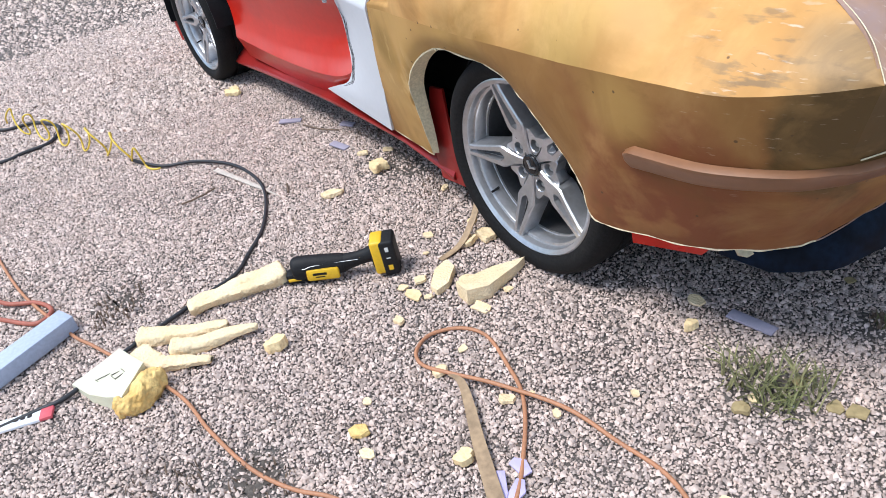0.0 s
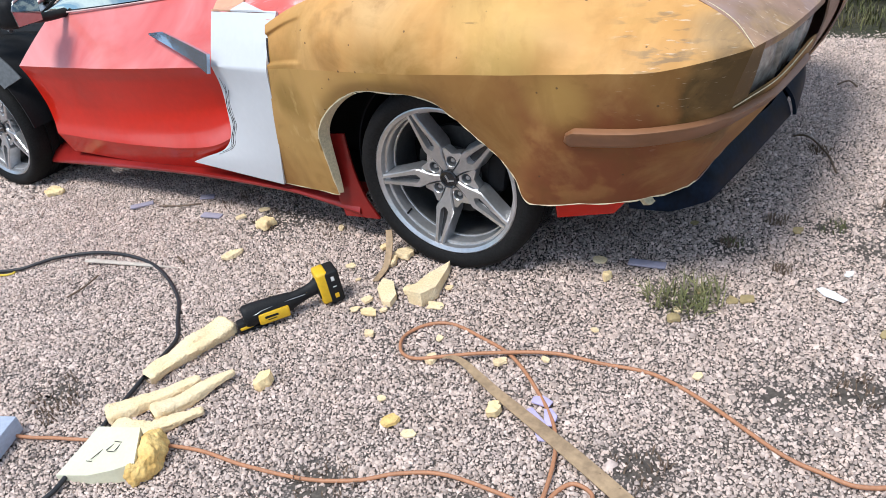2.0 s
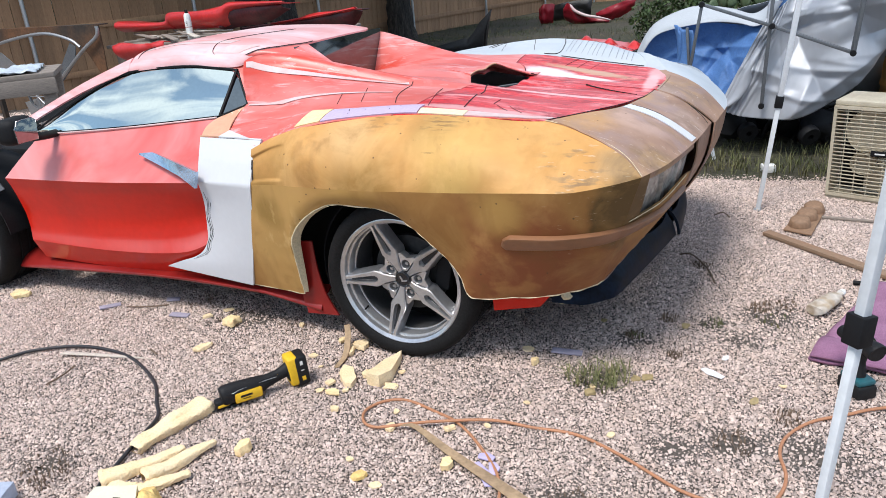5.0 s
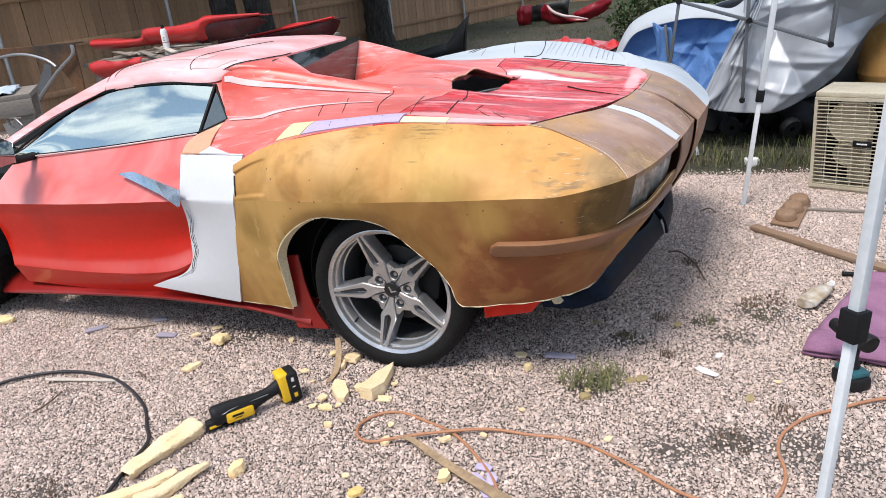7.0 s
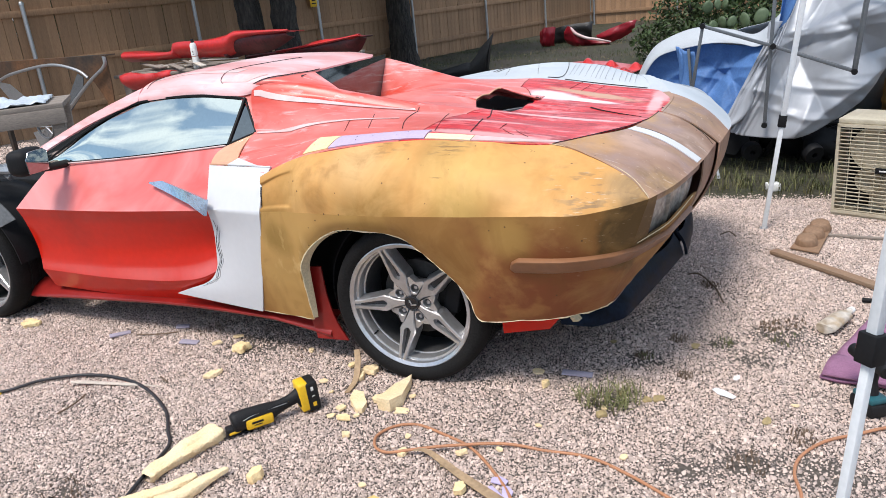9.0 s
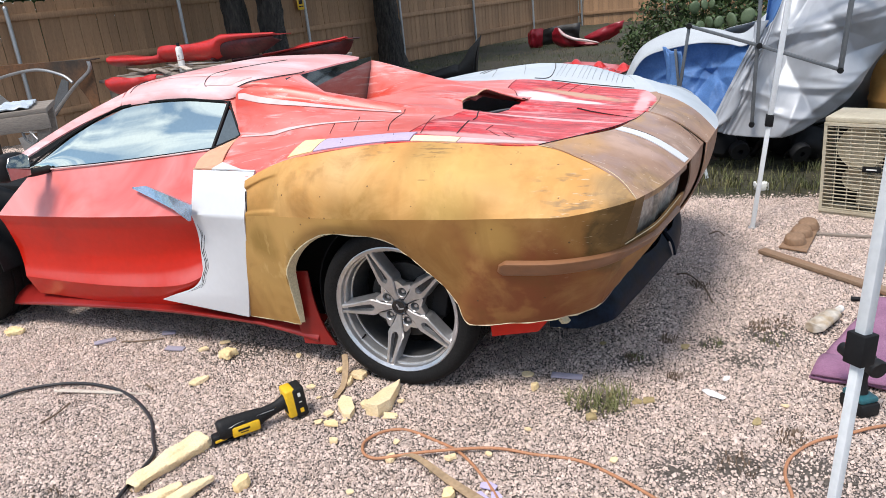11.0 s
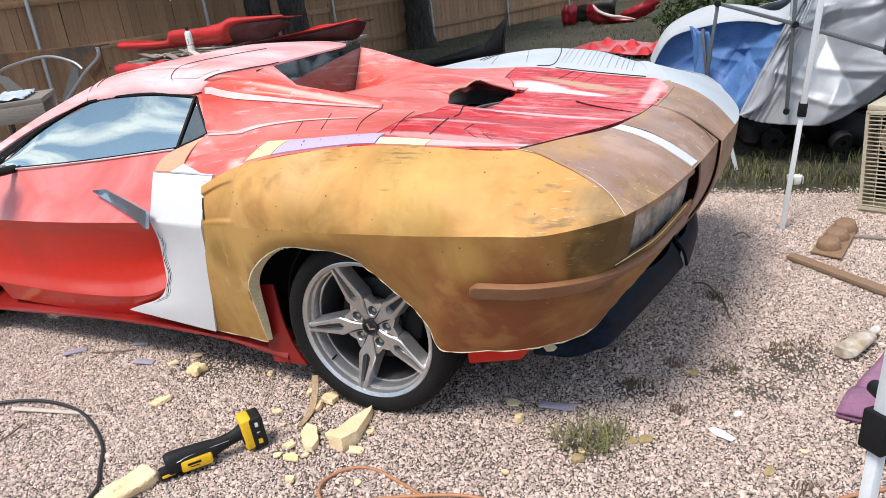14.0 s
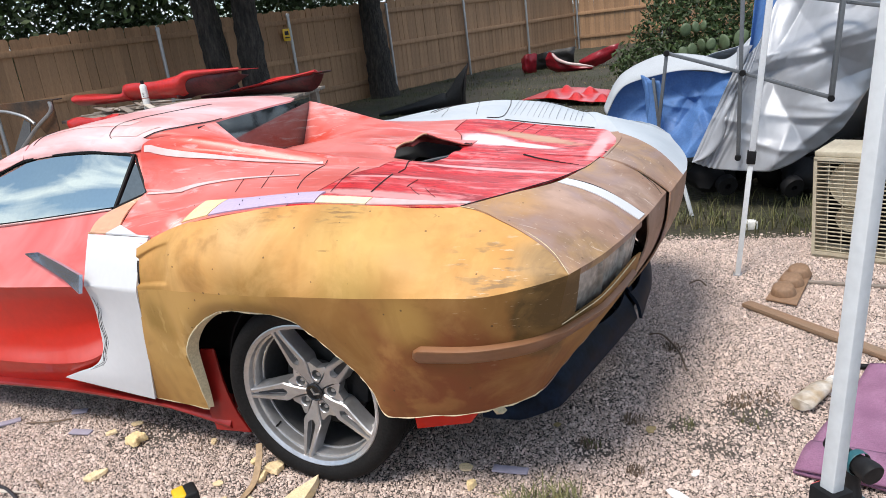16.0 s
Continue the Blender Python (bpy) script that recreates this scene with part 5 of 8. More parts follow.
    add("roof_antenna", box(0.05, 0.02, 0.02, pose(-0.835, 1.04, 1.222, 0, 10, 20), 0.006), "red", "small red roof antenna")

    belt = [(-2.16, 0.17, 0.872), (-1.6, 0.215, 0.905), (-1.016, 0.28, 0.953)]
    head = [(-2.12, 0.185, 0.885), (-1.90, 0.29, 1.03), (-1.652, 0.405, 1.135), (-1.3, 0.425, 1.158), (-0.99, 0.425, 1.138)]
    add("door_window", sheet(lambda u, v: spline(belt, u).lerp(spline(head, u), v) + Vector((0, -0.012 * math.sin(math.pi * v), 0)), 24, 10, 0.004), "tinted_glass",
        "tinted side window reflecting the cloudy sky", 60)
    add("quarter_window", sheet(lambda u, v: Vector((-1.010, 0.285, 0.955)).lerp(Vector((-0.916, 0.367, 0.990)), u).lerp(Vector((-0.985, 0.425, 1.138)), v), 4, 4, 0.004), "tinted_dark",
        "dark triangular quarter window", 60)
    seal = [(-2.16, 0.165, 0.876), (-1.90, 0.285, 1.033), (-1.652, 0.40, 1.138), (-1.3, 0.42, 1.160), (-1.08, 0.421, 1.147), (-1.0, 0.419, 1.139), (-0.983, 0.416, 1.130), (-0.968, 0.405, 1.10), (-0.93, 0.377, 1.025), (-0.914, 0.364, 0.994), (-0.925, 0.353, 0.984), (-0.97, 0.312, 0.966), (-1.016, 0.272, 0.949)]
    add("window_seal", tube(seal, 0.0055, 6, 5), "black_plastic", "black rubber window seal")
    # Pale tube for the trim and the highlight along the door's top edge.
    add("window_trim", tube([p + Vector((0, -0.022, -0.006)) for p in (spline(belt, k / 20) for k in range(21))], 0.0042, 6, 2), "white_haze", "pale line under the side window, trim and painted edge highlight", 60)
    add("window_divider", tube([(-1.013, 0.277, 0.952), (-0.985, 0.418, 1.142)], 0.008, 6, 3), "black_plastic")
    outer = [(-2.27, 0.150, 0.872), (-1.93, 0.285, 1.036), (-1.655, 0.405, 1.140)]
    inner = [(-2.36, 0.21, 0.885), (-1.98, 0.345, 1.068), (-1.655, 0.455, 1.196)]

    def a_pillar(u, v):
        p = spline(outer, u).lerp(spline(inner, u), v)
        return p + Vector((0, -0.008, 0.010)) * math.sin(math.pi * v) * (1 - 0.6 * u)
    # The roof's pale tone also stands for the highlight along the pillar.
    add("a_pillar", sheet(a_pillar, 30, 8, -0.01), "roof_haze", "faded red windscreen pillar, its highlight put into the pale tone", 80)
    add("a_pillar", mirror_y(sheet(a_pillar, 30, 8, -0.01)), "roof_haze", "", 80)
    corner = [Vector(p) for p in ((-1.012, 0.258, 0.946), (-0.912, 0.352, 0.984), (-0.985, 0.100, 0.893), (-0.862, 0.135, 0.903))]
    add("corner_panel", sheet(lambda u, v: corner[0].lerp(corner[1], u).lerp(corner[2].lerp(corner[3], u), v) + Vector((0, -0.015 * math.sin(math.pi * v), 0.01 * math.sin(math.pi * v))), 8, 8, -0.006),
        "peach_primer", "peach primed corner below the quarter window", 60)

    cap = [Vector(p) for p in ((-1.03, 0.421, 1.150), (-0.945, 0.452, 1.162), (-0.975, 0.408, 1.115), (-0.930, 0.382, 1.035))]
    add("pillar_cap", sheet(lambda u, v: cap[0].lerp(cap[1], u).lerp(cap[2].lerp(cap[3], u), v), 4, 4, -0.004), "pink_haze", "", 60)

    def screen(u, v):
        a = Vector((-2.30, 0.22, 0.88)).lerp(Vector((-2.30, 1.68, 0.88)), u)
        b = Vector((-1.66, 0.44, 1.19)).lerp(Vector((-1.66, 1.46, 1.19)), u)
        p = a.lerp(b, v)
        p.x -= 0.18 * math.sin(math.pi * u) * (1 - v)
        return p
    add("windscreen", sheet(screen, 16, 8, 0.005), "tinted_glass", "", 60)
    add("rear_window", sheet(lambda u, v: Vector((-0.735, 0.62 + 0.68 * u, 1.0)).lerp(Vector((-0.746, 0.56 + 0.84 * u, 1.218)), v), 6, 4, 0.004), "tinted_dark", "dark rear window between the roof buttresses", 60)
    add("cabin", box(1.25, 0.95, 0.25, pose(-1.45, MID, 0.80)), "black_plastic", "dark cabin interior")

    # door
    def door(u, v):
        top = spline([(-2.12, 0.165, 0.862), (-1.6, 0.20, 0.895), (-0.985, 0.262, 0.944)], u)
        mid = spline([(-2.27, 0.015, 0.668), (-1.6, -0.005, 0.685), (-0.955, 0.0, 0.712)], u)
        low = spline([(-2.21, 0.055, 0.215), (-1.6, 0.06, 0.20), (-1.12, 0.075, 0.235), (-0.96, 0.10, 0.35)], u)
        if v < 0.38:
            t = v / 0.38
            p = top.lerp(mid, t)
            p.y -= 0.006 * math.sin(math.pi * t)
        else:
            t = (v - 0.38) / 0.62
            p = mid.lerp(low, t)
            scoop = value_at(((0, 0), (0.16, 0.026), (0.42, 0.038), (0.60, 0.020), (0.76, -0.016)), t) if t < 0.76 else -0.016 + 0.05 * (t - 0.76) / 0.24
            p.y += scoop * (0.55 + 0.6 * u)
        return p
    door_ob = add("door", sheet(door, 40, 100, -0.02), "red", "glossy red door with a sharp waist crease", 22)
    blade = sheet(lambda u, v: poly([(-1.345, 0.066, 0.817), (-1.246, 0.052, 0.829), (-1.08, 0.004, 0.803), (-0.918, -0.045, 0.777)], u).lerp(poly([(-1.345, 0.064, 0.811), (-1.20, 0.024, 0.781), (-1.042, -0.020, 0.745), (-0.930, -0.058, 0.706)], u), v), 24, 4, -0.014)
    add("intake_blade", blade, "blade_blue", "glossy blue-black intake blade", 20, door_ob)

    # white repair patch between door and quarter
    def patch(u, v):
        left = spline([(-0.985, 0.095, 0.895), (-0.970, 0.045, 0.815), (-0.955, -0.008, 0.720)], v * 3) if v < 1 / 3 else spline([(-0.955, -0.008, 0.720), (-0.965, 0.018, 0.625), (-0.985, 0.030, 0.51), (-1.005, 0.032, 0.42), (-1.07, 0.034, 0.350), (-1.20, 0.038, 0.300), (-1.30, 0.045, 0.262)], v * 1.5 - 0.5)
        right = poly([(-0.60, 0.03, 0.905), (-0.62, -0.025, 0.82), (-0.62, -0.066, 0.735)], v * 3) if v < 1 / 3 else poly([(-0.62, -0.066, 0.735), (-0.655, -0.040, 0.60), (-0.70, -0.015, 0.46), (-0.742, 0.006, 0.33), (-0.778, 0.026, 0.226)], v * 1.5 - 0.5)
        return left.lerp(right, u)
    def lip_strip(u, v):
        p = patch(u, 0.0)
        if p.x < -0.862:
            far = Vector((-0.985, 0.100, 0.893)).lerp(Vector((-0.862, 0.137, 0.903)), (p.x + 0.985) / 0.123)
        else:
            w, z = deck_point(p.x, 0.985)
            far = Vector((p.x, MID - w, z))
        return p.lerp(far, v) + Vector((0, 0, 0.002))
    for u0, u1, mat, lab in ((0.0, 0.32, "peach_primer", "peach primed edge above the filler panel"), (0.32, 0.74, "white_primer", "white filler edge above the panel"), (0.74, 1.0, "white_primer", "white filler lip along the panel's top")):
        add("upper_edge", sheet(lambda u, v: lip_strip(u0 + (u1 - u0) * u, v), 10, 5, -0.006), mat, lab, 60)
    add("filler_panel", sheet(patch, 18, 60, -0.01), "white_primer", "white primed filler panel with pencil marks", 40)

    for k in range(5):                            # pencil scribbles beside the door's edge
        pts = [patch(0.05 + 0.035 * (k % 3) + 0.03 * math.sin(2.2 * j + k), 0.40 + 0.065 * k * 0.4 + 0.055 * j) + Vector((0, -0.0006, 0)) for j in range(7)]
        add("pencil_mark", tube(pts, 0.0009, 3, 4), "dark_line")
    # side skirt
    def skirt(u, v):
        x = -2.42 + 1.99 * u
        sec = [(0.13, 0.225), (0.080, 0.205), (0.056, 0.190), (0.030, 0.166), (0.024, 0.150), (0.045, 0.136), (0.10, 0.13)]
        p = spline([(0, y, z) for y, z in sec], v)
        return Vector((x, p.y + 0.035 - 0.02 * u, p.z - 0.01 + 0.012 * math.sin(3 * u) + value_at(((0, 0.0), (0.3, 0.025), (0.6, 0.044), (0.82, 0.040), (0.93, 0.015), (1.0, -0.005)), u) * min(1.0, max(0.0, (0.21 - p.z) / 0.05)) * (p.z < 0.21)))
    add("side_skirt", sheet(skirt, 20, 18, -0.006), "red_shaded", "glossy red side skirt", 40)

    # under the body
    # Unseen boxes added to keep light out from under the car.
    add("light_block_box", box(3.2, 1.1, 0.42, pose(-0.95, MID, 0.42), 0.02), "black_plastic", "unseen black filler box that blocks light through the car")
    add("light_block_tray", box(1.75, 1.62, 0.02, pose(-1.36, MID, 0.20)), "black_plastic", "unseen black plate that blocks light under the car")
    add("light_block_tray", box(0.36, 1.50, 0.02, pose(0.56, MID, 0.30)), "black_plastic")
    liner = sheet(lambda u, v: Vector((0.43 * math.cos(math.pi * (1.12 - 1.24 * u)), 0.11 + 0.27 * v, 0.33 + 0.39 * math.sin(math.pi * (1.12 - 1.24 * u)))), 30, 6, 0.006)
    add("wheel_arch_liner", liner, "black_plastic", "black wheel arch liner", 60)
    strip = sheet(lambda u, v: spline([(-0.440, 0.055, 0.46), (-0.430, 0.055, 0.32), (-0.40, 0.055, 0.20), (-0.352, 0.055, 0.115)], u) + Vector((-(0.055 + 0.10 * u) * (1 - v), -0.012 * (1 - v), 0)), 16, 6, 0.01)
    add("arch_trim", strip, "red_shaded", "red trim in front of the rear wheel", 50)
    tail_red = sheet(lambda u, v: Vector((0.40 + 0.25 * u, 0.02 + 0.04 * u, 0.375)).lerp(Vector((0.40 + 0.17 * u, 0.03 + 0.05 * u, 0.262 + 0.02 * u)), v), 8, 4, 0.02)
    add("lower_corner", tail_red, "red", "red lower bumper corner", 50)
    def diffuser(u, v, back=0.0):
        top = spline([(0.56, 0.10, 0.385), (0.76, 0.24, 0.39), (0.83, 0.60, 0.41), (0.86, MID, 0.42)], u)
        low = poly([(0.62, 0.075, 0.300), (0.735, 0.10, 0.286), (0.825, 0.20, 0.284), (0.872, 0.48, 0.280), (0.918, 0.78, 0.276), (0.945, MID, 0.276)], u)
        return top.lerp(low, v) + Vector((0.02, -0.012, 0)) * math.sin(math.pi * v) + Vector((-back, 0.6 * back, 0))
    for flip in (False, True):
        side = mirror_y if flip else (lambda bm: bm)
        lab = "" if flip else "black rear diffuser lip with a painted blue sky tint"
        add("diffuser", side(sheet(lambda u, v: diffuser(u, 0.24 + 0.12 * math.sin(9 * u) + (0.76 - 0.12 * math.sin(9 * u)) * v), 36, 6, 0.012)), "sky_tinted_black", lab, 40)
        # Black sheet set back behind the lip in place of shade.
        add("diffuser_cavity", side(sheet(lambda u, v: diffuser(u, 0.96 * v, 0.035), 24, 5, 0.006)), "void", "" if flip else "black sheet over the diffuser lip, standing for shaded openings", 40)
        for k in (0.30, 0.44, 0.56, 0.70, 0.86):
            add("diffuser_fin", side(sheet(lambda u, v: diffuser(k + 0.035 * u + 0.03 * v, 0.02 + 0.66 * v, 0.012 + 0.02 * math.sin(math.pi * u)), 4, 5, 0.006)), "sky_tinted_black", "", 40)

    # door mirror
    mirror = add("door_mirror", box(0.12, 0.175, 0.125, None, 0.040, 4), "black_plastic", "black door mirror", 60)
    mirror.matrix_basis = pose(-1.955, -0.075, 0.945, 0, 0, 14)
    part("mirror_glass", outline_plate([(-0.074, -0.050), (0.061, -0.056), (0.075, 0.034), (0.048, 0.054), (-0.052, 0.053), (-0.080, 0.017)], 0.006, 0.002), M["mirror_dark"], mirror, "dark mirror glass",
         at=pose(0.057, 0.0, 0.0, 90, 0, 90))
    add("mirror_arm", tube([(-2.0, 0.17, 0.875), (-1.97, 0.06, 0.885), (-1.95, -0.03, 0.90)], 0.02, 8, 4), "black_plastic", "", 60)
    # stripped front end
    front_liner = sheet(lambda u, v: Vector((-2.722 + 0.42 * math.cos(math.pi * (1.05 - 1.02 * u)), -0.02 + 0.36 * v, 0.33 + 0.40 * math.sin(math.pi * (1.05 - 1.02 * u)))), 30, 6, 0.006)
    add("front_arch_liner", front_liner, "black_plastic", "bare black front arch liner", 60)
    rim_piece = sheet(lambda u, v: Vector((-2.722 + (0.40 + 0.11 * v) * math.cos(math.pi * (0.86 - 0.66 * u)), -0.03 + 0.05 * v, 0.33 + (0.40 + 0.07 * v) * math.sin(math.pi * (0.86 - 0.66 * u)))), 24, 4, 0.008)
    add("fender_bracket", rim_piece, "grey_plastic", "grey plastic fender support with dust", 60)
    for pts, r in (([(-2.9, 0.12, 0.80), (-2.6, 0.10, 0.84), (-2.28, 0.14, 0.84)], 0.022), ([(-3.1, 0.3, 0.72), (-2.7, 0.28, 0.80), (-2.3, 0.3, 0.86)], 0.03), ([(-2.55, 0.06, 0.78), (-2.45, 0.12, 0.86)], 0.03),
                   ([(-2.8, 0.05, 0.78), (-2.62, 0.16, 0.86), (-2.4, 0.12, 0.80)], 0.012)):
        add("front_strut", tube(pts, r, 8, 5), "galvanised", "bare metal front strut")
    nose = sheet(lambda u, v: spline([(-3.12, 0.02, 0.62), (-3.16, 0.0, 0.40), (-3.10, 0.0, 0.16)], v) + Vector((-0.30 * u, 0.30 * u * u, 0)), 12, 12, 0.01)
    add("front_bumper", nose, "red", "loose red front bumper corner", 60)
    add("front_body", box(0.9, 1.0, 0.45, pose(-2.75, MID, 0.48), 0.03), "black_plastic")
    add("exhaust_tip", tube([(0.645, 0.11, 0.296), (0.664, 0.095, 0.318), (0.682, 0.08, 0.336)], 0.023, 8, 2), "cream_edge", "pale foam plug under the bumper")

    # wheels
    rear = build_wheel("rear_wheel", 0.345, 0.272, "")
    front = build_wheel("front_wheel", 0.327, 0.257, "")
    rear["label"] = front["label"] = "silver five twin-spoke alloy wheel with low-profile tyre"
    for w, x, z in ((rear, 0.0, 0.338), (front, -2.722, 0.32)):
        w.parent = car
        w.matrix_basis = pose(x, 0.0, z)
        far = copy_thing(w, pose(x, 2 * MID, z, 0, 0, 180))
    return car

# ---- ground ----
def build_ground():
    bm = bmesh.new()
    bmesh.ops.create_grid(bm, x_segments=2, y_segments=2, size=150.0)
    tagged(part("ground", bm, M["gravel_bed"]), "pale crushed limestone gravel yard", "ground", kind="structure")
    # grass and bare earth past the gravel's edge
    rng = random.Random(3)
    edge = [(-60, 30), (-14, 7.0), (-9.0, 6.2), (-5.0, 5.6), (-2.0, 4.3), (0.3, 3.05), (0.84, 2.80), (1.2, 2.82), (1.64, 2.88), (2.3, 3.05), (4.0, 3.4), (9, 5), (60, 12)]
    pts = []
    for (a, b), (c, d) in zip(edge, edge[1:]):
        n = max(1, int(min(40, math.hypot(c - a, d - b) / 0.12)))
        for k in range(n):
            t = k / n
            pts.append((a + (c - a) * t + rng.uniform(-0.03, 0.03), b + (d - b) * t + rng.uniform(-0.05, 0.05)))
    pts += [(60, 140), (-60, 140)]
    bm = outline_plate(pts, 0.006)
    tagged(part("ground_verge", bm, M["soil"]), "bare earth and dry grass verge", "ground", kind="structure")


BARE = ((0.88, 0.40, 0.10), (1.32, -0.22, 0.13), (1.14, -0.30, 0.10), (0.15, -1.02, 0.12), (-0.87, -1.06, 0.12), (0.87, -0.67, 0.12), (0.56, -0.94, 0.10), (1.55, -0.2, 0.16), (1.40, 0.75, 0.16),
        (1.30, 0.50, 0.10), (0.8, 0.03, 0.14), (-0.9, 0.10, 0.22), (1.15, 0.62, 0.09))


def dirt_patches():
    """Thin uneven skins of dark dirt where the gravel is worn away."""
    for i, (x, y, r) in enumerate(BARE):
        rng = random.Random(300 + i)
        pts = [(r * rng.uniform(0.32, 0.72) * math.cos(6.283 * j / 22), r * 0.75 * rng.uniform(0.32, 0.72) * math.sin(6.283 * j / 22)) for j in range(22)]
        single("dirt_patch", outline_plate(pts, 0.002), M["dirt"], "dark bare dirt showing through the worn gravel", "dirt", pose(x, y, 0.0005), "bare dirt patches")


def stones(name, x0, x1, y0, y1, gap, size, seed, keep_bare=0.42, limit=None, keep=None):
    """Loose angular stones strewn over a stretch of ground, as one mesh."""
    rng = np.random.default_rng(seed)
    gx, gy = np.meshgrid(np.arange(x0, x1, gap), np.arange(y0, y1, gap), indexing="ij")
    x = gx.ravel() + rng.uniform(-0.6, 0.6, gx.size) * gap
    y = gy.ravel() + rng.uniform(-0.6, 0.6, gx.size) * gap
    filled = keep
    keep = np.ones(len(x), bool)
    for bx, by, br in BARE:
        d = np.hypot(x - bx, (y - by) * 1.3)
        keep &= rng.uniform(0, 1, len(x)) > (1 - keep_bare) * np.clip(1.4 - d / br, 0, 1)
    patch = np.sin(x * 5.1 + 1.3 * np.sin(y * 3.7)) * np.sin(y * 4.3 + 1.7 * np.sin(x * 2.9))
    keep &= rng.uniform(0, 1, len(x)) > 0.30 * np.clip(patch - 0.25, 0, 1)
    keep &= y < 2.86 + 0.12 * np.maximum(x - 1.2, 0) + 0.42 * np.maximum(0.5 - x, 0) + rng.normal(0, 0.04, len(x))
    if limit is not None:
        out = ~((x > limit[0]) & (x < limit[1]) & (y > limit[2]) & (y < limit[3]))
        if filled is not None:
            out |= (x > filled[0]) & (x < filled[1]) & (y > filled[2]) & (y < filled[3])
        keep &= out
    x, y = x[keep], y[keep]
    n = len(x)
    chip = np.array([(-1, -1, -1), (1, -1, -1), (1, 1, -1), (-1, 1, -1), (-0.6, 0, 1), (0.6, 0, 1)], float)
    v = chip[None] * rng.uniform(0.6, 1.0, (n, 6, 3))
    v[:, 4:, 1] += rng.uniform(-0.55, 0.55, (n, 2))
    v[:, 4:, 0] += rng.uniform(-0.3, 0.3, (n, 2))
    s = size * rng.lognormal(0, 0.33, (n, 1, 1))
    v = v * s * np.stack([np.ones(n), rng.uniform(0.5, 0.95, n), rng.uniform(0.45, 0.95, n)], -1)[:, None]
    a, b, c = rng.uniform(0, 6.283, n), rng.normal(0, 0.45, n), rng.normal(0, 0.45, n)
    ca, sa, cb, sb, cc, sc = np.cos(a), np.sin(a), np.cos(b), np.sin(b), np.cos(c), np.sin(c)
    zero, one = np.zeros(n), np.ones(n)
    rz = np.stack([ca, -sa, zero, sa, ca, zero, zero, zero, one], -1).reshape(n, 3, 3)
    rx = np.stack([one, zero, zero, zero, cb, -sb, zero, sb, cb], -1).reshape(n, 3, 3)
    ry = np.stack([cc, zero, sc, zero, one, zero, -sc, zero, cc], -1).reshape(n, 3, 3)
    v = np.einsum("nij,nkj->nki", rz @ rx @ ry, v)
    v += np.stack([x, y, rng.uniform(-0.001, 0.008, n)], -1)[:, None]
    corners = np.array([0, 1, 5, 4, 2, 3, 4, 5, 3, 0, 4, 1, 2, 5])
    loops = (corners[None] + 6 * np.arange(n)[:, None]).ravel()
    starts = (np.array([0, 4, 8, 11])[None] + 14 * np.arange(n)[:, None]).ravel()
    me = bpy.data.meshes.new(name)
    me.vertices.add(6 * n)
    me.vertices.foreach_set("co", v.ravel())
    me.loops.add(loops.size)
    me.loops.foreach_set("vertex_index", loops.astype(np.int32))
    me.polygons.add(starts.size)
    me.polygons.foreach_set("loop_start", starts.astype(np.int32))
    me.update(calc_edges=True)
    me.materials.append(M["stone"])
    return new(name, me)


def blades(name, spots, count, height, seed, mat, label, category="grass", spread=1.0):
    """Blades of grass or weeds round the given spots (x, y, radius), as one mesh."""
    rng = random.Random(seed)
    verts, faces = [], []
    for x, y, r in spots:
        for _ in range(count):
            a, d = rng.uniform(0, 6.283), r * math.sqrt(rng.random())
            px, py = x + d * math.cos(a), y + d * math.sin(a)
            h = height * rng.uniform(0.35, 1.0)
            b = rng.uniform(0, 6.283)
            lean = h * rng.uniform(0.2, 0.9) * spread
            w = rng.uniform(0.0012, 0.0028) * (1 + height * 2)
            wx, wy = -math.sin(b) * w, math.cos(b) * w
            k = len(verts)
            verts += [(px - wx, py - wy, 0), (px + wx, py + wy, 0), (px + lean * 0.4 * math.cos(b) + wx, py + lean * 0.4 * math.sin(b) + wy, h * 0.65),
                      (px + lean * 0.4 * math.cos(b) - wx, py + lean * 0.4 * math.sin(b) - wy, h * 0.65), (px + lean * math.cos(b), py + lean * math.sin(b), h)]
            faces += [(k, k + 1, k + 2, k + 3), (k + 3, k + 2, k + 4)]
    me = bpy.data.meshes.new(name)
    me.from_pydata(verts, [], faces)
    me.materials.append(M[mat])
    return tagged(new(name, me), label, category, kind="stuff")


def leaf_cloud(name, centres, count, leaf, seed, mat, parent=None):
    """Many small leaves round clump centres (x, y, z, radius)."""
    rng = random.Random(seed)
    verts, faces = [], []
    for cx, cy, cz, r in centres:
        for _ in range(count):
            d = Vector((rng.gauss(0, 1), rng.gauss(0, 1), rng.gauss(0, 0.8)))
            d = d.normalized() * r * rng.uniform(0.45, 1.08)
            p = Vector((cx, cy, cz)) + d
            n = Vector((rng.gauss(0, 1), rng.gauss(0, 1), rng.gauss(0.4, 1))).normalized()
            t = n.orthogonal().normalized()
            t.rotate(Matrix.Rotation(rng.uniform(0, 6.283), 3, n))
            s = n.cross(t)
            q = leaf * rng.uniform(0.6, 1.3)
            k = len(verts)
            verts += [p - t * q, p + s * q * 0.45, p + t * q, p - s * q * 0.45]
            faces.append((k, k + 1, k + 2, k + 3))
    me = bpy.data.meshes.new(name)
    me.from_pydata([tuple(v) for v in verts], [], faces)
    me.materials.append(M[mat])
    ob = new(name, me)
    if parent is not None:
        ob.parent = parent
    return ob


build_ground()

# ---- fence ----
FENCE_A, FENCE_B = Vector((-7.97, 7.28, 0)), Vector((-4.28, 20.84, 0))


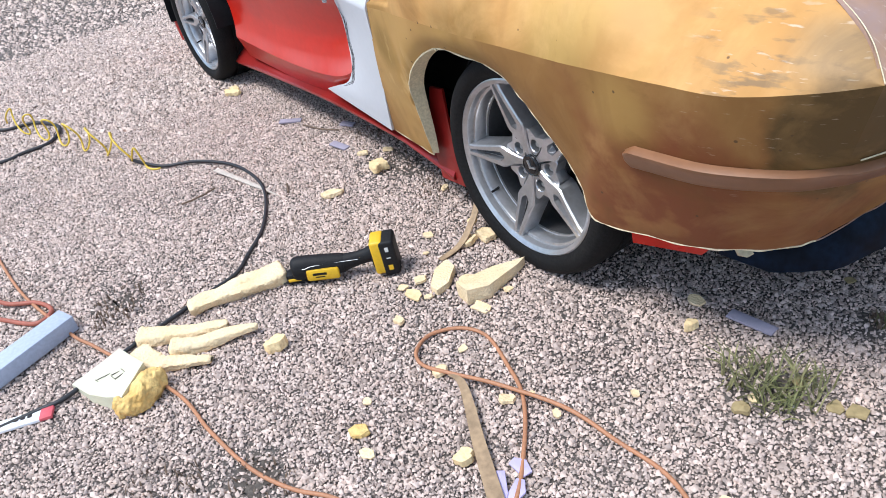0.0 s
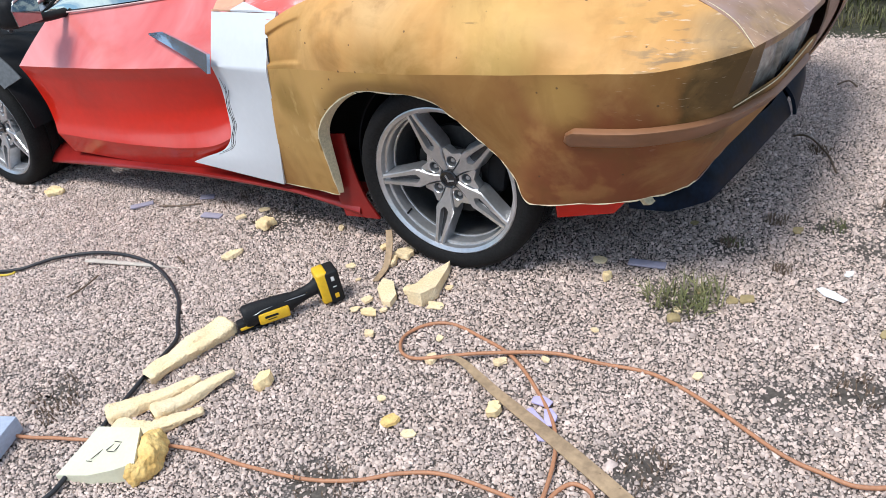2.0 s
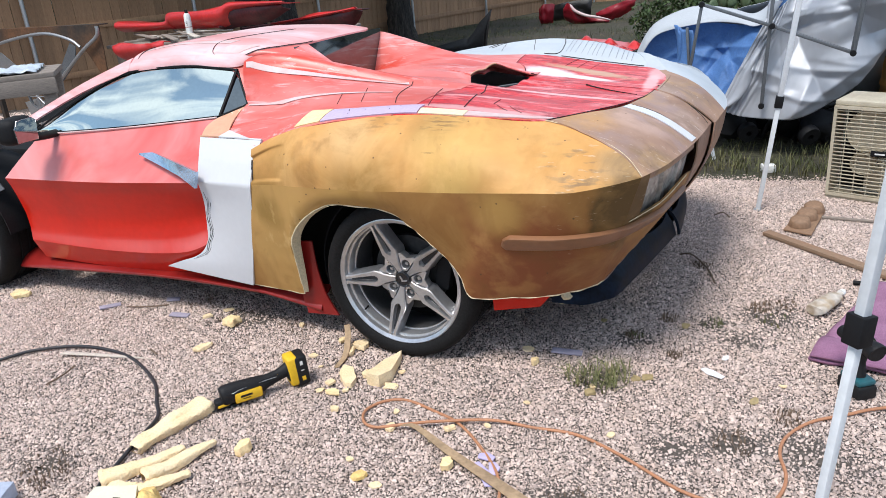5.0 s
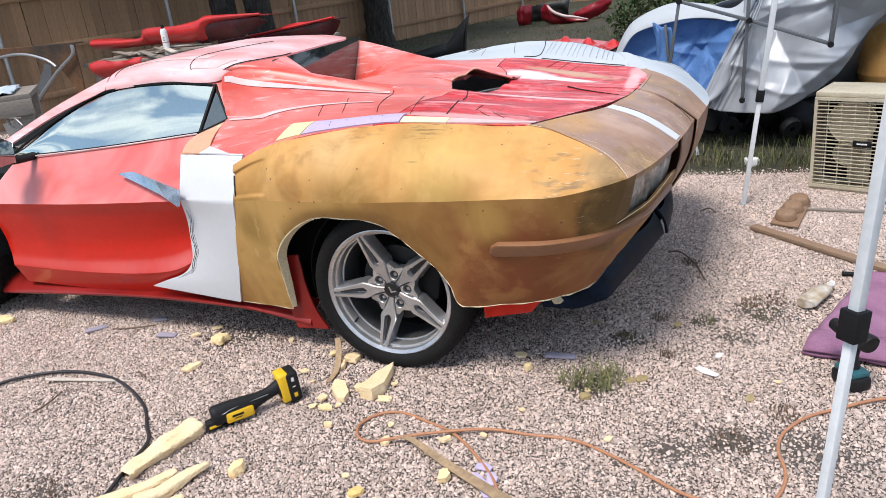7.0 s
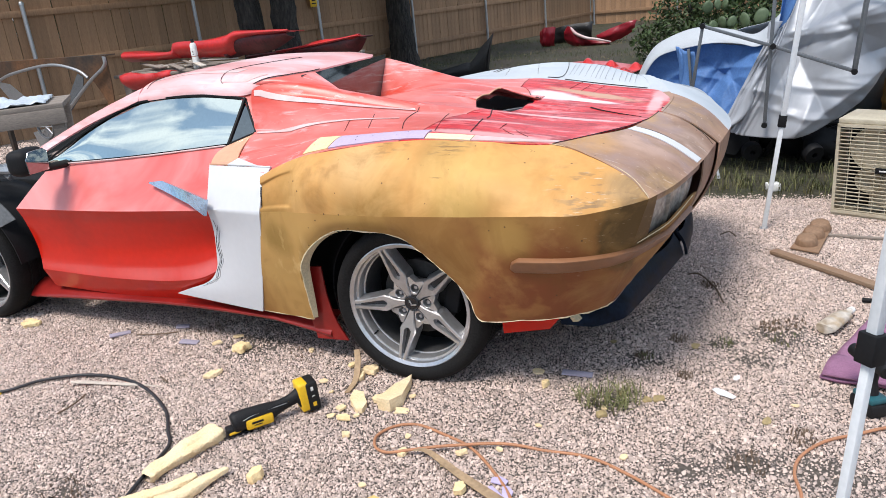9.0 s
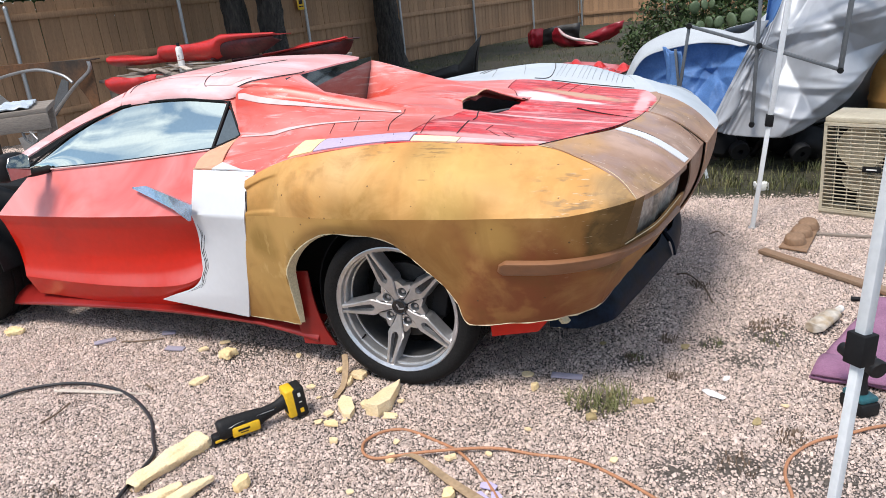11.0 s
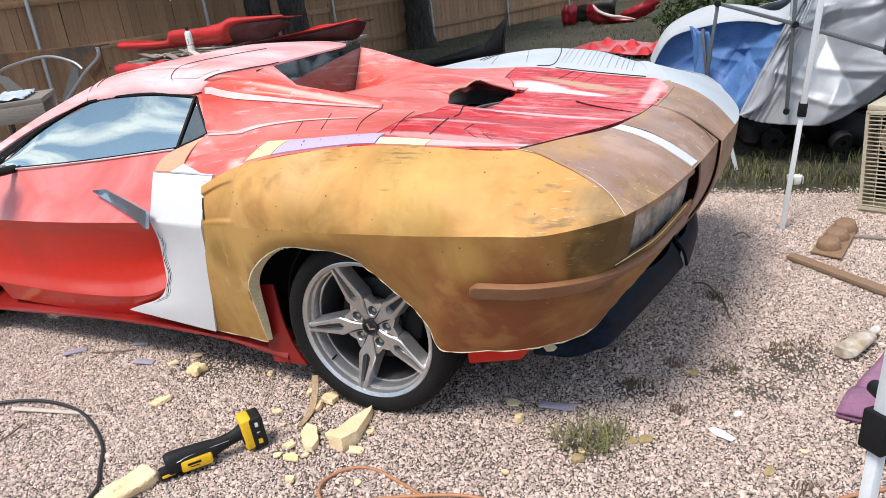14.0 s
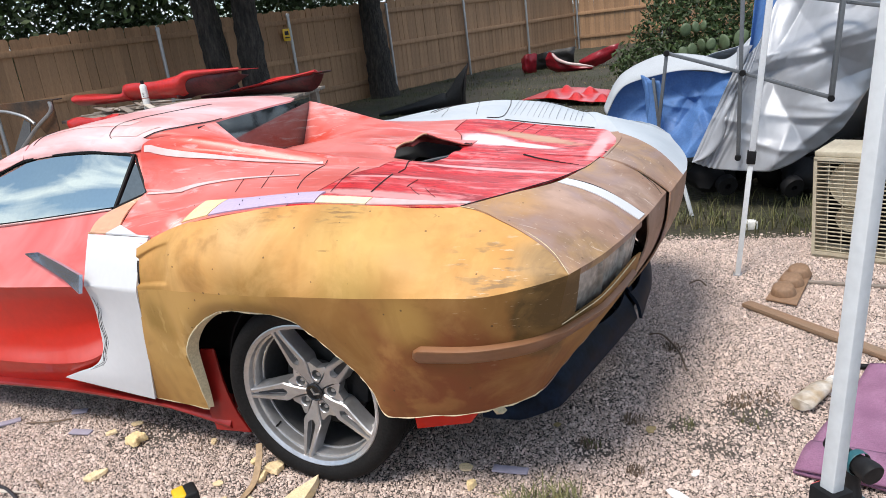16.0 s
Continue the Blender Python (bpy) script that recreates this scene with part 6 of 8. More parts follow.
def fence_run(origin, angle, length, post_at, label, picket_mesh, post_mesh):
    f = thing("wall_fence", label, "fence", pose(origin.x, origin.y, 0, 0, 0, angle), kind="structure")
    rng = random.Random(int(length * 10))
    x = 0.0
    while x < length:
        p = new("picket", picket_mesh)
        p.parent = f
        p.matrix_basis = pose(x, 0.03 + rng.uniform(-0.003, 0.003), rng.uniform(-0.02, 0.02), 0, rng.uniform(-0.3, 0.3), 0)
        x += 0.1445
    for z in (0.35, 1.02, 1.72):
        part("rail", box(length, 0.038, 0.088, pose(length / 2, -0.012, z), 0.003), M["fence_wood"], f)
    for k in post_at:
        p = new("post", post_mesh)
        p.parent = f
        p.matrix_basis = pose(k, -0.075, 0)
    return f


def build_fence():
    way = (FENCE_B - FENCE_A).normalized()
    step = 2.71
    start = FENCE_A - way * 10.8
    length = (FENCE_B - start).length
    ang = math.degrees(math.atan2(way.y, way.x))
    picket = mesh_from("picket", outline_plate([(-0.070, 0.0), (0.070, 0.0), (0.070, 1.90), (0.045, 1.93), (-0.045, 1.93), (-0.070, 1.90)], 0.016))
    picket.transform(Matrix.Rotation(radians(90), 4, "X"))
    picket.materials.append(M["fence_wood"])
    post = lathe([(0.0, 0.0), (0.030, 0.0), (0.030, 1.83), (0.036, 1.835), (0.036, 1.86), (0.02, 1.88), (0.0, 1.885)], 12)
    post = mesh_from("post", post, 40)
    post.materials.append(M["galvanised"])
    fence_run(start, ang, length, [0.45 + k * step for k in range(10)], "tall brown cedar board fence with steel posts", picket, post)
    fence_run(FENCE_B + Vector((0.05, 0, 0)), 6, 11.5, [2.4, 4.9, 7.3, 9.8], "brown cedar board fence across the back", picket, post)


build_fence()


# ---- trees and bushes ----
def tree(x, y, radius, lean, label, seed):
    t = thing("oak_tree", label, "tree", pose(x, y, 0), "oak trees by the fence")
    rng = random.Random(seed)
    axis = [(0, 0, -0.05), (lean[0] * 0.3, lean[1] * 0.3, 0.8), (lean[0] * 0.7, lean[1] * 0.7, 1.9), (lean[0], lean[1], 3.0), (lean[0] * 1.4, lean[1] * 1.3, 4.2)]
    trunk = tube(axis, lambda u: radius * (1.25 - 0.62 * u + 0.4 * max(0, 0.12 - u) * 4), 16, 10)
    for v in trunk.verts:
        a = noise.noise(v.co * 7 + Vector((seed, 0, 0))) * 0.10
        c = spline(axis, min(1, max(0, (v.co.z + 0.05) / 4.25)))
        v.co += (v.co - Vector((c.x, c.y, v.co.z))) * a * 2
    part("trunk", trunk, M["bark"], t, "dark rough bark", 80)
    clumps = []
    for k in range(6):
        a = k * 1.05 + rng.uniform(-0.3, 0.3)
        h = rng.uniform(2.7, 3.6)
        base = spline(axis, h / 4.25)
        tip = base + Vector((math.cos(a) * rng.uniform(1.1, 1.9), math.sin(a) * rng.uniform(1.1, 1.9), rng.uniform(0.7, 1.5)))
        mid = base.lerp(tip, 0.5) + Vector((0, 0, 0.25))
        part("limb", tube([base, mid, tip], lambda u: radius * 0.42 * (1.05 - 0.8 * u), 8, 5), M["bark"], t, "", 80)
        clumps += [(tip.x, tip.y, tip.z, 1.1), (mid.x, mid.y, mid.z + 0.6, 0.9)]
    # Crowns stand out of view, kept large and dense to shade the fence.
    leaf_cloud("crown", clumps, 900, 0.11, seed, "leaf", t)
    return t


tree(-6.12, 7.20, 0.19, (-0.22, 0.0), "dark oak trunk leaning beside the board fence", 4)
tree(-5.82, 7.45, 0.192, (0.0, 0.1), "dark oak trunk standing behind the scrap table", 9)
tree(-6.23, 12.15, 0.235, (-0.10, 0.0), "thick dark oak trunk before the bright fence", 14)


def bush(x, y, seed, clumps, count, label, leaf=0.045, group=""):
    b = thing("bush", label, "bush", pose(x, y, 0), group)
    rng = random.Random(seed)
    for k in range(5):
        a = rng.uniform(0, 6.283)
        part("stem", tube([(0, 0, 0), (0.2 * math.cos(a), 0.2 * math.sin(a), 0.4), (0.45 * math.cos(a), 0.45 * math.sin(a), 0.9)], 0.012, 5, 3), M["bark"], b)
    leaf_cloud("foliage", clumps, count, leaf, seed, "leaf", b)


bush(0.1, 11.0, 3, [(-0.9, 0, 0.35, 0.4), (-0.5, 0.2, 0.75, 0.5), (0.0, 0, 0.9, 0.55), (0.5, 0.1, 0.8, 0.5), (-0.2, -0.3, 0.4, 0.45), (0.45, -0.2, 0.4, 0.45), (0.9, 0, 0.5, 0.4), (0.2, 0.3, 1.4, 0.5),
                    (-0.4, 0.4, 1.3, 0.4), (0.8, 0.4, 1.2, 0.5)], 900, "leafy green bush by the back fence")
for k in range(10):
    t = -2.5 + 1.55 * k
    px = FENCE_A.x + (FENCE_B.x - FENCE_A.x) / 14.05 * (t - 4) - 2.3
    py = FENCE_A.y + (FENCE_B.y - FENCE_A.y) / 14.05 * (t - 4) + 0.8
    # Stacked well above the visible part, to block sky light from the fence.
    bush(px, py, 20 + k, [(random.Random(k * 7 + j).uniform(-0.9, 0.9), random.Random(k * 5 + j).uniform(-0.9, 0.9), 0.9 + 0.55 * j, 1.15) for j in range(10)], 700, "dark green tree foliage behind the fence", 0.085,
         "foliage behind the fence")


def cactus(x, y):
    c = thing("prickly_pear", "pale green prickly pear cactus beside the bush", "cactus", pose(x, y, 0))
    rng = random.Random(8)
    for k in range(22):
        dx, dz = rng.uniform(-0.5, 0.5), rng.uniform(0.08, 0.98)
        s = rng.uniform(0.075, 0.115)
        bm = lump(s * 0.80, 0.022, s, k + 1, 0.05, 2.0, 2)
        part("pad", bm, M["cactus"], c, "", 80, pose(dx * (1.1 - 0.4 * dz), rng.uniform(-0.14, 0.14), dz, rng.uniform(-12, 12), rng.uniform(-32, 32), rng.uniform(-50, 50)))


cactus(0.55, 9.0)

build_car()


# ---- the collapsed canopy ----
def folds(p, amount, freq, seed):
    q = p * freq + Vector((seed, seed * 0.7, 0))
    return amount * (abs(noise.noise(q)) * 1.6 - 0.4 + 0.5 * noise.noise(q * 2.3))


def fold_lines(seed, count, x, z, reach, size, aim=None):
    """Sharp fold lines strewn over a stretch of hanging fabric: (place, way, half length, half width, height)."""
    rng = random.Random(seed)
    out = []
    for _ in range(count):
        px, pz = rng.uniform(*x), rng.uniform(*z)
        a = rng.uniform(0, math.pi) if aim is None or rng.random() < 0.35 else math.atan2(aim[1] - pz, aim[0] - px) + rng.gauss(0, 0.25)
        w = rng.uniform(*size)
        out.append((px, pz, math.cos(a), math.sin(a), rng.uniform(*reach), w, rng.choice((-1, 1, 1)) * w * rng.uniform(0.28, 0.58)))
    return out


def folded(lines, px, pz):
    """The height of the folds at a place: each a ridge with straight flanks that dies away at its ends."""
    h = 0.0
    for x, z, c, s, reach, w, up in lines:
        dx, dz = px - x, pz - z
        across = abs(dz * c - dx * s)
        if across < w:
            along = (dx * c + dz * s) / reach
            if -2 < along < 2:
                q = 1 - across / w
                h += up * q * (0.35 + 0.65 * q) * math.exp(-along * along)
    return h


def build_canopy():
    c = thing("pop_up_canopy", "collapsed silver and blue canopy tangled round its frame", "canopy")

    silver_folds = fold_lines(5, 46, (1.15, 2.3), (0.35, 1.6), (0.10, 0.34), (0.025, 0.085), (1.26, 0.95)) + fold_lines(6, 10, (1.3, 2.3), (0.5, 1.5), (0.4, 0.7), (0.12, 0.28))
    blue_folds = fold_lines(9, 16, (0.55, 1.15), (0.40, 0.80), (0.08, 0.24), (0.025, 0.075), (1.15, 0.95)) + fold_lines(11, 6, (0.35, 1.1), (0.45, 0.9), (0.2, 0.4), (0.06, 0.14))

    def silver(u, v):
        top = spline([(1.20, 3.46, 1.02), (1.31, 3.52, 1.10), (1.42, 3.75, 1.36), (1.62, 3.7, 1.62), (1.90, 3.55, 1.66), (2.35, 3.6, 1.55), (2.75, 3.9, 1.3)], u) + Vector((0, 0.03, 0))
        low = spline([(0.90, 3.40, 0.36), (1.06, 3.40, 0.29), (1.30, 3.42, 0.30), (1.55, 3.45, 0.36), (1.82, 3.6, 0.52), (2.05, 3.8, 0.85), (2.5, 4.1, 1.1)], u)
        p = top.lerp(low, v)
        p.y -= 0.13 * math.sin(math.pi * v) * min(1, u * 3) + 0.02 * math.sin(math.pi * u)
        p.y += folded(silver_folds, p.x, p.z) + 0.05 * noise.noise(Vector((p.x * 1.6, p.z * 1.6, 3.0)))
        hang = math.exp(-((u - 0.10) / 0.07) ** 2)
        p.y += 0.03 * hang * (abs(((u * 24 + 1.5 * v + 0.6 * noise.noise(Vector((u * 8, v * 4, 1)))) % 1.0) - 0.5) * 2 - 0.5)
        p.z += 0.02 * math.sin(11 * u) * v
        return p
    part("silver_cover", sheet(silver, 150, 110, 0.003), M["silver_tarp"], c, "crinkled silver canopy fabric", 180)

    def crease(p, freq, seed):
        q = Vector((p.x * 1.2 - p.z * 0.8, p.z * 1.1 + p.x * 0.5, seed)) * freq
        return 1 - 2.4 * abs(noise.noise(q)) + 0.35 * noise.noise(q * 2.7)

    def blue(u, v):
        top = spline([(0.24, 3.9, 0.66), (0.38, 3.9, 0.86), (0.72, 3.85, 0.94), (1.00, 3.8, 0.92), (1.22, 3.6, 0.93)], u)
        low = spline([(0.20, 3.8, 0.45), (0.45, 3.7, 0.40), (0.68, 3.6, 0.44), (0.86, 3.5, 0.38), (1.06, 3.5, 0.38)], u)
        p = top.lerp(low, v)
        p.y += 0.16 * math.sin(math.pi * v) * math.sin(math.pi * u)
        p.y += folds(Vector((p.x, p.z, 0)), 0.012, 2.2, 4.0)
        loose = max(0.0, min(1.0, (v - 0.15) * 2.0)) * (0.35 + 0.65 * max(0.0, min(1.0, (u - 0.35) * 2.0)))
        p.y -= 0.05 * loose * crease(p, 3.0, 1.7) + folded(blue_folds, p.x, p.z)
        return p
    part("blue_lining", sheet(blue, 120, 90, 0.003), M["blue_tarp"], c, "blue canopy lining in loose folds", 180)

    def bunch(u, v):
        a = 2.6 * math.pi * u
        r = 0.055 * (1 - 0.5 * v) + 0.018 * math.sin(3 * a + 4 * v)
        return Vector((0.60 + 0.03 * v + r * math.cos(a), 3.66 + r * math.sin(a), 0.90 - 0.42 * v - 0.05 * math.cos(a) * (1 - v)))
    part("blue_flap", sheet(bunch, 40, 14, 0.003), M["blue_tarp"], c, "bunched blue lining", 180)

    def hem(u, v):
        a = spline([(0.20, 3.95, 0.70), (0.34, 4.0, 0.93), (0.60, 4.0, 1.05), (0.90, 3.95, 1.02), (1.10, 3.9, 1.0), (1.26, 3.8, 1.12)], u)
        b = spline([(0.25, 3.80, 0.66), (0.40, 3.80, 0.865), (0.70, 3.77, 0.945), (0.98, 3.72, 0.93), (1.12, 3.64, 0.93), (1.24, 3.55, 0.98)], u)
        p = a.lerp(b, v)
        p.y -= 0.03 * math.sin(math.pi * v) + 0.03 * crease(p, 4.0, 4.0) * math.sin(math.pi * v)
        p.z += 0.010 * math.sin(14 * u)
        return p
    part("white_hem", sheet(hem, 50, 16, 0.004), M["white_cloth"], c, "white canopy edge folded over the lining", 180)

    def roll(u, v):                                # the rolled edge between lining and cover
        p = spline([(1.24, 3.50, 1.10), (1.20, 3.46, 0.96), (1.135, 3.42, 0.74), (1.06, 3.40, 0.53), (0.94, 3.38, 0.37)], u)
        a = 2 * math.pi * v
        r = 0.030 + 0.012 * math.sin(7 * u + 2) + 0.006 * math.sin(2 * a + 19 * u)
        return p + Vector((r * math.cos(a), 0.7 * r * math.sin(a), 0.02 * math.sin(13 * u)))
    part("rolled_edge", sheet(roll, 50, 14), M["silver_tarp"], c, "rolled silver fabric edge", 180)
    # Back sheet added to block light and darken the ground under the canopy.
    back = sheet(lambda u, v: Vector((0.25 + 2.5 * u, 4.02 + 1.1 * v + 0.05 * math.sin(9 * u), (0.82 + 0.5 * u) * (1 - v) + 0.05 + folds(Vector((u * 2, v, 0)), 0.05, 2.0, 3.0))), 40, 20, 0.003)
    part("silver_cover", back, M["silver_tarp"], c, "", 180)
    flap = sheet(lambda u, v: Vector((1.24 + 0.42 * u * v + 0.07 * v, 3.85 + 0.05 * math.sin(9 * u), 0.95 + 0.72 * v - 0.05 * u)), 24, 20, 0.003)
    part("blue_flap", flap, M["blue_tarp"], c, "blue lining rising behind the frame", 180)
    tongue = sheet(lambda u, v: Vector((0.60 + 0.10 * v + 0.02 * math.sin(5 * u), 3.46 + 0.04 * math.cos(3 * v), 0.93 - 0.42 * u)), 16, 8, 0.004)
    part("blue_flap", tongue, M["blue_tarp"], c, "", 180)

    def bar(a, b, r=0.016, mat="frame_grey"):
        a, b = Vector(a), Vector(b)
        d = b - a
        bm = box(2 * r, 1.3 * r, d.length, None, 0.003)
        rot = d.to_track_quat("Z", "Y").to_matrix().to_4x4()
        bm.transform(Matrix.Translation((a + b) / 2) @ rot)
        part("frame_bar", bm, M[mat], c)

    def joint(p):
        part("joint", lathe([(0, -0.022), (0.018, -0.022), (0.02, -0.018), (0.02, 0.018), (0.018, 0.022), (0, 0.022)], 12, "y"), M["black_plastic"], c, "", 40, Matrix.Translation(p))
    bar((0.76, 3.38, 1.11), (1.23, 3.34, 0.95))
    bar((1.23, 3.34, 0.95), (1.73, 3.2, 0.78))
    bar((1.24, 3.36, 1.75), (1.20, 3.36, 0.40), 0.019)
    bar((1.80, 3.2, 1.66), (1.73, 3.18, 0.78), 0.019)
    bar((0.76, 3.38, 1.11), (0.69, 3.38, 0.62))
    bar((1.35, 3.42, 1.42), (2.1, 3.25, 1.25))
    bar((0.66, 3.42, 0.95), (0.70, 3.42, 0.5), 0.014)
    bar((0.80, 3.36, 0.42), (0.908, 3.29, 0.01), 0.013, "pole_white")
    for p in ((0.76, 3.37, 1.11), (1.23, 3.32, 0.95), (1.73, 3.17, 0.78), (1.20, 3.34, 0.40)):
        joint(p)


def canopy_leg(label, base, top, clamp_z, w, clamp_w):
    base, top = Vector(base), Vector(top)
    d = top - base
    leg = thing("canopy_leg", label, "canopy leg", Matrix.Translation(base), "canopy legs")
    rot = d.to_track_quat("Z", "Y").to_matrix().to_4x4()

    def along(a, b, width, mat, name, label=""):
        bm = box(width, width, (b - a), None, 0.003)
        bm.transform(rot @ Matrix.Translation((0, 0, (a + b) / 2)))
        return part(name, bm, M[mat], leg, label)
    along(0.0, d.length * clamp_z / d.z, w * 0.86, "pole_white", "lower_tube")
    along(d.length * clamp_z / d.z, d.length, w, "pole_white", "upper_tube")
    clamp = along(d.length * clamp_z / d.z - 0.8 * clamp_w, d.length * clamp_z / d.z + 0.8 * clamp_w, clamp_w, "black_plastic", "clamp", "black plastic height clamp")
    lever = box(0.02, 0.025, 0.05, None, 0.005)
    lever.transform(rot @ Matrix.Translation((clamp_w * 0.62, -0.01, d.length * clamp_z / d.z + 0.0)))
    part("lever", lever, M["red_scrap" if w < 0.035 else "black_plastic"], clamp)
    foot = box(w * 1.5, w * 1.5, 0.008, Matrix.Translation((0, 0, 0.004)), 0.002)
    part("foot_plate", foot, M["galvanised"], leg)


def build_air_conditioner():
    a = thing("air_conditioner", "beige window air conditioner with a slatted grille, standing on the gravel", "air conditioner", pose(1.63, 2.53, 0.0, 0, 0, -20))
    W, D, H = 0.66, 0.32, 0.60
    part("case_top", box(W, D, 0.03, pose(W / 2, D / 2, H - 0.015), 0.006), M["ac_beige"], a, "rust-stained beige top")
    part("case_side", box(0.012, D - 0.01, H - 0.03, pose(0.006, D / 2 + 0.005, (H - 0.03) / 2)), M["ac_beige"], a)
    part("case_side", box(0.012, D - 0.01, H - 0.03, pose(W - 0.006, D / 2 + 0.005, (H - 0.03) / 2)), M["ac_beige"], a)
    part("case_base", box(W, D, 0.02, pose(W / 2, D / 2, 0.010)), M["ac_beige"], a)
    part("coil", box(W - 0.04, 0.02, H - 0.06, pose(W / 2, 0.17, H / 2)), M["black_plastic"], a, "dark coil behind the grille")
    part("fan_shroud", lathe([(0.0, -0.02), (0.09, -0.018), (0.122, 0.0), (0.13, 0.05)], 28, "y"), M["ac_beige"], a, "round beige fan housing", 40, pose(0.21, 0.045, 0.43))
    part("fan_motor", lathe([(0.0, -0.02), (0.05, -0.018), (0.07, 0.0), (0.072, 0.05)], 24, "y"), M["ac_beige"], a, "beige fan motor", 40, pose(0.19, 0.045, 0.24))
    part("fan_bracket", box(0.12, 0.02, 0.50, pose(0.24, 0.10, 0.30), 0.004), M["ac_beige"], a)
    part("grille_frame", box(W, 0.02, 0.018, pose(W / 2, 0.0, H - 0.04)), M["ac_beige"], a)
    part("grille_frame", box(W, 0.02, 0.018, pose(W / 2, 0.0, 0.03)), M["ac_beige"], a)
    for x in (0.009, W - 0.009):
        part("grille_frame", box(0.018, 0.02, H - 0.08, pose(x, 0.0, H / 2)), M["ac_beige"], a)
    slat = mesh_from("slat", box(W - 0.034, 0.006, 0.0048, None))
    slat.materials.append(M["ac_beige"])
    z = 0.045
    while z < H - 0.055:
        s = new("slat", slat)
        s.parent = a
        s.matrix_basis = pose(W / 2, -0.002, z, 18, 0, 0)
        z += 0.0225
    bar = mesh_from("grille_bar", box(0.005, 0.008, H - 0.08))
    bar.materials.append(M["ac_beige"])
    for k in range(8):
        s = new("grille_bar", bar)
        s.parent = a
        s.matrix_basis = pose(0.075 + k * 0.073, 0.004, H / 2)
    badge = part("badge", box(0.10, 0.006, 0.035, pose(0.275, -0.012, 0.305), 0.002), M["black_plastic"], a, "dark badge with pale lettering bar")
    part("badge_bar", box(0.055, 0.002, 0.008, pose(0.275, -0.0165, 0.305)), M["print_white"], badge)


build_canopy()
canopy_leg("grey canopy leg with a black clamp, foot on the gravel", (1.262, 2.20, 0), (1.50, 2.22, 2.3), 0.65, 0.030, 0.042)
canopy_leg("pale canopy leg with a black clamp close to the towel", (1.515, -0.78, 0), (1.515 + 0.074 * 2.3, -0.78 + 0.082 * 2.3, 2.3), 0.715, 0.026, 0.046)
build_air_conditioner()


# ---- clutter at the back ----
def build_scrap_table():
    t = thing("scrap_table", "weathered board table on legs carrying scrap", "table", pose(-4.19, 4.33, 0, 0, 0, 12))
    for k in range(6):
        part("board", box(2.6, 0.14, 0.03, pose(0.0, -0.40 + 0.15 * k, 0.94 + 0.004 * (k % 2), 0, 0, 0.6 * (k % 3 - 1)), 0.003), M["grey_wood"], t)
    for x in (-1.2, 1.2):
        for y in (-0.35, 0.33):
            part("leg", box(0.09, 0.09, 0.92, pose(x, y, 0.46), 0.004), M["grey_wood"], t)
        part("cross_beam", box(0.05, 0.8, 0.09, pose(x * 0.96, 0, 0.87)), M["grey_wood"], t)


build_scrap_table()
def bumper_skin(label, stations, depth, y, mat, seed):
    """A removed bumper skin: a tall curved face with a return along its top; stations of (x, top, foot)."""
    def f(u, v):
        p = spline([(x, a, b) for x, a, b in stations], u)
        x, top, foot = p
        lean = 0.05 * noise.noise(Vector((u * 4, seed, 0)))
        if v < 0.3:
            t = v / 0.3
            return Vector((x, y + depth * (1 - t), top - 0.02 * (1 - t) + 0.02 * math.sin(9 * u + seed)))
        t = (v - 0.3) / 0.7
        return Vector((x + 0.03 * t, y - 0.03 * math.sin(math.pi * t) + lean + 0.10 * t * t, top + (foot - top) * t))
    return single("bumper_skin", sheet(f, 50, 16, 0.006), M[mat], label, "car panel", None, "removed red body panels", smooth=50)


bumper_skin("long red bumper skin lying on the scrap table", [(-5.65, 1.15, 1.05), (-5.33, 1.14, 1.05), (-4.92, 1.14, 1.06), (-4.84, 1.23, 1.06), (-4.41, 1.23, 1.05), (-4.12, 1.25, 1.07), (-4.0, 1.29, 1.20), (-3.66, 1.29, 1.24), (-3.31, 1.28, 1.255)], 0.30, 4.05, "red_scrap", 2)
bumper_skin("dark inner face of a red bumper skin on the table", [(-4.2, 1.07, 1.02), (-4.02, 1.235, 1.05), (-3.66, 1.26, 1.08), (-3.36, 1.25, 1.20)], 0.10, 4.10, "maroon_inside", 5)
bumper_skin("dark red bumper skin lying on its back", [(-4.2, 1.01, 0.975), (-3.55, 1.06, 0.975), (-3.1, 1.11, 0.965), (-2.86, 1.14, 0.97), (-2.72, 1.155, 1.12)], 0.30, 4.45, "maroon_inside", 3)
bumper_skin("thin red rim of a bumper skin on its back", [(-3.75, 1.05, 1.03), (-3.3, 1.095, 1.075), (-2.9, 1.14, 1.12), (-2.70, 1.165, 1.14)], 0.06, 4.40, "red_scrap", 4)
bumper_skin("small red panel hanging at the table edge", [(-5.22, 0.96, 0.80), (-5.0, 0.965, 0.79), (-4.75, 0.965, 0.83), (-4.5, 0.97, 0.90)], 0.10, 3.57, "red_scrap", 6)


def far_shell(label, top, foot, y, bulge, mat, seed):
    """A torn-off shell on the far grass: a bowed skin between its upper and lower edge, with a lip along the top; edges as (x, z)."""
    def f(u, v):
        a, b = spline([(x, 0, z) for x, z in top], u), spline([(x, 0, max(0.0, z)) for x, z in foot], u)
        lip = max(0.0, 0.12 - v) / 0.12
        p = a.lerp(b, max(0.0, (v - 0.12) / 0.88))
        out = bulge * math.sin(math.pi * min(1.0, 0.12 + 0.88 * v)) + 0.05 * noise.noise(Vector((u * 4, v * 3, seed)))
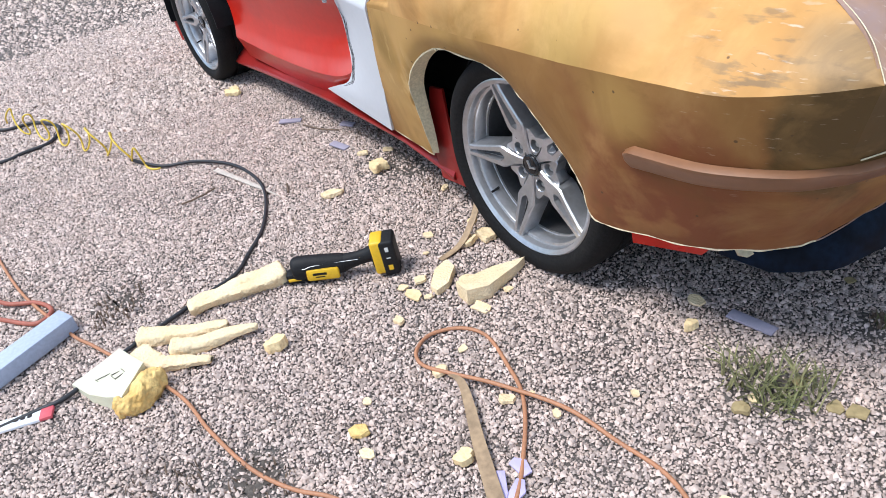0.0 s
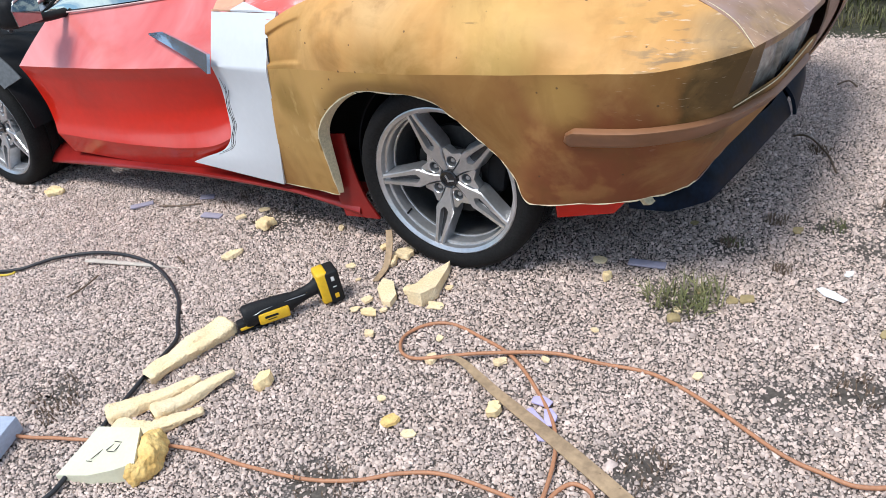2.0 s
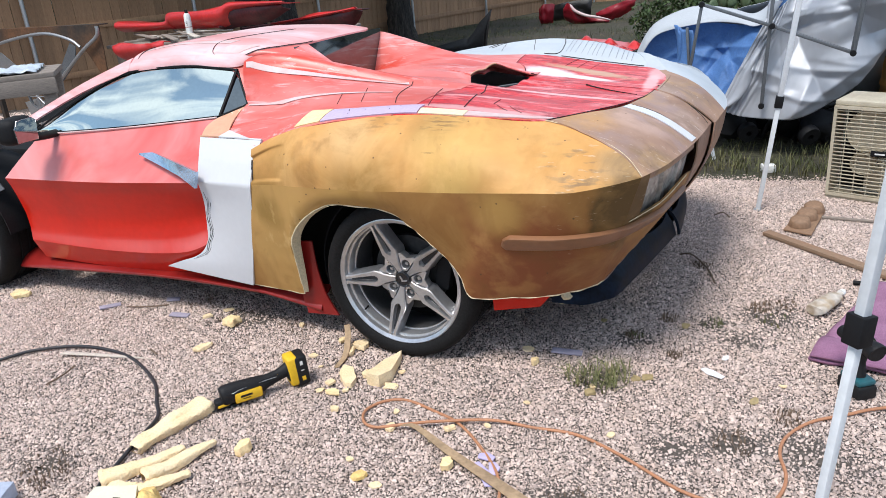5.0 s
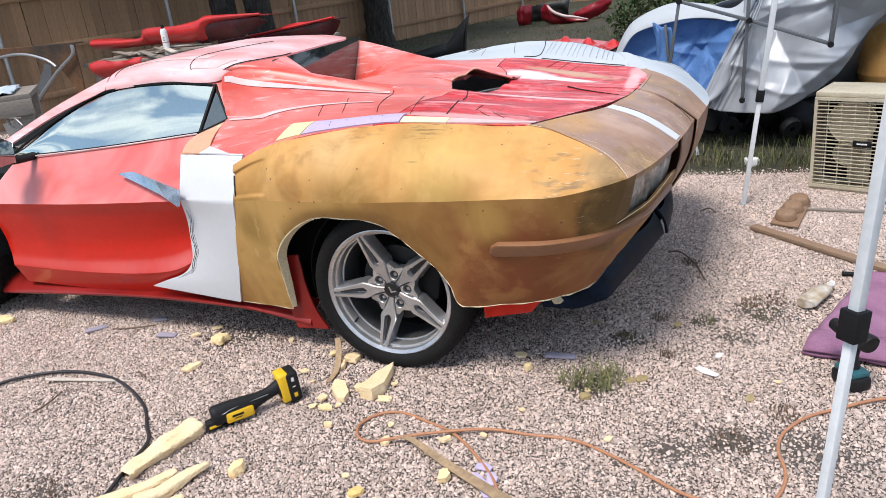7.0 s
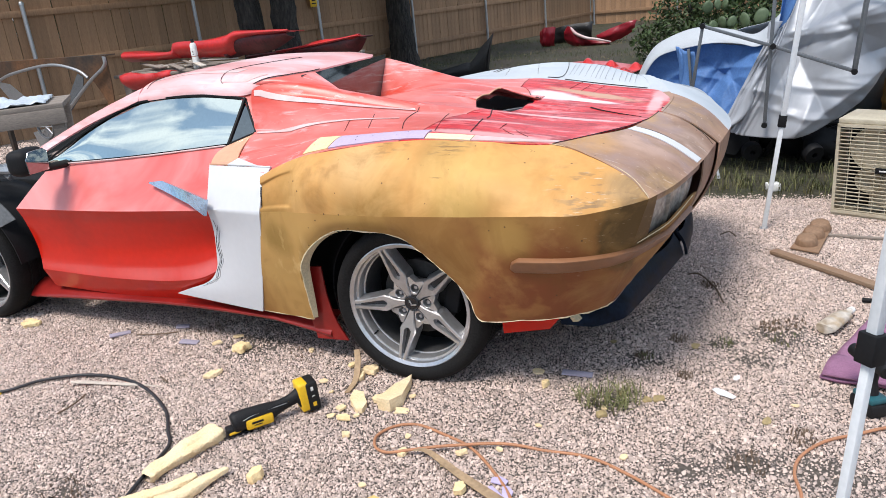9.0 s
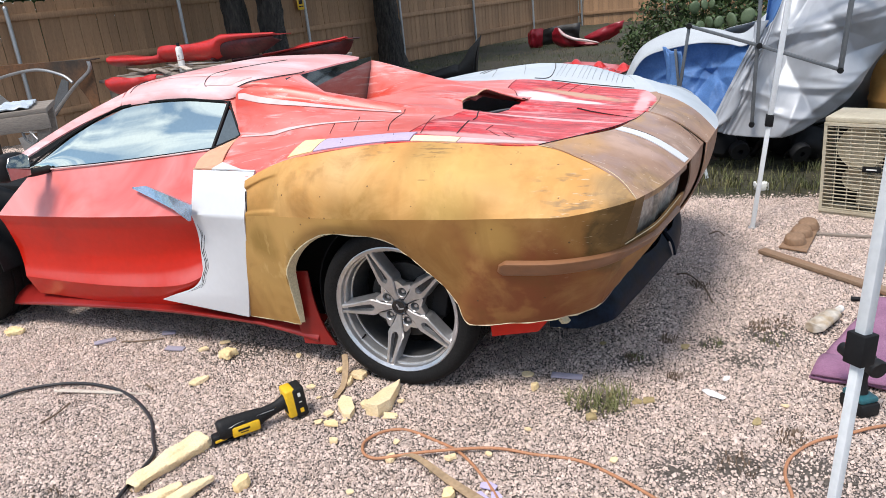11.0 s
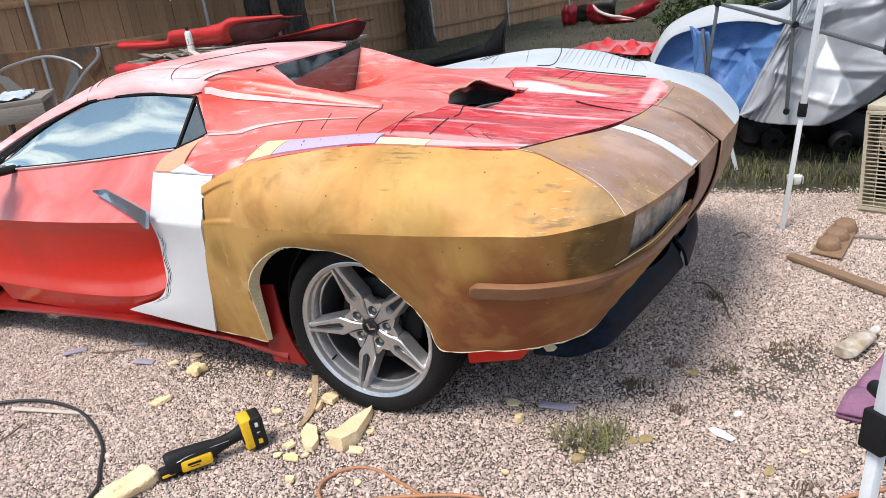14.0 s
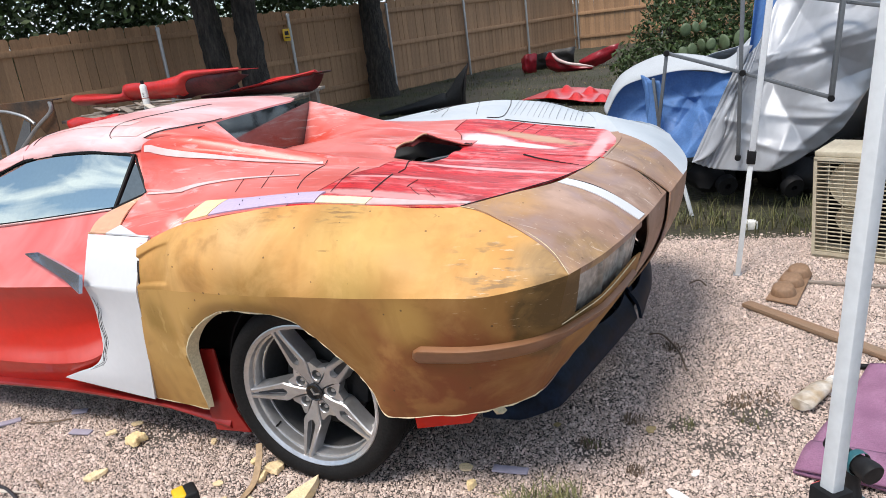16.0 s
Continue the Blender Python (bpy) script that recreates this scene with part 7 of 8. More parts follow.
        return Vector((p.x, y - out + 0.10 * lip + 0.25 * (u - 0.5) ** 2, p.z - 0.03 * lip + 0.02 * noise.noise(Vector((u * 7, v * 2, seed + 3)))))
    return single("bumper_shell", sheet(f, 40, 16, 0.008), M[mat], label, "car panel", None, "removed red body panels", smooth=50)


far_shell("dark red arched fender shell standing on far grass", [(-3.97, 0.33), (-3.82, 0.43), (-3.60, 0.42)], [(-3.97, 0.02), (-3.83, 0.0), (-3.66, 0.0)], 14.6, 0.10, "red_dark", 7)
far_shell("black inner side of a bumper shell by the fence", [(-3.87, 0.33), (-3.46, 0.41), (-2.89, 0.45)], [(-3.85, 0.0), (-3.48, 0.0), (-2.95, 0.0)], 15.2, 0.10, "black_sheet", 9)
far_shell("dark red pointed bumper shell lying on far grass", [(-3.30, 0.34), (-3.20, 0.45), (-3.02, 0.30), (-2.78, 0.18), (-2.27, 0.06)], [(-3.31, 0.12), (-3.10, 0.0), (-2.86, 0.0), (-2.67, 0.0), (-2.33, 0.0)], 14.3, 0.14, "red_dark", 11)
single("bumper_lip", tube([(-3.24, 14.27, 0.42), (-3.14, 14.2, 0.40), (-3.02, 14.14, 0.29), (-2.78, 14.10, 0.19), (-2.52, 14.12, 0.14), (-2.27, 14.2, 0.07)], lambda u: 0.012 + 0.022 * math.sin(math.pi * u), 8, 6), M["white_haze"], "pale broken edge on the pointed bumper shell", "car panel", smooth=60)
far_shell("long dark red bumper strip leaning on the grass", [(-2.74, 0.16), (-2.42, 0.29), (-2.10, 0.39), (-1.85, 0.45)], [(-2.69, 0.0), (-2.43, 0.0), (-2.18, 0.08), (-1.92, 0.22)], 14.9, 0.10, "red_dark", 13)


def lattice(u, v):
    bump = max(0.0, math.sin(u * 22)) * max(0.0, math.sin(v * 12.5))
    return Vector((-2.3 + 1.45 * u + 0.15 * v, 8.75 + 1.1 * v + 0.6 * (1 - u), 0.10 + 0.10 * bump * (u > 0.15) + 0.03 * math.sin(5 * u)))


single("body_panel", sheet(lattice, 60, 30, 0.01), M["red_scrap"], "flat red bumper lattice with knobs on the grass", "car panel", None, "removed red body panels", smooth=50)


def build_liner():
    """A torn-off black wheel arch liner: a long low flange that sweeps up into a tall pointed fin."""
    top = [(-4.75, 0.06), (-4.44, 0.12), (-4.06, 0.20), (-3.74, 0.27), (-3.56, 0.32), (-3.49, 0.305), (-3.38, 0.41), (-3.28, 0.55), (-3.17, 0.64), (-3.055, 0.755)]
    t = thing("arch_liner", "torn black plastic arch liner standing on the grass", "car panel", pose(0, 9.2, 0))

    def skin(u, v):
        p = poly([(x, 0, z) for x, z in top], u)
        foot = Vector((p.x - 0.16 * max(0.0, u - 0.5) * 2, 0, 0.0))
        q = p.lerp(foot, v)
        return q + Vector((0, 0.10 * v * v - 0.05 * math.sin(math.pi * v) + 0.012 * noise.noise(Vector((u * 6, v * 3, 4))), 0))
    part("liner_skin", sheet(skin, 72, 12, 0.006), M["black_sheet"], t, "", 40)
    part("liner_flange", sheet(lambda u, v: Vector((-3.055 - 0.16 * u, -0.005 + 0.10 * u * u - 0.05 * math.sin(math.pi * u) - 0.11 * v * (0.3 + 0.7 * u), 0.755 * (1 - u))), 20, 4, 0.006), M["black_sheet"], t, "", 40)
    part("liner_rib", tube([(-3.10, -0.02, 0.66), (-3.17, -0.06, 0.42), (-3.23, -0.03, 0.10)], 0.012, 6, 4), M["black_sheet"], t, "", 60)


build_liner()

# loose slats heaped on the scrap table
rng = random.Random(77)
for k in range(14):
    length = rng.uniform(0.35, 0.9)
    single("scrap_timber", box(length, rng.uniform(0.03, 0.07), 0.014, None, 0.002), M["grey_wood" if k % 3 else "sliver_wood"], "weathered timber offcut lying loose on the scrap table", "timber",
           pose(-4.75 + rng.uniform(-0.40, 0.55), 3.92 + rng.uniform(-0.16, 0.2), 0.972 + 0.014 * (k // 3), 0, rng.uniform(-3, 3), rng.uniform(-40, 50)), "timber offcuts on the scrap table")

# warning tag on the fence
tag = thing("fence_sign", "small yellow sign fixed to the board fence", "sign", pose(-7.075, 10.24, 1.50, 0, 0, 75))
part("plate", box(0.16, 0.012, 0.22, None, 0.003), M["tool_yellow"], tag)
part("print_bar", box(0.09, 0.003, 0.07, pose(0, -0.0075, 0.03)), M["dark_line"], tag)
part("print_bar", box(0.11, 0.003, 0.02, pose(0, -0.0075, -0.05)), M["dark_line"], tag)

# spray can
can = thing("spray_can", "white spray can with a dark cap on the table", "spray can", pose(-4.48, 3.95, 0.957))
part("can_body", lathe([(0, 0), (0.034, 0), (0.035, 0.004), (0.035, 0.235), (0.030, 0.255), (0.020, 0.268)], 24), M["print_white"], can, "", 40)
part("cap", lathe([(0.016, 0.266), (0.017, 0.270), (0.017, 0.300), (0.013, 0.305), (0, 0.305)], 20), M["black_plastic"], can, "small black cap", 40)
part("label_band", lathe([(0.0356, 0.125), (0.0356, 0.132)], 24), M["hose_red"], can)
for k in range(3):
    part("print_bar", box(0.012, 0.003, 0.006, pose(0.012, -0.0345, 0.15 + 0.016 * k)), M["dark_line"], can)

# rusty fan housing: a steel frame with a wide opening, a bent guard tube and blades
rust = thing("fan_housing", "rusty steel fan housing with a bent guard tube and dark blades", "scrap metal", pose(-6.15, 3.55, 0))
outer = [(-1.25, 0, 1.18), (-0.7, 0, 1.18), (-0.1, 0, 1.18), (0.45, 0, 1.18), (0.82, 0, 1.18), (0.815, 0, 0.90), (0.79, 0, 0.60), (0.78, 0, 0.30)]
inner = [(-1.25, 0, 0.76), (-0.95, 0, 0.98), (-0.56, 0, 1.07), (-0.02, 0, 1.12), (0.35, 0, 1.05), (0.56, 0, 0.90), (0.72, 0, 0.60), (0.75, 0, 0.30)]
part("housing_frame", sheet(lambda u, v: poly(outer, u).lerp(spline(inner, u), v), 56, 6, 0.012), M["rust"], rust, "orange-brown rusted steel frame", 40)
part("top_flange", box(2.08, 0.12, 0.012, pose(-0.21, 0.05, 1.182)), M["rust"], rust)
part("hoop", tube([(-1.25, -0.03, 0.76), (-0.95, -0.03, 0.98), (-0.56, -0.03, 1.07), (-0.02, -0.03, 1.12), (0.35, -0.03, 1.05), (0.50, -0.03, 0.96)], 0.017, 8, 8), M["galvanised"], rust, "dull grey hoop round the opening", 60)
part("guard_tube", tube([(0.83, -0.05, 1.17), (0.80, -0.05, 1.07), (0.53, -0.06, 0.91), (0.05, -0.06, 0.58), (-0.30, -0.06, 0.30), (-0.42, -0.05, 0.02)], 0.019, 8, 8), M["galvanised"], rust, "bent grey guard tube", 60)
for pts, mat in (([(0.0, 0.62), (0.35, 1.01), (0.43, 0.97), (0.36, 0.80), (0.10, 0.60)], "grey_plastic"), ([(-1.05, 0.98), (-0.80, 0.93), (-0.52, 0.72), (-0.75, 0.62)], "galvanised"), ([(-0.62, 0.36), (-0.35, 0.42), (-0.20, 0.20), (-0.55, 0.14)], "galvanised")):
    part("fan_blade", outline_plate(pts, 0.01), M[mat], rust, "", 35, pose(0, -0.02, 0, 90, 0, 0))
wheel = part("hub_ring", lathe([(0.125, 0.012), (0.137, 0.018), (0.145, 0.0), (0.137, -0.018), (0.125, -0.012), (0.125, 0.012)], 32, "y"), M["grey_plastic"], rust, "", 60, pose(-0.30, -0.09, 0.44))
for k in range(8):
    part("spoke", tube([(0, 0, 0), (0.13 * math.cos(k * 0.785), 0, 0.13 * math.sin(k * 0.785))], 0.007, 5, 1), M["galvanised"], wheel)
for x in (-1.15, 0.76):
    part("ground_leg", box(0.05, 0.05, 0.62, pose(x, 0.06, 0.31)), M["rust"], rust)

# work bench with a crumpled sheet on it
bench = thing("work_bench", "weathered wooden work bench with plank top", "bench", pose(-4.61, 1.40, 0.03, 0, 0, 45))
for k in range(4):
    part("board", box(1.5, 0.16, 0.04, pose(0, -0.26 + 0.17 * k, 0.915), 0.004), M["grey_wood"], bench)
part("apron", box(1.5, 0.035, 0.12, pose(0, -0.33, 0.835), 0.003), M["grey_wood"], bench)
for x in (-0.65, 0.66):
    for y in (-0.27, 0.27):
        part("leg", box(0.09, 0.09, 0.93, pose(x, y, 0.435, 0, 4 if x > 0 else -4, 0), 0.004), M["grey_wood"], bench)
cloth = sheet(lambda u, v: Vector((-0.72 + 1.35 * u, -0.3 + 0.55 * v, 0.937 + 0.012 + 0.055 * max(0.0, noise.noise(Vector((u * 9, v * 6, 1))) + 0.5 * noise.noise(Vector((u * 21, v * 13, 4)))) + 0.03 * abs(noise.noise(Vector((u * 5, v * 4, 8)))))), 60, 30, 0.004)
single("plastic_sheet", cloth, M["blue_cloth"], "crumpled pale blue plastic sheet on the bench", "plastic sheet", pose(-4.61, 1.40, 0.028, 0, 0, 45), smooth=180)
single("storage_drum", lathe([(0.0, 0.0), (0.30, 0.0), (0.305, 0.02), (0.30, 0.30), (0.31, 0.32), (0.31, 0.34), (0.30, 0.36), (0.30, 0.7), (0.28, 0.74), (0.0, 0.75)], 36), M["gold"],
       "amber fibreglass shell standing behind the air conditioner", "shell", pose(2.35, 4.7, 0.0), smooth=40)

# machinery under the canopy, with black parts added to stand for the shade
engine = thing("engine_scrap", "dark greasy engine parts heaped under the canopy, many added to darken it", "engine")
rng = random.Random(12)
for k in range(54):
    px, py = rng.uniform(0.95, 2.1), rng.uniform(3.65, 4.75)
    if k % 3 == 0:
        part("pulley", lathe([(0.02, 0.03), (0.07, 0.03), (0.075, 0.0), (0.07, -0.03), (0.02, -0.03), (0.02, 0.03)], 18, "y"), M["black_plastic"], engine, "", 40, pose(px, py - 0.2, rng.uniform(0.1, 0.3), rng.uniform(-40, 40), 0, rng.uniform(-50, 50)))
    elif k % 3 == 1:
        part("casting", lump(0.13, 0.12, 0.11, k, 0.22, 2.2, 2), M["black_plastic"], engine, "", 40, pose(px, py, 0.11 + 0.12 * rng.random()))
    else:
        part("pipe", tube([(px, py, 0.03), (px + 0.1, py - 0.08, 0.2), (px + 0.26, py - 0.05, 0.24)], 0.022, 8, 4), M["brake"], engine, "", 60)
single("concrete_block", box(0.085, 0.07, 0.055, Matrix.Translation((0, 0, 0.03)), 0.006), M["print_white"], "small broken white concrete block", "block", pose(1.285, 3.02, 0.004, 0, 0, 20))

# cast lamp mould: three domes on a plate
mould = thing("casting_mould", "brown cast mould with three domes on a plate", "mould", pose(1.42, 1.83, 0.012, 0, 0, 75))
part("plate", outline_plate([(-0.02, -0.14), (0.43, -0.10), (0.42, 0.03), (0.0, 0.01)], 0.010, 0.003), M["brown_cast"], mould)
for k in range(3):
    bm = lathe([(0.0, 0.050), (0.040, 0.049), (0.049, 0.042), (0.056, 0.018), (0.059, 0.0)], 24)
    part("dome", bm, M["brown_cast"], mould, "", 60, pose(0.09 + 0.14 * k, -0.050, 0.010, 0, -14, 0))

single("plank", box(1.05, 0.055, 0.022, Matrix.Translation((0.52, 0, 0.014)), 0.003), M["wood"], "narrow brown wooden plank on the gravel", "plank", pose(1.33, 1.76, 0.006, 0, 0, -41))
single("plank", box(0.6, 0.02, 0.012, Matrix.Translation((0.3, 0, 0.008)), 0.002), M["grey_wood"], "thin weathered stick on the gravel", "stick", pose(1.60, 2.10, 0.006, 0, 0, -5))
single("metal_pipe", tube([(0, 0, 0.014), (0.35, 0.02, 0.014)], 0.011, 10, 2), M["black_plastic"], "short black and silver pipe on the gravel", "pipe", pose(1.72, 1.18, 0.004, 0, 0, -4), smooth=60)

bottle = thing("plastic_bottle", "crushed amber and white plastic bottle on gravel", "bottle", pose(1.555, 0.80, 0.038, 0, 90, 62))
bm = lathe([(0.0, 0.0), (0.038, 0.0), (0.042, 0.01), (0.041, 0.13), (0.034, 0.17), (0.014, 0.20), (0.013, 0.225), (0.0, 0.225)], 20)
for v in bm.verts:
    v.co.x *= 0.55 + 0.35 * noise.noise(v.co * 14)
    v.co.y += 0.012 * noise.noise(v.co * 18)
part("bottle_body", bm, M["amber_plastic"], bottle, "", 60)
part("bottle_cap", lathe([(0.0, 0.245), (0.015, 0.245), (0.016, 0.225), (0.0, 0.225)], 14), M["print_white"], bottle)

towel = sheet(lambda u, v: Vector((1.53 + 0.75 * v + 0.28 * u, 0.39 + 0.80 * u - 0.10 * v, 0.018 + 0.012 * math.sin(9 * v + 3 * u) * math.sin(6 * u) + 0.012 * noise.noise(Vector((u * 6, v * 6, 2))))), 40, 40, 0.012)
single("towel", towel, M["towel"], "purple towel spread on the gravel", "towel", smooth=180)
fold = sheet(lambda u, v: Vector((1.535 + 0.72 * v + 0.05 * u, 0.385 + 0.17 * u - 0.10 * v, 0.034 + 0.018 * math.sin(math.pi * u))), 10, 30, 0.010)
single("towel", fold, M["towel"], "folded purple towel edge lying on the towel", "towel", smooth=180)


def build_drill(m):
    d = thing("cordless_drill", "black and teal cordless drill standing on its battery", "drill", m)
    part("battery", box(0.115, 0.075, 0.05, pose(0, 0, 0.027), 0.01), M["tool_black"], d, "black battery pack")
    part("battery_top", box(0.10, 0.07, 0.022, pose(0.0, 0, 0.062), 0.008), M["tool_teal"], d)
    part("grip", tube([(0.0, 0, 0.065), (0.004, 0, 0.12), (0.0, 0, 0.17)], lambda u: 0.021 + 0.006 * abs(2 * u - 1), 12, 4), M["tool_black"], d, "", 60)
    part("motor_housing", tube([(-0.075, 0, 0.195), (-0.06, 0, 0.197), (0.0, 0, 0.197), (0.06, 0, 0.195)], lambda u: 0.022 + 0.012 * math.sin(math.pi * min(1, u + 0.25)), 16, 4), M["tool_black"], d, "", 60)
    part("housing_band", lathe([(0.036, -0.012), (0.037, -0.01), (0.037, 0.01), (0.036, 0.012)], 18), M["tool_teal"], d, "", 40, pose(-0.01, 0, 0.197, 0, 90, 0))
    part("chuck", lathe([(0.024, 0.0), (0.026, 0.01), (0.022, 0.045), (0.010, 0.055), (0.0, 0.055)], 16), M["tool_black"], d, "", 40, pose(0.06, 0, 0.195, 0, 90, 0))
    part("trigger", box(0.014, 0.016, 0.03, pose(0.026, 0, 0.15), 0.004), M["tool_teal"], d)
    part("logo_bar", box(0.03, 0.002, 0.01, pose(0.0, -0.0375, 0.06)), M["print_white"], d)


build_drill(pose(1.685, 0.22, 0.004, 0, 0, 125))


# ---- tools and cords in front ----
def build_multitool():
    """A slim cordless multitool, its head at the origin's end and its battery standing at the far end."""
    a, b = Vector((-0.496, -0.584, 0.050)), Vector((-0.327, -0.345, 0.064))
    d = (b - a)
    L = d.length
    rot = Matrix.Translation(a) @ d.to_track_quat("X", "Z").to_matrix().to_4x4() @ Matrix.Scale(0.91, 4)
    t = thing("multitool", "yellow and black cordless multitool lying on the gravel", "power tool", rot)

    def body(pts, rad, flat=0.85):
        bm = tube(pts, rad, 14, 6)
        bm.transform(Matrix.Diagonal((1, flat * 1.15, 1.22, 1)))
        return bm
    part("motor_body", body([(0.0, 0, 0.006), (0.05, 0, 0.008), (0.13, 0, 0.004), (0.185, 0, 0.0)], lambda u: 0.040 - 0.010 * u - 0.008 * max(0, 0.12 - u) / 0.12), M["tool_black"], t, "black rubber motor body", 60)
    part("grip", body([(0.170, 0, 0.0), (0.225, 0, 0.006), (0.27, 0, 0.012), (0.305, 0, 0.02)], lambda u: 0.030 - 0.008 * math.sin(math.pi * u)), M["tool_black"], t, "", 60)
    for s in (-1, 1):
        part("side_panel", box(0.118, 0.012, 0.046, pose(0.108, s * 0.0335, -0.010, 0, 4, 0), 0.008), M["tool_yellow"], t, "yellow side panel with a dark lettering bar")
        part("lettering_bar", box(0.050, 0.002, 0.010, pose(0.098, s * 0.0390, -0.004, 0, 4, 0)), M["tool_black"], t)
        part("lettering_bar", box(0.034, 0.002, 0.004, pose(0.098, s * 0.0390, -0.016, 0, 4, 0)), M["tool_black"], t)
        part("accent_line", tube([(0.0, s * 0.028, 0.020), (0.05, s * 0.034, 0.024), (0.07, s * 0.031, 0.027), (0.13, s * 0.026, 0.025), (0.24, s * 0.021, 0.017)], 0.0013, 5, 4), M["galvanised"], t)
        part("accent_panel", box(0.04, 0.004, 0.012, pose(0.265, s * 0.0175, 0.02, 0, -8, 0), 0.003), M["tool_yellow"], t)
    part("head", box(0.045, 0.046, 0.040, pose(-0.008, 0, -0.020), 0.008), M["tool_black"], t)
    part("head_collar", box(0.05, 0.050, 0.014, pose(0.0, 0, -0.022), 0.004), M["tool_yellow"], t, "yellow collar under the head")
    part("clamp_lever", box(0.085, 0.026, 0.014, pose(0.035, 0, -0.046, 0, 10, 0), 0.004), M["tool_black"], t)
    part("blade", box(0.03, 0.032, 0.002, pose(-0.035, 0, -0.038)), M["dark_steel"], t)
    bat = part("battery", box(0.056, 0.088, 0.140, pose(0.352, 0, 0.010), 0.010, 3), M["tool_black"], t, "black battery pack with pale print")
    part("battery_shoe", box(0.048, 0.082, 0.134, pose(0.318, 0, 0.016), 0.010, 3), M["tool_yellow"], t, "yellow battery shoe")
    part("shoe_inlay", box(0.03, 0.069, 0.05, pose(0.304, 0, -0.002), 0.008), M["tool_black"], t)
    for s in (-1, 1):
        part("print_mark", box(0.012, 0.002, 0.018, pose(0.352, s * 0.0445, 0.050)), M["print_white"], bat)
        part("print_mark", box(0.016, 0.002, 0.020, pose(0.352, s * 0.0445, -0.025)), M["tool_yellow"], bat)
        part("print_mark", box(0.014, 0.002, 0.003, pose(0.352, s * 0.0445, 0.015)), M["print_white"], bat)


build_multitool()


def build_grinder():
    g = thing("angle_grinder", "blue and pale grey angle grinder lying on the gravel", "grinder", pose(1.235, -0.80, 0.036, 0, 0, -20))
    part("motor_body", tube([(0, 0, 0), (0.07, 0, 0.002), (0.16, 0, 0)], lambda u: 0.036 - 0.006 * abs(2 * u - 1), 14, 5), M["tray"], g, "", 60)
    part("gear_head", box(0.06, 0.062, 0.055, pose(-0.03, 0, 0.0), 0.012), M["galvanised"], g, "silver gear head")
    part("rear_grip", tube([(0.15, 0, 0), (0.22, 0, 0.0), (0.27, 0, -0.006)], 0.027, 12, 4), M["tool_navy"], g, "dark blue rear grip", 60)
    part("disc", lathe([(0.0, 0.003), (0.057, 0.003), (0.057, -0.001), (0.0, -0.001)], 30), M["rust"], g, "", 30, pose(-0.04, 0, -0.031))
    for k in range(4):
        part("vent_slot", box(0.003, 0.072, 0.02, pose(0.10 + 0.012 * k, 0, 0.006, 0, 15, 0)), M["black_plastic"], g)


build_grinder()


def cord(name, pts, r, mat, label, category, sides=10):
    return single(name, tube([(x, y, z) for x, y, z in pts], r, sides, 10), M[mat], label, category, smooth=80)


def lay(points, r, lift=0.012):
    return [(x, y, r + lift * 0.6 + 0.004 * math.sin(7.0 * i)) for i, (x, y) in enumerate(points)]


CORD = [(-1.6, -1.36), (-1.2, -1.33), (-0.81, -1.25), (-0.66, -1.2), (-0.28, -1.08), (-0.07, -1.06), (0.12, -1.03), (0.25, -0.98), (0.34, -0.92), (0.45, -0.88), (0.6, -0.88), (0.73, -0.89), (0.8, -0.86), (0.81, -0.8),
        (0.76, -0.78), (0.73, -0.81), (0.715, -0.87), (0.70, -0.95), (0.69, -1.05)]
cord("extension_cord", lay(CORD, 0.0055), 0.0055, "orange_cord", "orange extension cord lying in a loose curve on gravel", "cord")
LOOP = [(0.69, -1.12), (0.71, -0.98), (0.70, -0.80), (0.65, -0.64), (0.53, -0.50), (0.41, -0.40), (0.30, -0.355), (0.17, -0.32), (0.09, -0.35), (0.05, -0.43), (0.08, -0.50), (0.14, -0.52), (0.23, -0.49), (0.34, -0.43), (0.52, -0.36),
        (0.67, -0.34), (0.82, -0.335), (0.98, -0.40), (1.17, -0.51), (1.27, -0.54), (1.34, -0.55), (1.42, -0.51), (1.46, -0.43), (1.47, -0.34), (1.45, -0.23), (1.47, -0.13), (1.54, -0.03), (1.64, 0.04), (1.78, 0.13), (2.1, 0.25)]
cord("extension_cord", [(x, y, z + (0.011 if 11 < i < 15 else 0.0)) for i, (x, y, z) in enumerate(lay(LOOP, 0.0055))], 0.0055, "orange_cord", "orange extension cord looped on the gravel behind the wheel", "cord")
HOSE = [(-2.0, -0.70), (-1.79, -0.62), (-1.69, -0.49), (-1.51, -0.39), (-1.3, -0.37), (-1.12, -0.41), (-0.91, -0.52), (-0.78, -0.64), (-0.70, -0.72), (-0.66, -0.85), (-0.60, -1.05), (-0.55, -1.2), (-0.50, -1.33), (-0.51, -1.42), (-0.53, -1.6)]
cord("air_hose", lay(HOSE, 0.007), 0.007, "hose_black", "black rubber air hose curving over the gravel", "hose")
cord("air_hose", lay([(-3.5, -1.25), (-3.09, -1.12), (-3.0, -0.95), (-2.79, -0.86), (-2.62, -0.94), (-2.61, -1.08), (-2.60, -1.19), (-2.7, -1.5)], 0.009), 0.009, "hose_black", "black rubber hose end looped on the gravel", "hose")
coil = []
for i in range(70):
    u = i / 69
    x, y = -1.79 - 1.25 * u, -0.64 - 0.42 * u
    coil.append((x + 0.02 * math.sin(i * 1.15), y + 0.012 * math.cos(i * 1.15), 0.075 + 0.065 * math.sin(i * 0.62 - 1.57) if i > 6 else 0.012))
cord("coiled_hose", coil, 0.0045, "hose_yellow", "yellow coiled air hose stretched out on the gravel", "hose", 8)
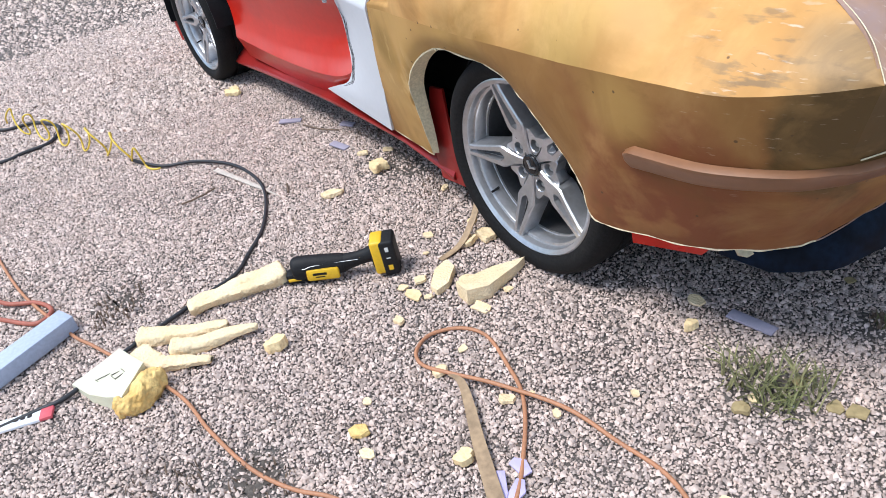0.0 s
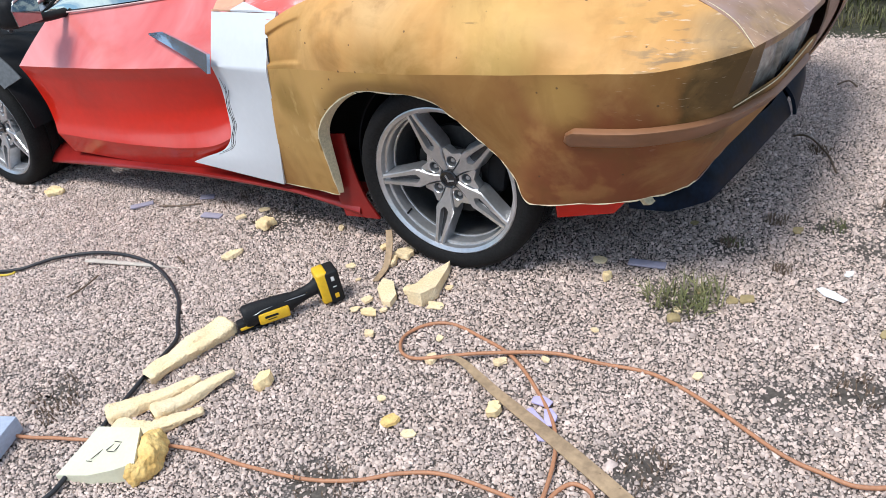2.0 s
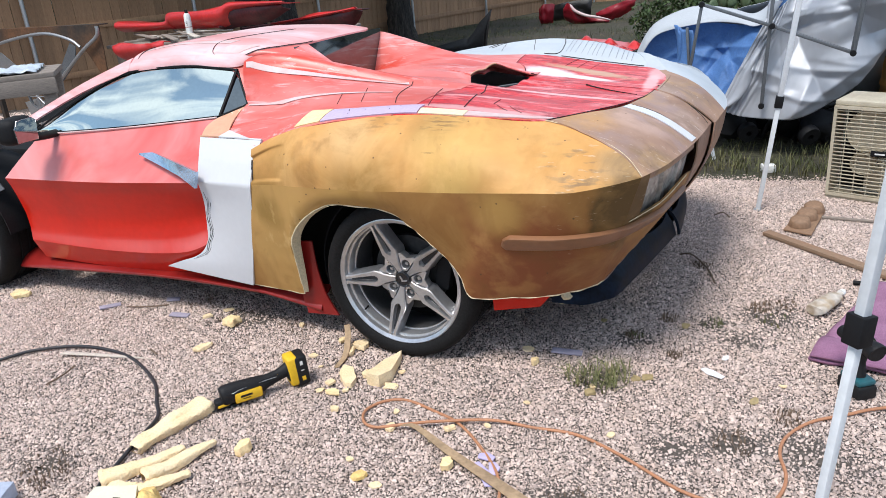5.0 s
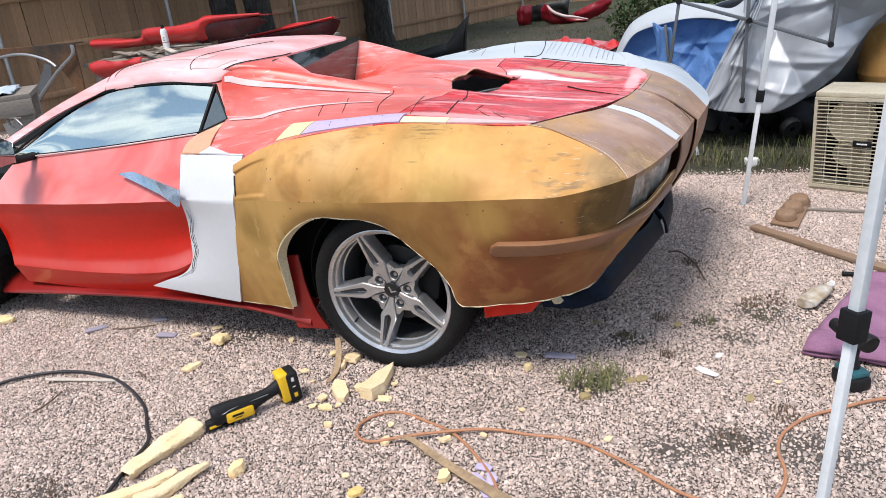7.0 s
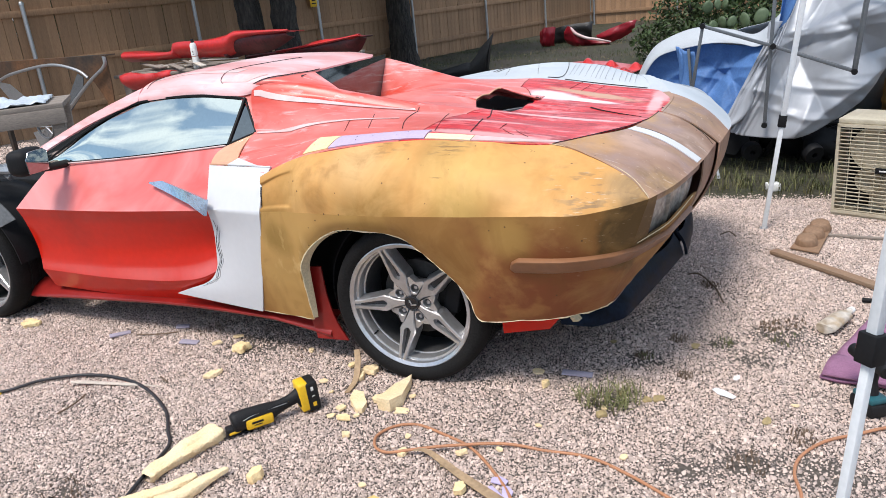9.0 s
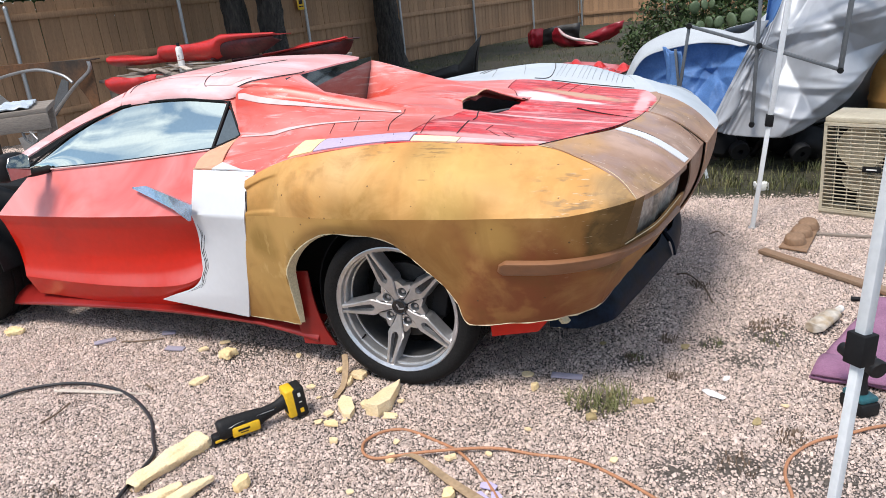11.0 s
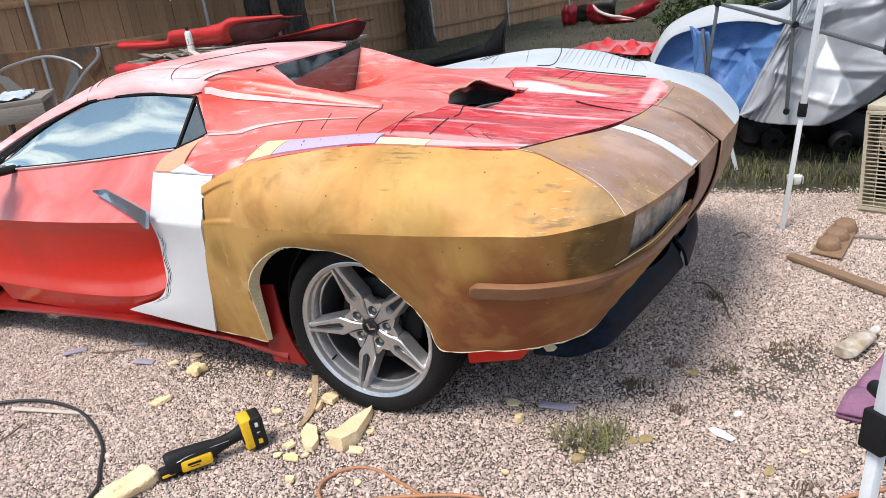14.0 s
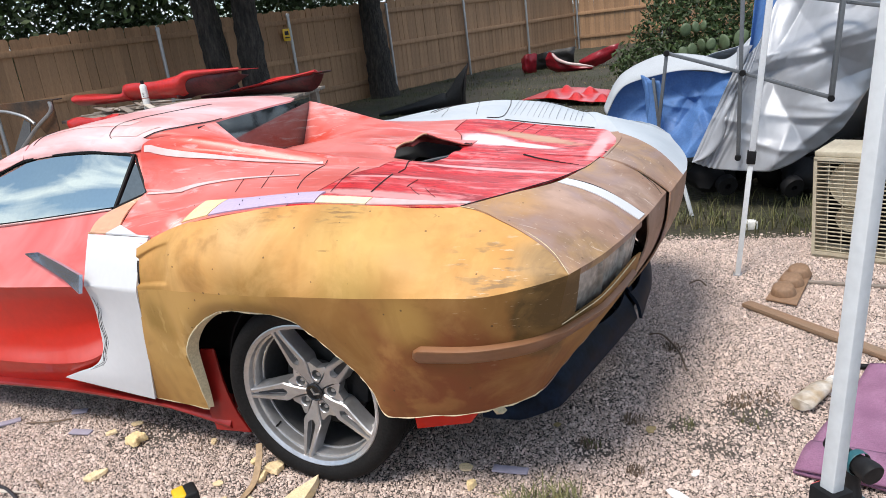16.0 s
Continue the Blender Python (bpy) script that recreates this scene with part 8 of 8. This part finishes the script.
cord("red_hose", lay([(-1.9, -1.55), (-1.5, -1.48), (-1.2, -1.40), (-1.09, -1.30), (-1.0, -1.27), (-0.97, -1.33), (-1.1, -1.42)], 0.008), 0.008, "hose_red", "dull red hose behind the grey foam board", "hose")

# thin curved wooden strips
strip_path = [(0.235, -0.495, 0.03), (0.30, -0.50, 0.035), (0.47, -0.585, 0.03), (0.71, -0.70, 0.022), (0.91, -0.80, 0.02), (1.06, -0.885, 0.02)]
strip = sheet(lambda u, v: spline(strip_path, u) + Vector((0.016, 0.025, 0)) * (v - 0.5) * (0.45 + 1.0 * min(1, u * 1.6)) + Vector((0, 0, 0.003 * math.sin(13 * u))), 40, 3, 0.003)
single("veneer_strip", strip, M["strip_wood"], "long thin tan fibreboard strip lying across the cord", "strip", smooth=40)
single("veneer_strip", sheet(lambda u, v: spline([(-0.30, 0.03, 0.09), (-0.27, -0.02, 0.06), (-0.24, -0.10, 0.02), (-0.23, -0.19, 0.012)], u) + Vector((0.028, 0.004, 0.006)) * (v - 0.5), 16, 3, 0.003), M["strip_wood"],
       "short curled tan strip propped on foam scrap", "strip", smooth=40)
single("wood_stick", outline_plate([(0, -0.014), (0.19, -0.020), (0.20, 0.012), (0.01, 0.016)], 0.008, 0.001), M["strip_wood"], "flat light wooden stir stick beside the grinder", "stick", pose(1.30, -0.73, 0.015, 0, 0, 40))


# ---- foam offcuts ----
def foam_bar(label, a, b, w, h, seed, mat="foam_cut", taper=0.5, lift=0.0, group="yellow foam offcuts"):
    """A carved foam stick from a to b, faceted with soft rough edges."""
    a, b = Vector(a), Vector(b)
    d = b - a
    L = d.length
    side = Vector((-d.y, d.x, 0)).normalized()

    def f(u, v):
        k = (1 - (1 - taper) * u) * min(1, (u + 0.012) * 22) ** 0.35 * min(1, (1.012 - u) * 26) ** 0.4
        ang = 2 * math.pi * v
        c, s = math.cos(ang), math.sin(ang)
        sq = (abs(c) ** 5 + abs(s) ** 5) ** (-1 / 5)
        n = 1 + 0.16 * noise.noise(Vector((u * 3, c * 0.9, s * 0.9 + seed * 3))) + 0.10 * noise.noise(Vector((u * 11, c * 2.2, s * 2.2 + seed))) + 0.10 * noise.noise(Vector((u * 30, c * 6, s * 6 + seed)))
        tilt = 0.3 * math.sin(seed * 2.0)
        n *= 1 + 0.28 * noise.noise(Vector((u * 3.1, seed * 5.0, 0.5 if c > 0 else 7.5)))
        px, pz = c * sq * k * n, s * sq * k * n
        p = a + d * u + side * ((px - tilt * pz) * w * 0.5)
        p.z += h * 0.5 * (1 + pz + 0.18 * math.sin(seed + 5 * u)) + lift
        return p
    bm = sheet(f, 54, 36)
    bmesh.ops.remove_doubles(bm, verts=bm.verts, dist=1e-4)
    return single("foam_offcut", bm, M[mat], label, "foam", None, group, smooth=45)


foam_bar("long pale yellow foam offcut under the multitool head", (-0.618, -0.915, 0.0), (-0.572, -0.592, 0.0), 0.064, 0.040, 1, "foam_cut", 1.95)
foam_bar("slender pale foam offcut on the gravel", (-0.59, -1.09, 0.0), (-0.44, -0.85, 0.0), 0.066, 0.045, 2, "foam_cut", 0.45)
foam_bar("pointed pale foam offcut resting beside another", (-0.455, -1.03, 0.0), (-0.358, -0.785, 0.0), 0.070, 0.05, 3, "foam_cut", 0.28)
foam_bar("broken foam crumbs between the offcuts and the block", (-0.54, -1.115, 0.0), (-0.40, -1.075, 0.0), 0.07, 0.035, 6, "foam_cut", 0.8)
foam_bar("short foam offcut beside the large block", (-0.42, -1.06, 0.0), (-0.325, -0.95, 0.0), 0.06, 0.04, 4, "foam_cut", 0.5)


def foam_block():
    b = thing("foam_block", "large pale foam block with a crusty amber end", "foam", pose(-0.41, -1.20, 0.0))

    def top(x, y):
        return 0.0595 + 0.0689 * x + 0.2758 * y
    bm = outline_plate([(-0.128, -0.105), (-0.12, 0.05), (0.03, 0.085), (0.10, -0.005), (0.05, -0.040), (-0.02, -0.075)], 1.0)
    for v in bm.verts:
        v.co.z = top(v.co.x, v.co.y) if v.co.z > 0.5 else 0.004
    roughen(bm, 3, 0.0012, 40, 4, 0.0)
    part("cut_block", bm, M["foam_white"], b, "smooth cut pale foam with pencil marks", 35)
    bm = outline_plate([(0.033, 0.078), (0.052, 0.112), (0.085, 0.095), (0.120, 0.038), (0.112, -0.016), (0.085, -0.028), (0.096, -0.003)], 0.060)
    roughen(bm, 4, 0.009, 34, 3, 0.5)
    part("foam_crust", bm, M["foam_crust"], b, "knobbly amber foam crust", 60)
    for x, y, length, turn in ((-0.005, 0.030, 0.026, 10), (0.008, 0.016, 0.026, 100), (-0.018, 0.010, 0.026, 80), (-0.004, 0.0, 0.024, 12), (-0.040, -0.012, 0.055, 82), (-0.052, -0.042, 0.018, 15)):
        part("pencil_mark", box(length, 0.0016, 0.002, Matrix.Translation((x, y, top(x, y) + 0.0015)) @ pose(0, 0, 0, 15, -4, turn)), M["dark_line"], b)


foam_block()


def wedge(label, pts, h0, h1, m, mat="foam_cut", seed=1, group="yellow foam offcuts"):
    bm = outline_plate(pts, 1.0)
    xs = [p[1] for p in pts]
    lo, hi = min(xs), max(xs)
    for v in bm.verts:
        if v.co.z > 0.5:
            v.co.z = h0 + (h1 - h0) * (v.co.y - lo) / (hi - lo)
    roughen(bm, 3, 0.0025, 34, seed, 0.0)
    return single("foam_offcut", bm, M[mat], label, "foam", m, group, smooth=40)


wedge("pointed pale foam wedge leaning near the tyre", [(-0.045, -0.10), (0.012, -0.115), (0.045, -0.055), (0.036, 0.09), (0.026, 0.135), (-0.022, 0.02)], 0.055, 0.028, pose(-0.015, -0.155, 0.004, 0, 0, 10))
wedge("flat pale foam slab beside the wedge", [(-0.026, -0.055), (0.0, -0.075), (0.026, -0.035), (0.024, 0.045), (-0.010, 0.075), (-0.036, 0.02)], 0.022, 0.030, pose(-0.135, -0.245, 0.004, 0, 0, 38), seed=3)
CHIPS = ((-0.95, 0.02, 0.050, "foam", 0.030), (-0.916, -0.217, 0.046, "foam_cut", 0.012), (-0.24, -0.78, 0.033, "foam", 0.032), (0.22, -0.77, 0.026, "foam_crust", 0.012), (-0.07, -0.46, 0.018, "foam_cut", 0.012), (0.29, -0.79, 0.022, "foam_cut", 0.006),
         (0.47, -0.63, 0.026, "foam", 0.022), (0.42, -0.38, 0.010, "foam_cut", 0.006), (0.395, -0.435, 0.024, "foam_cut", 0.010), (0.51, -0.38, 0.016, "foam_cut", 0.006), (1.36, 0.05, 0.022, "dead_leaf", 0.004), (-2.36, -0.03, 0.05, "foam", 0.02),
         (-2.42, 0.0, 0.03, "foam_cut", 0.012), (0.54, 0.08, 0.022, "foam", 0.022), (0.48, 0.18, 0.025, "foam_cut", 0.008), (-0.19, -0.30, 0.025, "foam_cut", 0.008), (-0.10, -0.33, 0.016, "foam_cut", 0.006), (0.05, -0.14, 0.02, "foam_cut", 0.005),
         (-0.24, -0.06, 0.03, "foam_cut", 0.018), (-0.22, 0.0, 0.045, "foam_cut", 0.020), (-0.33, 0.02, 0.02, "foam", 0.012), (-1.12, 0.05, 0.025, "foam_cut", 0.010), (0.60, -0.20, 0.014, "foam_cut", 0.005), (0.93, -0.30, 0.018, "foam_cut", 0.006),
         (0.98, 0.10, 0.03, "dead_leaf", 0.006), (0.80, -0.07, 0.025, "dead_leaf", 0.012), (0.19, -0.50, 0.026, "foam_cut", 0.012), (0.16, -0.40, 0.016, "foam_cut", 0.004), (0.36, -0.52, 0.014, "foam_cut", 0.004), (1.45, 0.18, 0.016, "foam_cut", 0.003),
         (-0.30, -0.20, 0.012, "foam_cut", 0.004), (-0.38, -0.13, 0.02, "foam_cut", 0.006), (0.72, 0.52, 0.016, "dead_leaf", 0.004), (1.06, 0.56, 0.02, "dead_leaf", 0.006), (1.24, 0.33, 0.018, "paper", 0.003), (-0.60, 0.10, 0.02, "foam_cut", 0.008), (-1.06, 0.14, 0.030, "foam_cut", 0.008), (-0.07, -0.20, 0.030, "foam_cut", 0.016), (0.06, -0.25, 0.034, "foam_cut", 0.005), (-0.14, -0.36, 0.030, "foam", 0.006), (-0.20, -0.36, 0.022, "foam_cut", 0.004), (0.14, -0.70, 0.016, "foam_cut", 0.004), (0.84, 0.10, 0.022, "dead_leaf", 0.004), (0.94, 0.08, 0.024, "dead_leaf", 0.004), (0.80, -0.02, 0.018, "foam_cut", 0.006))
for k, (x, y, r, mat, h) in enumerate(CHIPS):
    rng = random.Random(100 + k)
    n = rng.randint(9, 12)
    pts = [(r * rng.uniform(0.62, 1.18) * math.cos(6.283 * j / n), r * rng.uniform(0.45, 0.95) * math.sin(6.283 * j / n)) for j in range(n)]
    label = {"foam": "small torn yellow foam scrap on the gravel", "foam_cut": "thin pale foam chip on the gravel", "foam_crust": "small crusty amber foam scrap on gravel", "dead_leaf": "dry curled leaf on the gravel",
             "paper": "small white paper scrap on the gravel"}[mat]
    kind = {"dead_leaf": "leaf", "paper": "paper"}.get(mat, "foam chip")
    bm = outline_plate(pts, h)
    if h > 0.009:
        roughen(bm, 3, r * 0.12, 36, k, 0.12)
    single("dry_leaf" if mat == "dead_leaf" else "paper_scrap" if mat == "paper" else "foam_chip", bm, M[mat], label, kind, pose(x, y, 0.008, rng.uniform(-8, 8), rng.uniform(-8, 8), rng.uniform(0, 360)), "scraps on the gravel")

single("paper_sheet", outline_plate([(-0.045, 0.018), (-0.03, 0.03), (0.0, 0.018), (0.045, -0.018), (0.035, -0.035), (-0.02, -0.012)], 0.0015), M["paper"], "torn white paper strip on the gravel", "paper", pose(1.205, 0.195, 0.014, 3, -3, 0))
for x, y, a, s in ((-1.27, 0.02, 20, 1.0), (-1.72, 0.0, 60, 1.1), (0.64, 0.20, 15, 1.3), (-1.44, 0.16, 40, 0.7)):
    single("lilac_scrap", outline_plate([(-0.05 * s, -0.015), (0.045 * s, -0.022), (0.05 * s, 0.012), (-0.045 * s, 0.02)], 0.008, 0.002), M["lilac_grey"], "grey lilac foam sliver on the gravel", "foam chip", pose(x, y, 0.010, 4, 5, a), "lilac slivers")
for x, y, a, s in ((0.60, -0.635, -45, 1.0), (0.575, -0.55, 10, 0.45), (0.62, -0.60, -60, 0.5)):
    single("lilac_scrap", outline_plate([(-0.06 * s, -0.012), (0.05 * s, -0.02), (0.065 * s, 0.004), (0.0, 0.02), (-0.06 * s, 0.008)], 0.006, 0.0015), M["lilac"], "pale violet plastic sliver beside the tan strip", "plastic scrap", pose(x, y, 0.012, 3, 4, a), "violet slivers")

# grey foam board, printed carton and sticks at the front
board = single("foam_board", outline_plate([(-0.16, -0.035), (0.16, -0.05), (0.17, 0.03), (-0.15, 0.045)], 0.055, 0.004), M["tray"], "thick blue-grey foam board leaning on gravel", "foam board", pose(-0.795, -1.385, 0.01, 0, 0, 117))
carton = thing("printed_carton", "white printed carton strip with a red end", "carton", pose(-0.50, -1.45, 0.012, 0, 0, 70))
part("card", box(0.14, 0.045, 0.010, None, 0.002), M["paper"], carton)
part("red_end", box(0.035, 0.046, 0.011, pose(0.062, 0, 0.001), 0.002), M["red_pink"], carton, "red printed end")
for k in range(3):
    part("print_bar", box(0.012, 0.012, 0.0015, pose(-0.02 + 0.018 * k, 0.004, 0.0058)), M["dark_line"], carton)
single("wood_sliver", outline_plate([(0, -0.012), (0.30, -0.006), (0.45, 0.0), (0.30, 0.012), (0.02, 0.012)], 0.006, 0.001), M["sliver_wood"], "pale split wood sliver lying over the hose", "wood sliver", pose(-1.52, -0.465, 0.02, 0, 2, 13))
for pts, label in (([(-1.36, -0.68, 0.012), (-1.35, -0.60, 0.016), (-1.36, -0.53, 0.02)], "thin dry twig on the gravel"), ([(-1.62, 0.02, 0.012), (-1.5, 0.05, 0.014), (-1.42, 0.10, 0.012)], "dark twig beside the car sill"),
                   ([(-1.15, -0.30, 0.012), (-1.08, -0.33, 0.012)], "short twig on the gravel"), ([(0.93, 1.36, 0.014), (0.99, 1.33, 0.03), (1.08, 1.20, 0.016), (1.13, 1.04, 0.012)], "curled dry twig behind the car"),
                   ([(1.03, 2.02, 0.012), (1.08, 2.03, 0.03), (1.12, 2.0, 0.012)], "curled dry leaf stalk behind the car")):
    single("twig", tube(pts, 0.004, 6, 5), M["dry_twig"], label, "twig", None, "twigs on the gravel", smooth=60)

# ---- weeds, grass, gravel ----
blades("weed_tuft", [(0.80, 0.04, 0.085), (0.74, 0.02, 0.06), (0.88, 0.09, 0.06), (0.84, 0.0, 0.05)], 48, 0.075, 5, "weed_green", "small tuft of green weeds in the gravel", "weeds", 1.9)
blades("weed_tuft", [(1.40, 0.72, 0.08), (1.16, 0.62, 0.05), (0.88, 0.42, 0.03)], 26, 0.035, 6, "grass", "sparse weeds in bare gravel patches", "weeds")
rng = random.Random(2)
verge = [(rng.uniform(0.3, 3.2), 2.95 + abs(rng.gauss(0, 0.45)), 0.16) for _ in range(100)] + [(rng.uniform(0.6, 1.9), rng.uniform(2.95, 3.25), 0.05) for _ in range(26)]
blades("grass_verge", verge, 15, 0.11, 7, "grass", "dry grass and weeds along the gravel edge")
lawn = [(rng.uniform(-6.5, 2.5), rng.uniform(5.2, 16.5), 0.5) for _ in range(260)]
blades("grass_lawn", lawn, 60, 0.08, 8, "grass_green", "thin dry grass over bare earth by the fence")
litter = [(rng.uniform(-6.5, 2.5), rng.uniform(4.8, 15.0), 0.6) for _ in range(150)]
blades("leaf_litter", litter, 30, 0.045, 21, "dead_leaf", "dry leaf litter strewn over the bare earth", "leaves", 2.4)
blades("plant_debris", [(-0.87, -1.06, 0.10), (-0.80, -1.12, 0.07), (0.18, -1.03, 0.09), (0.88, -0.68, 0.08), (0.02, -1.22, 0.10), (1.42, 0.88, 0.07), (1.34, 0.82, 0.05), (1.60, 0.95, 0.06), (1.31, -0.22, 0.07), (1.47, -0.02, 0.05), (1.05, 1.25, 0.05), (-0.95, 0.12, 0.12), (-0.62, 0.10, 0.10), (-1.25, 0.20, 0.10), (0.86, 0.42, 0.03), (1.05, 0.30, 0.03), (0.98, 0.62, 0.04)], 70, 0.03, 16, "dry_twig", "dry brown plant debris in the gravel", "debris")
dirt_patches()
CAR_FLOOR = (-2.5, 0.22, 0.52, 3.0)
near = stones("gravel", -2.4, 2.05, -1.62, 2.95, 0.0072, 0.0046, 1, limit=CAR_FLOOR)
tagged(near, "loose pale limestone gravel", "gravel", kind="stuff")
side = stones("gravel", -4.6, -2.4, -1.62, 0.55, 0.0115, 0.0075, 5)
tagged(side, "loose pale limestone gravel beside the front wheel", "gravel", kind="stuff")
back = stones("gravel", -4.6, -2.4, 0.55, 2.95, 0.034, 0.0135, 6)
tagged(back, "loose pale limestone gravel behind the front wheel", "gravel", kind="stuff")
far = stones("gravel", -8.5, 3.2, -2.4, 4.6, 0.034, 0.0135, 2, limit=(-4.6, 2.05, -1.62, 2.95), keep=CAR_FLOOR)
tagged(far, "loose pale limestone gravel further off", "gravel", kind="stuff")
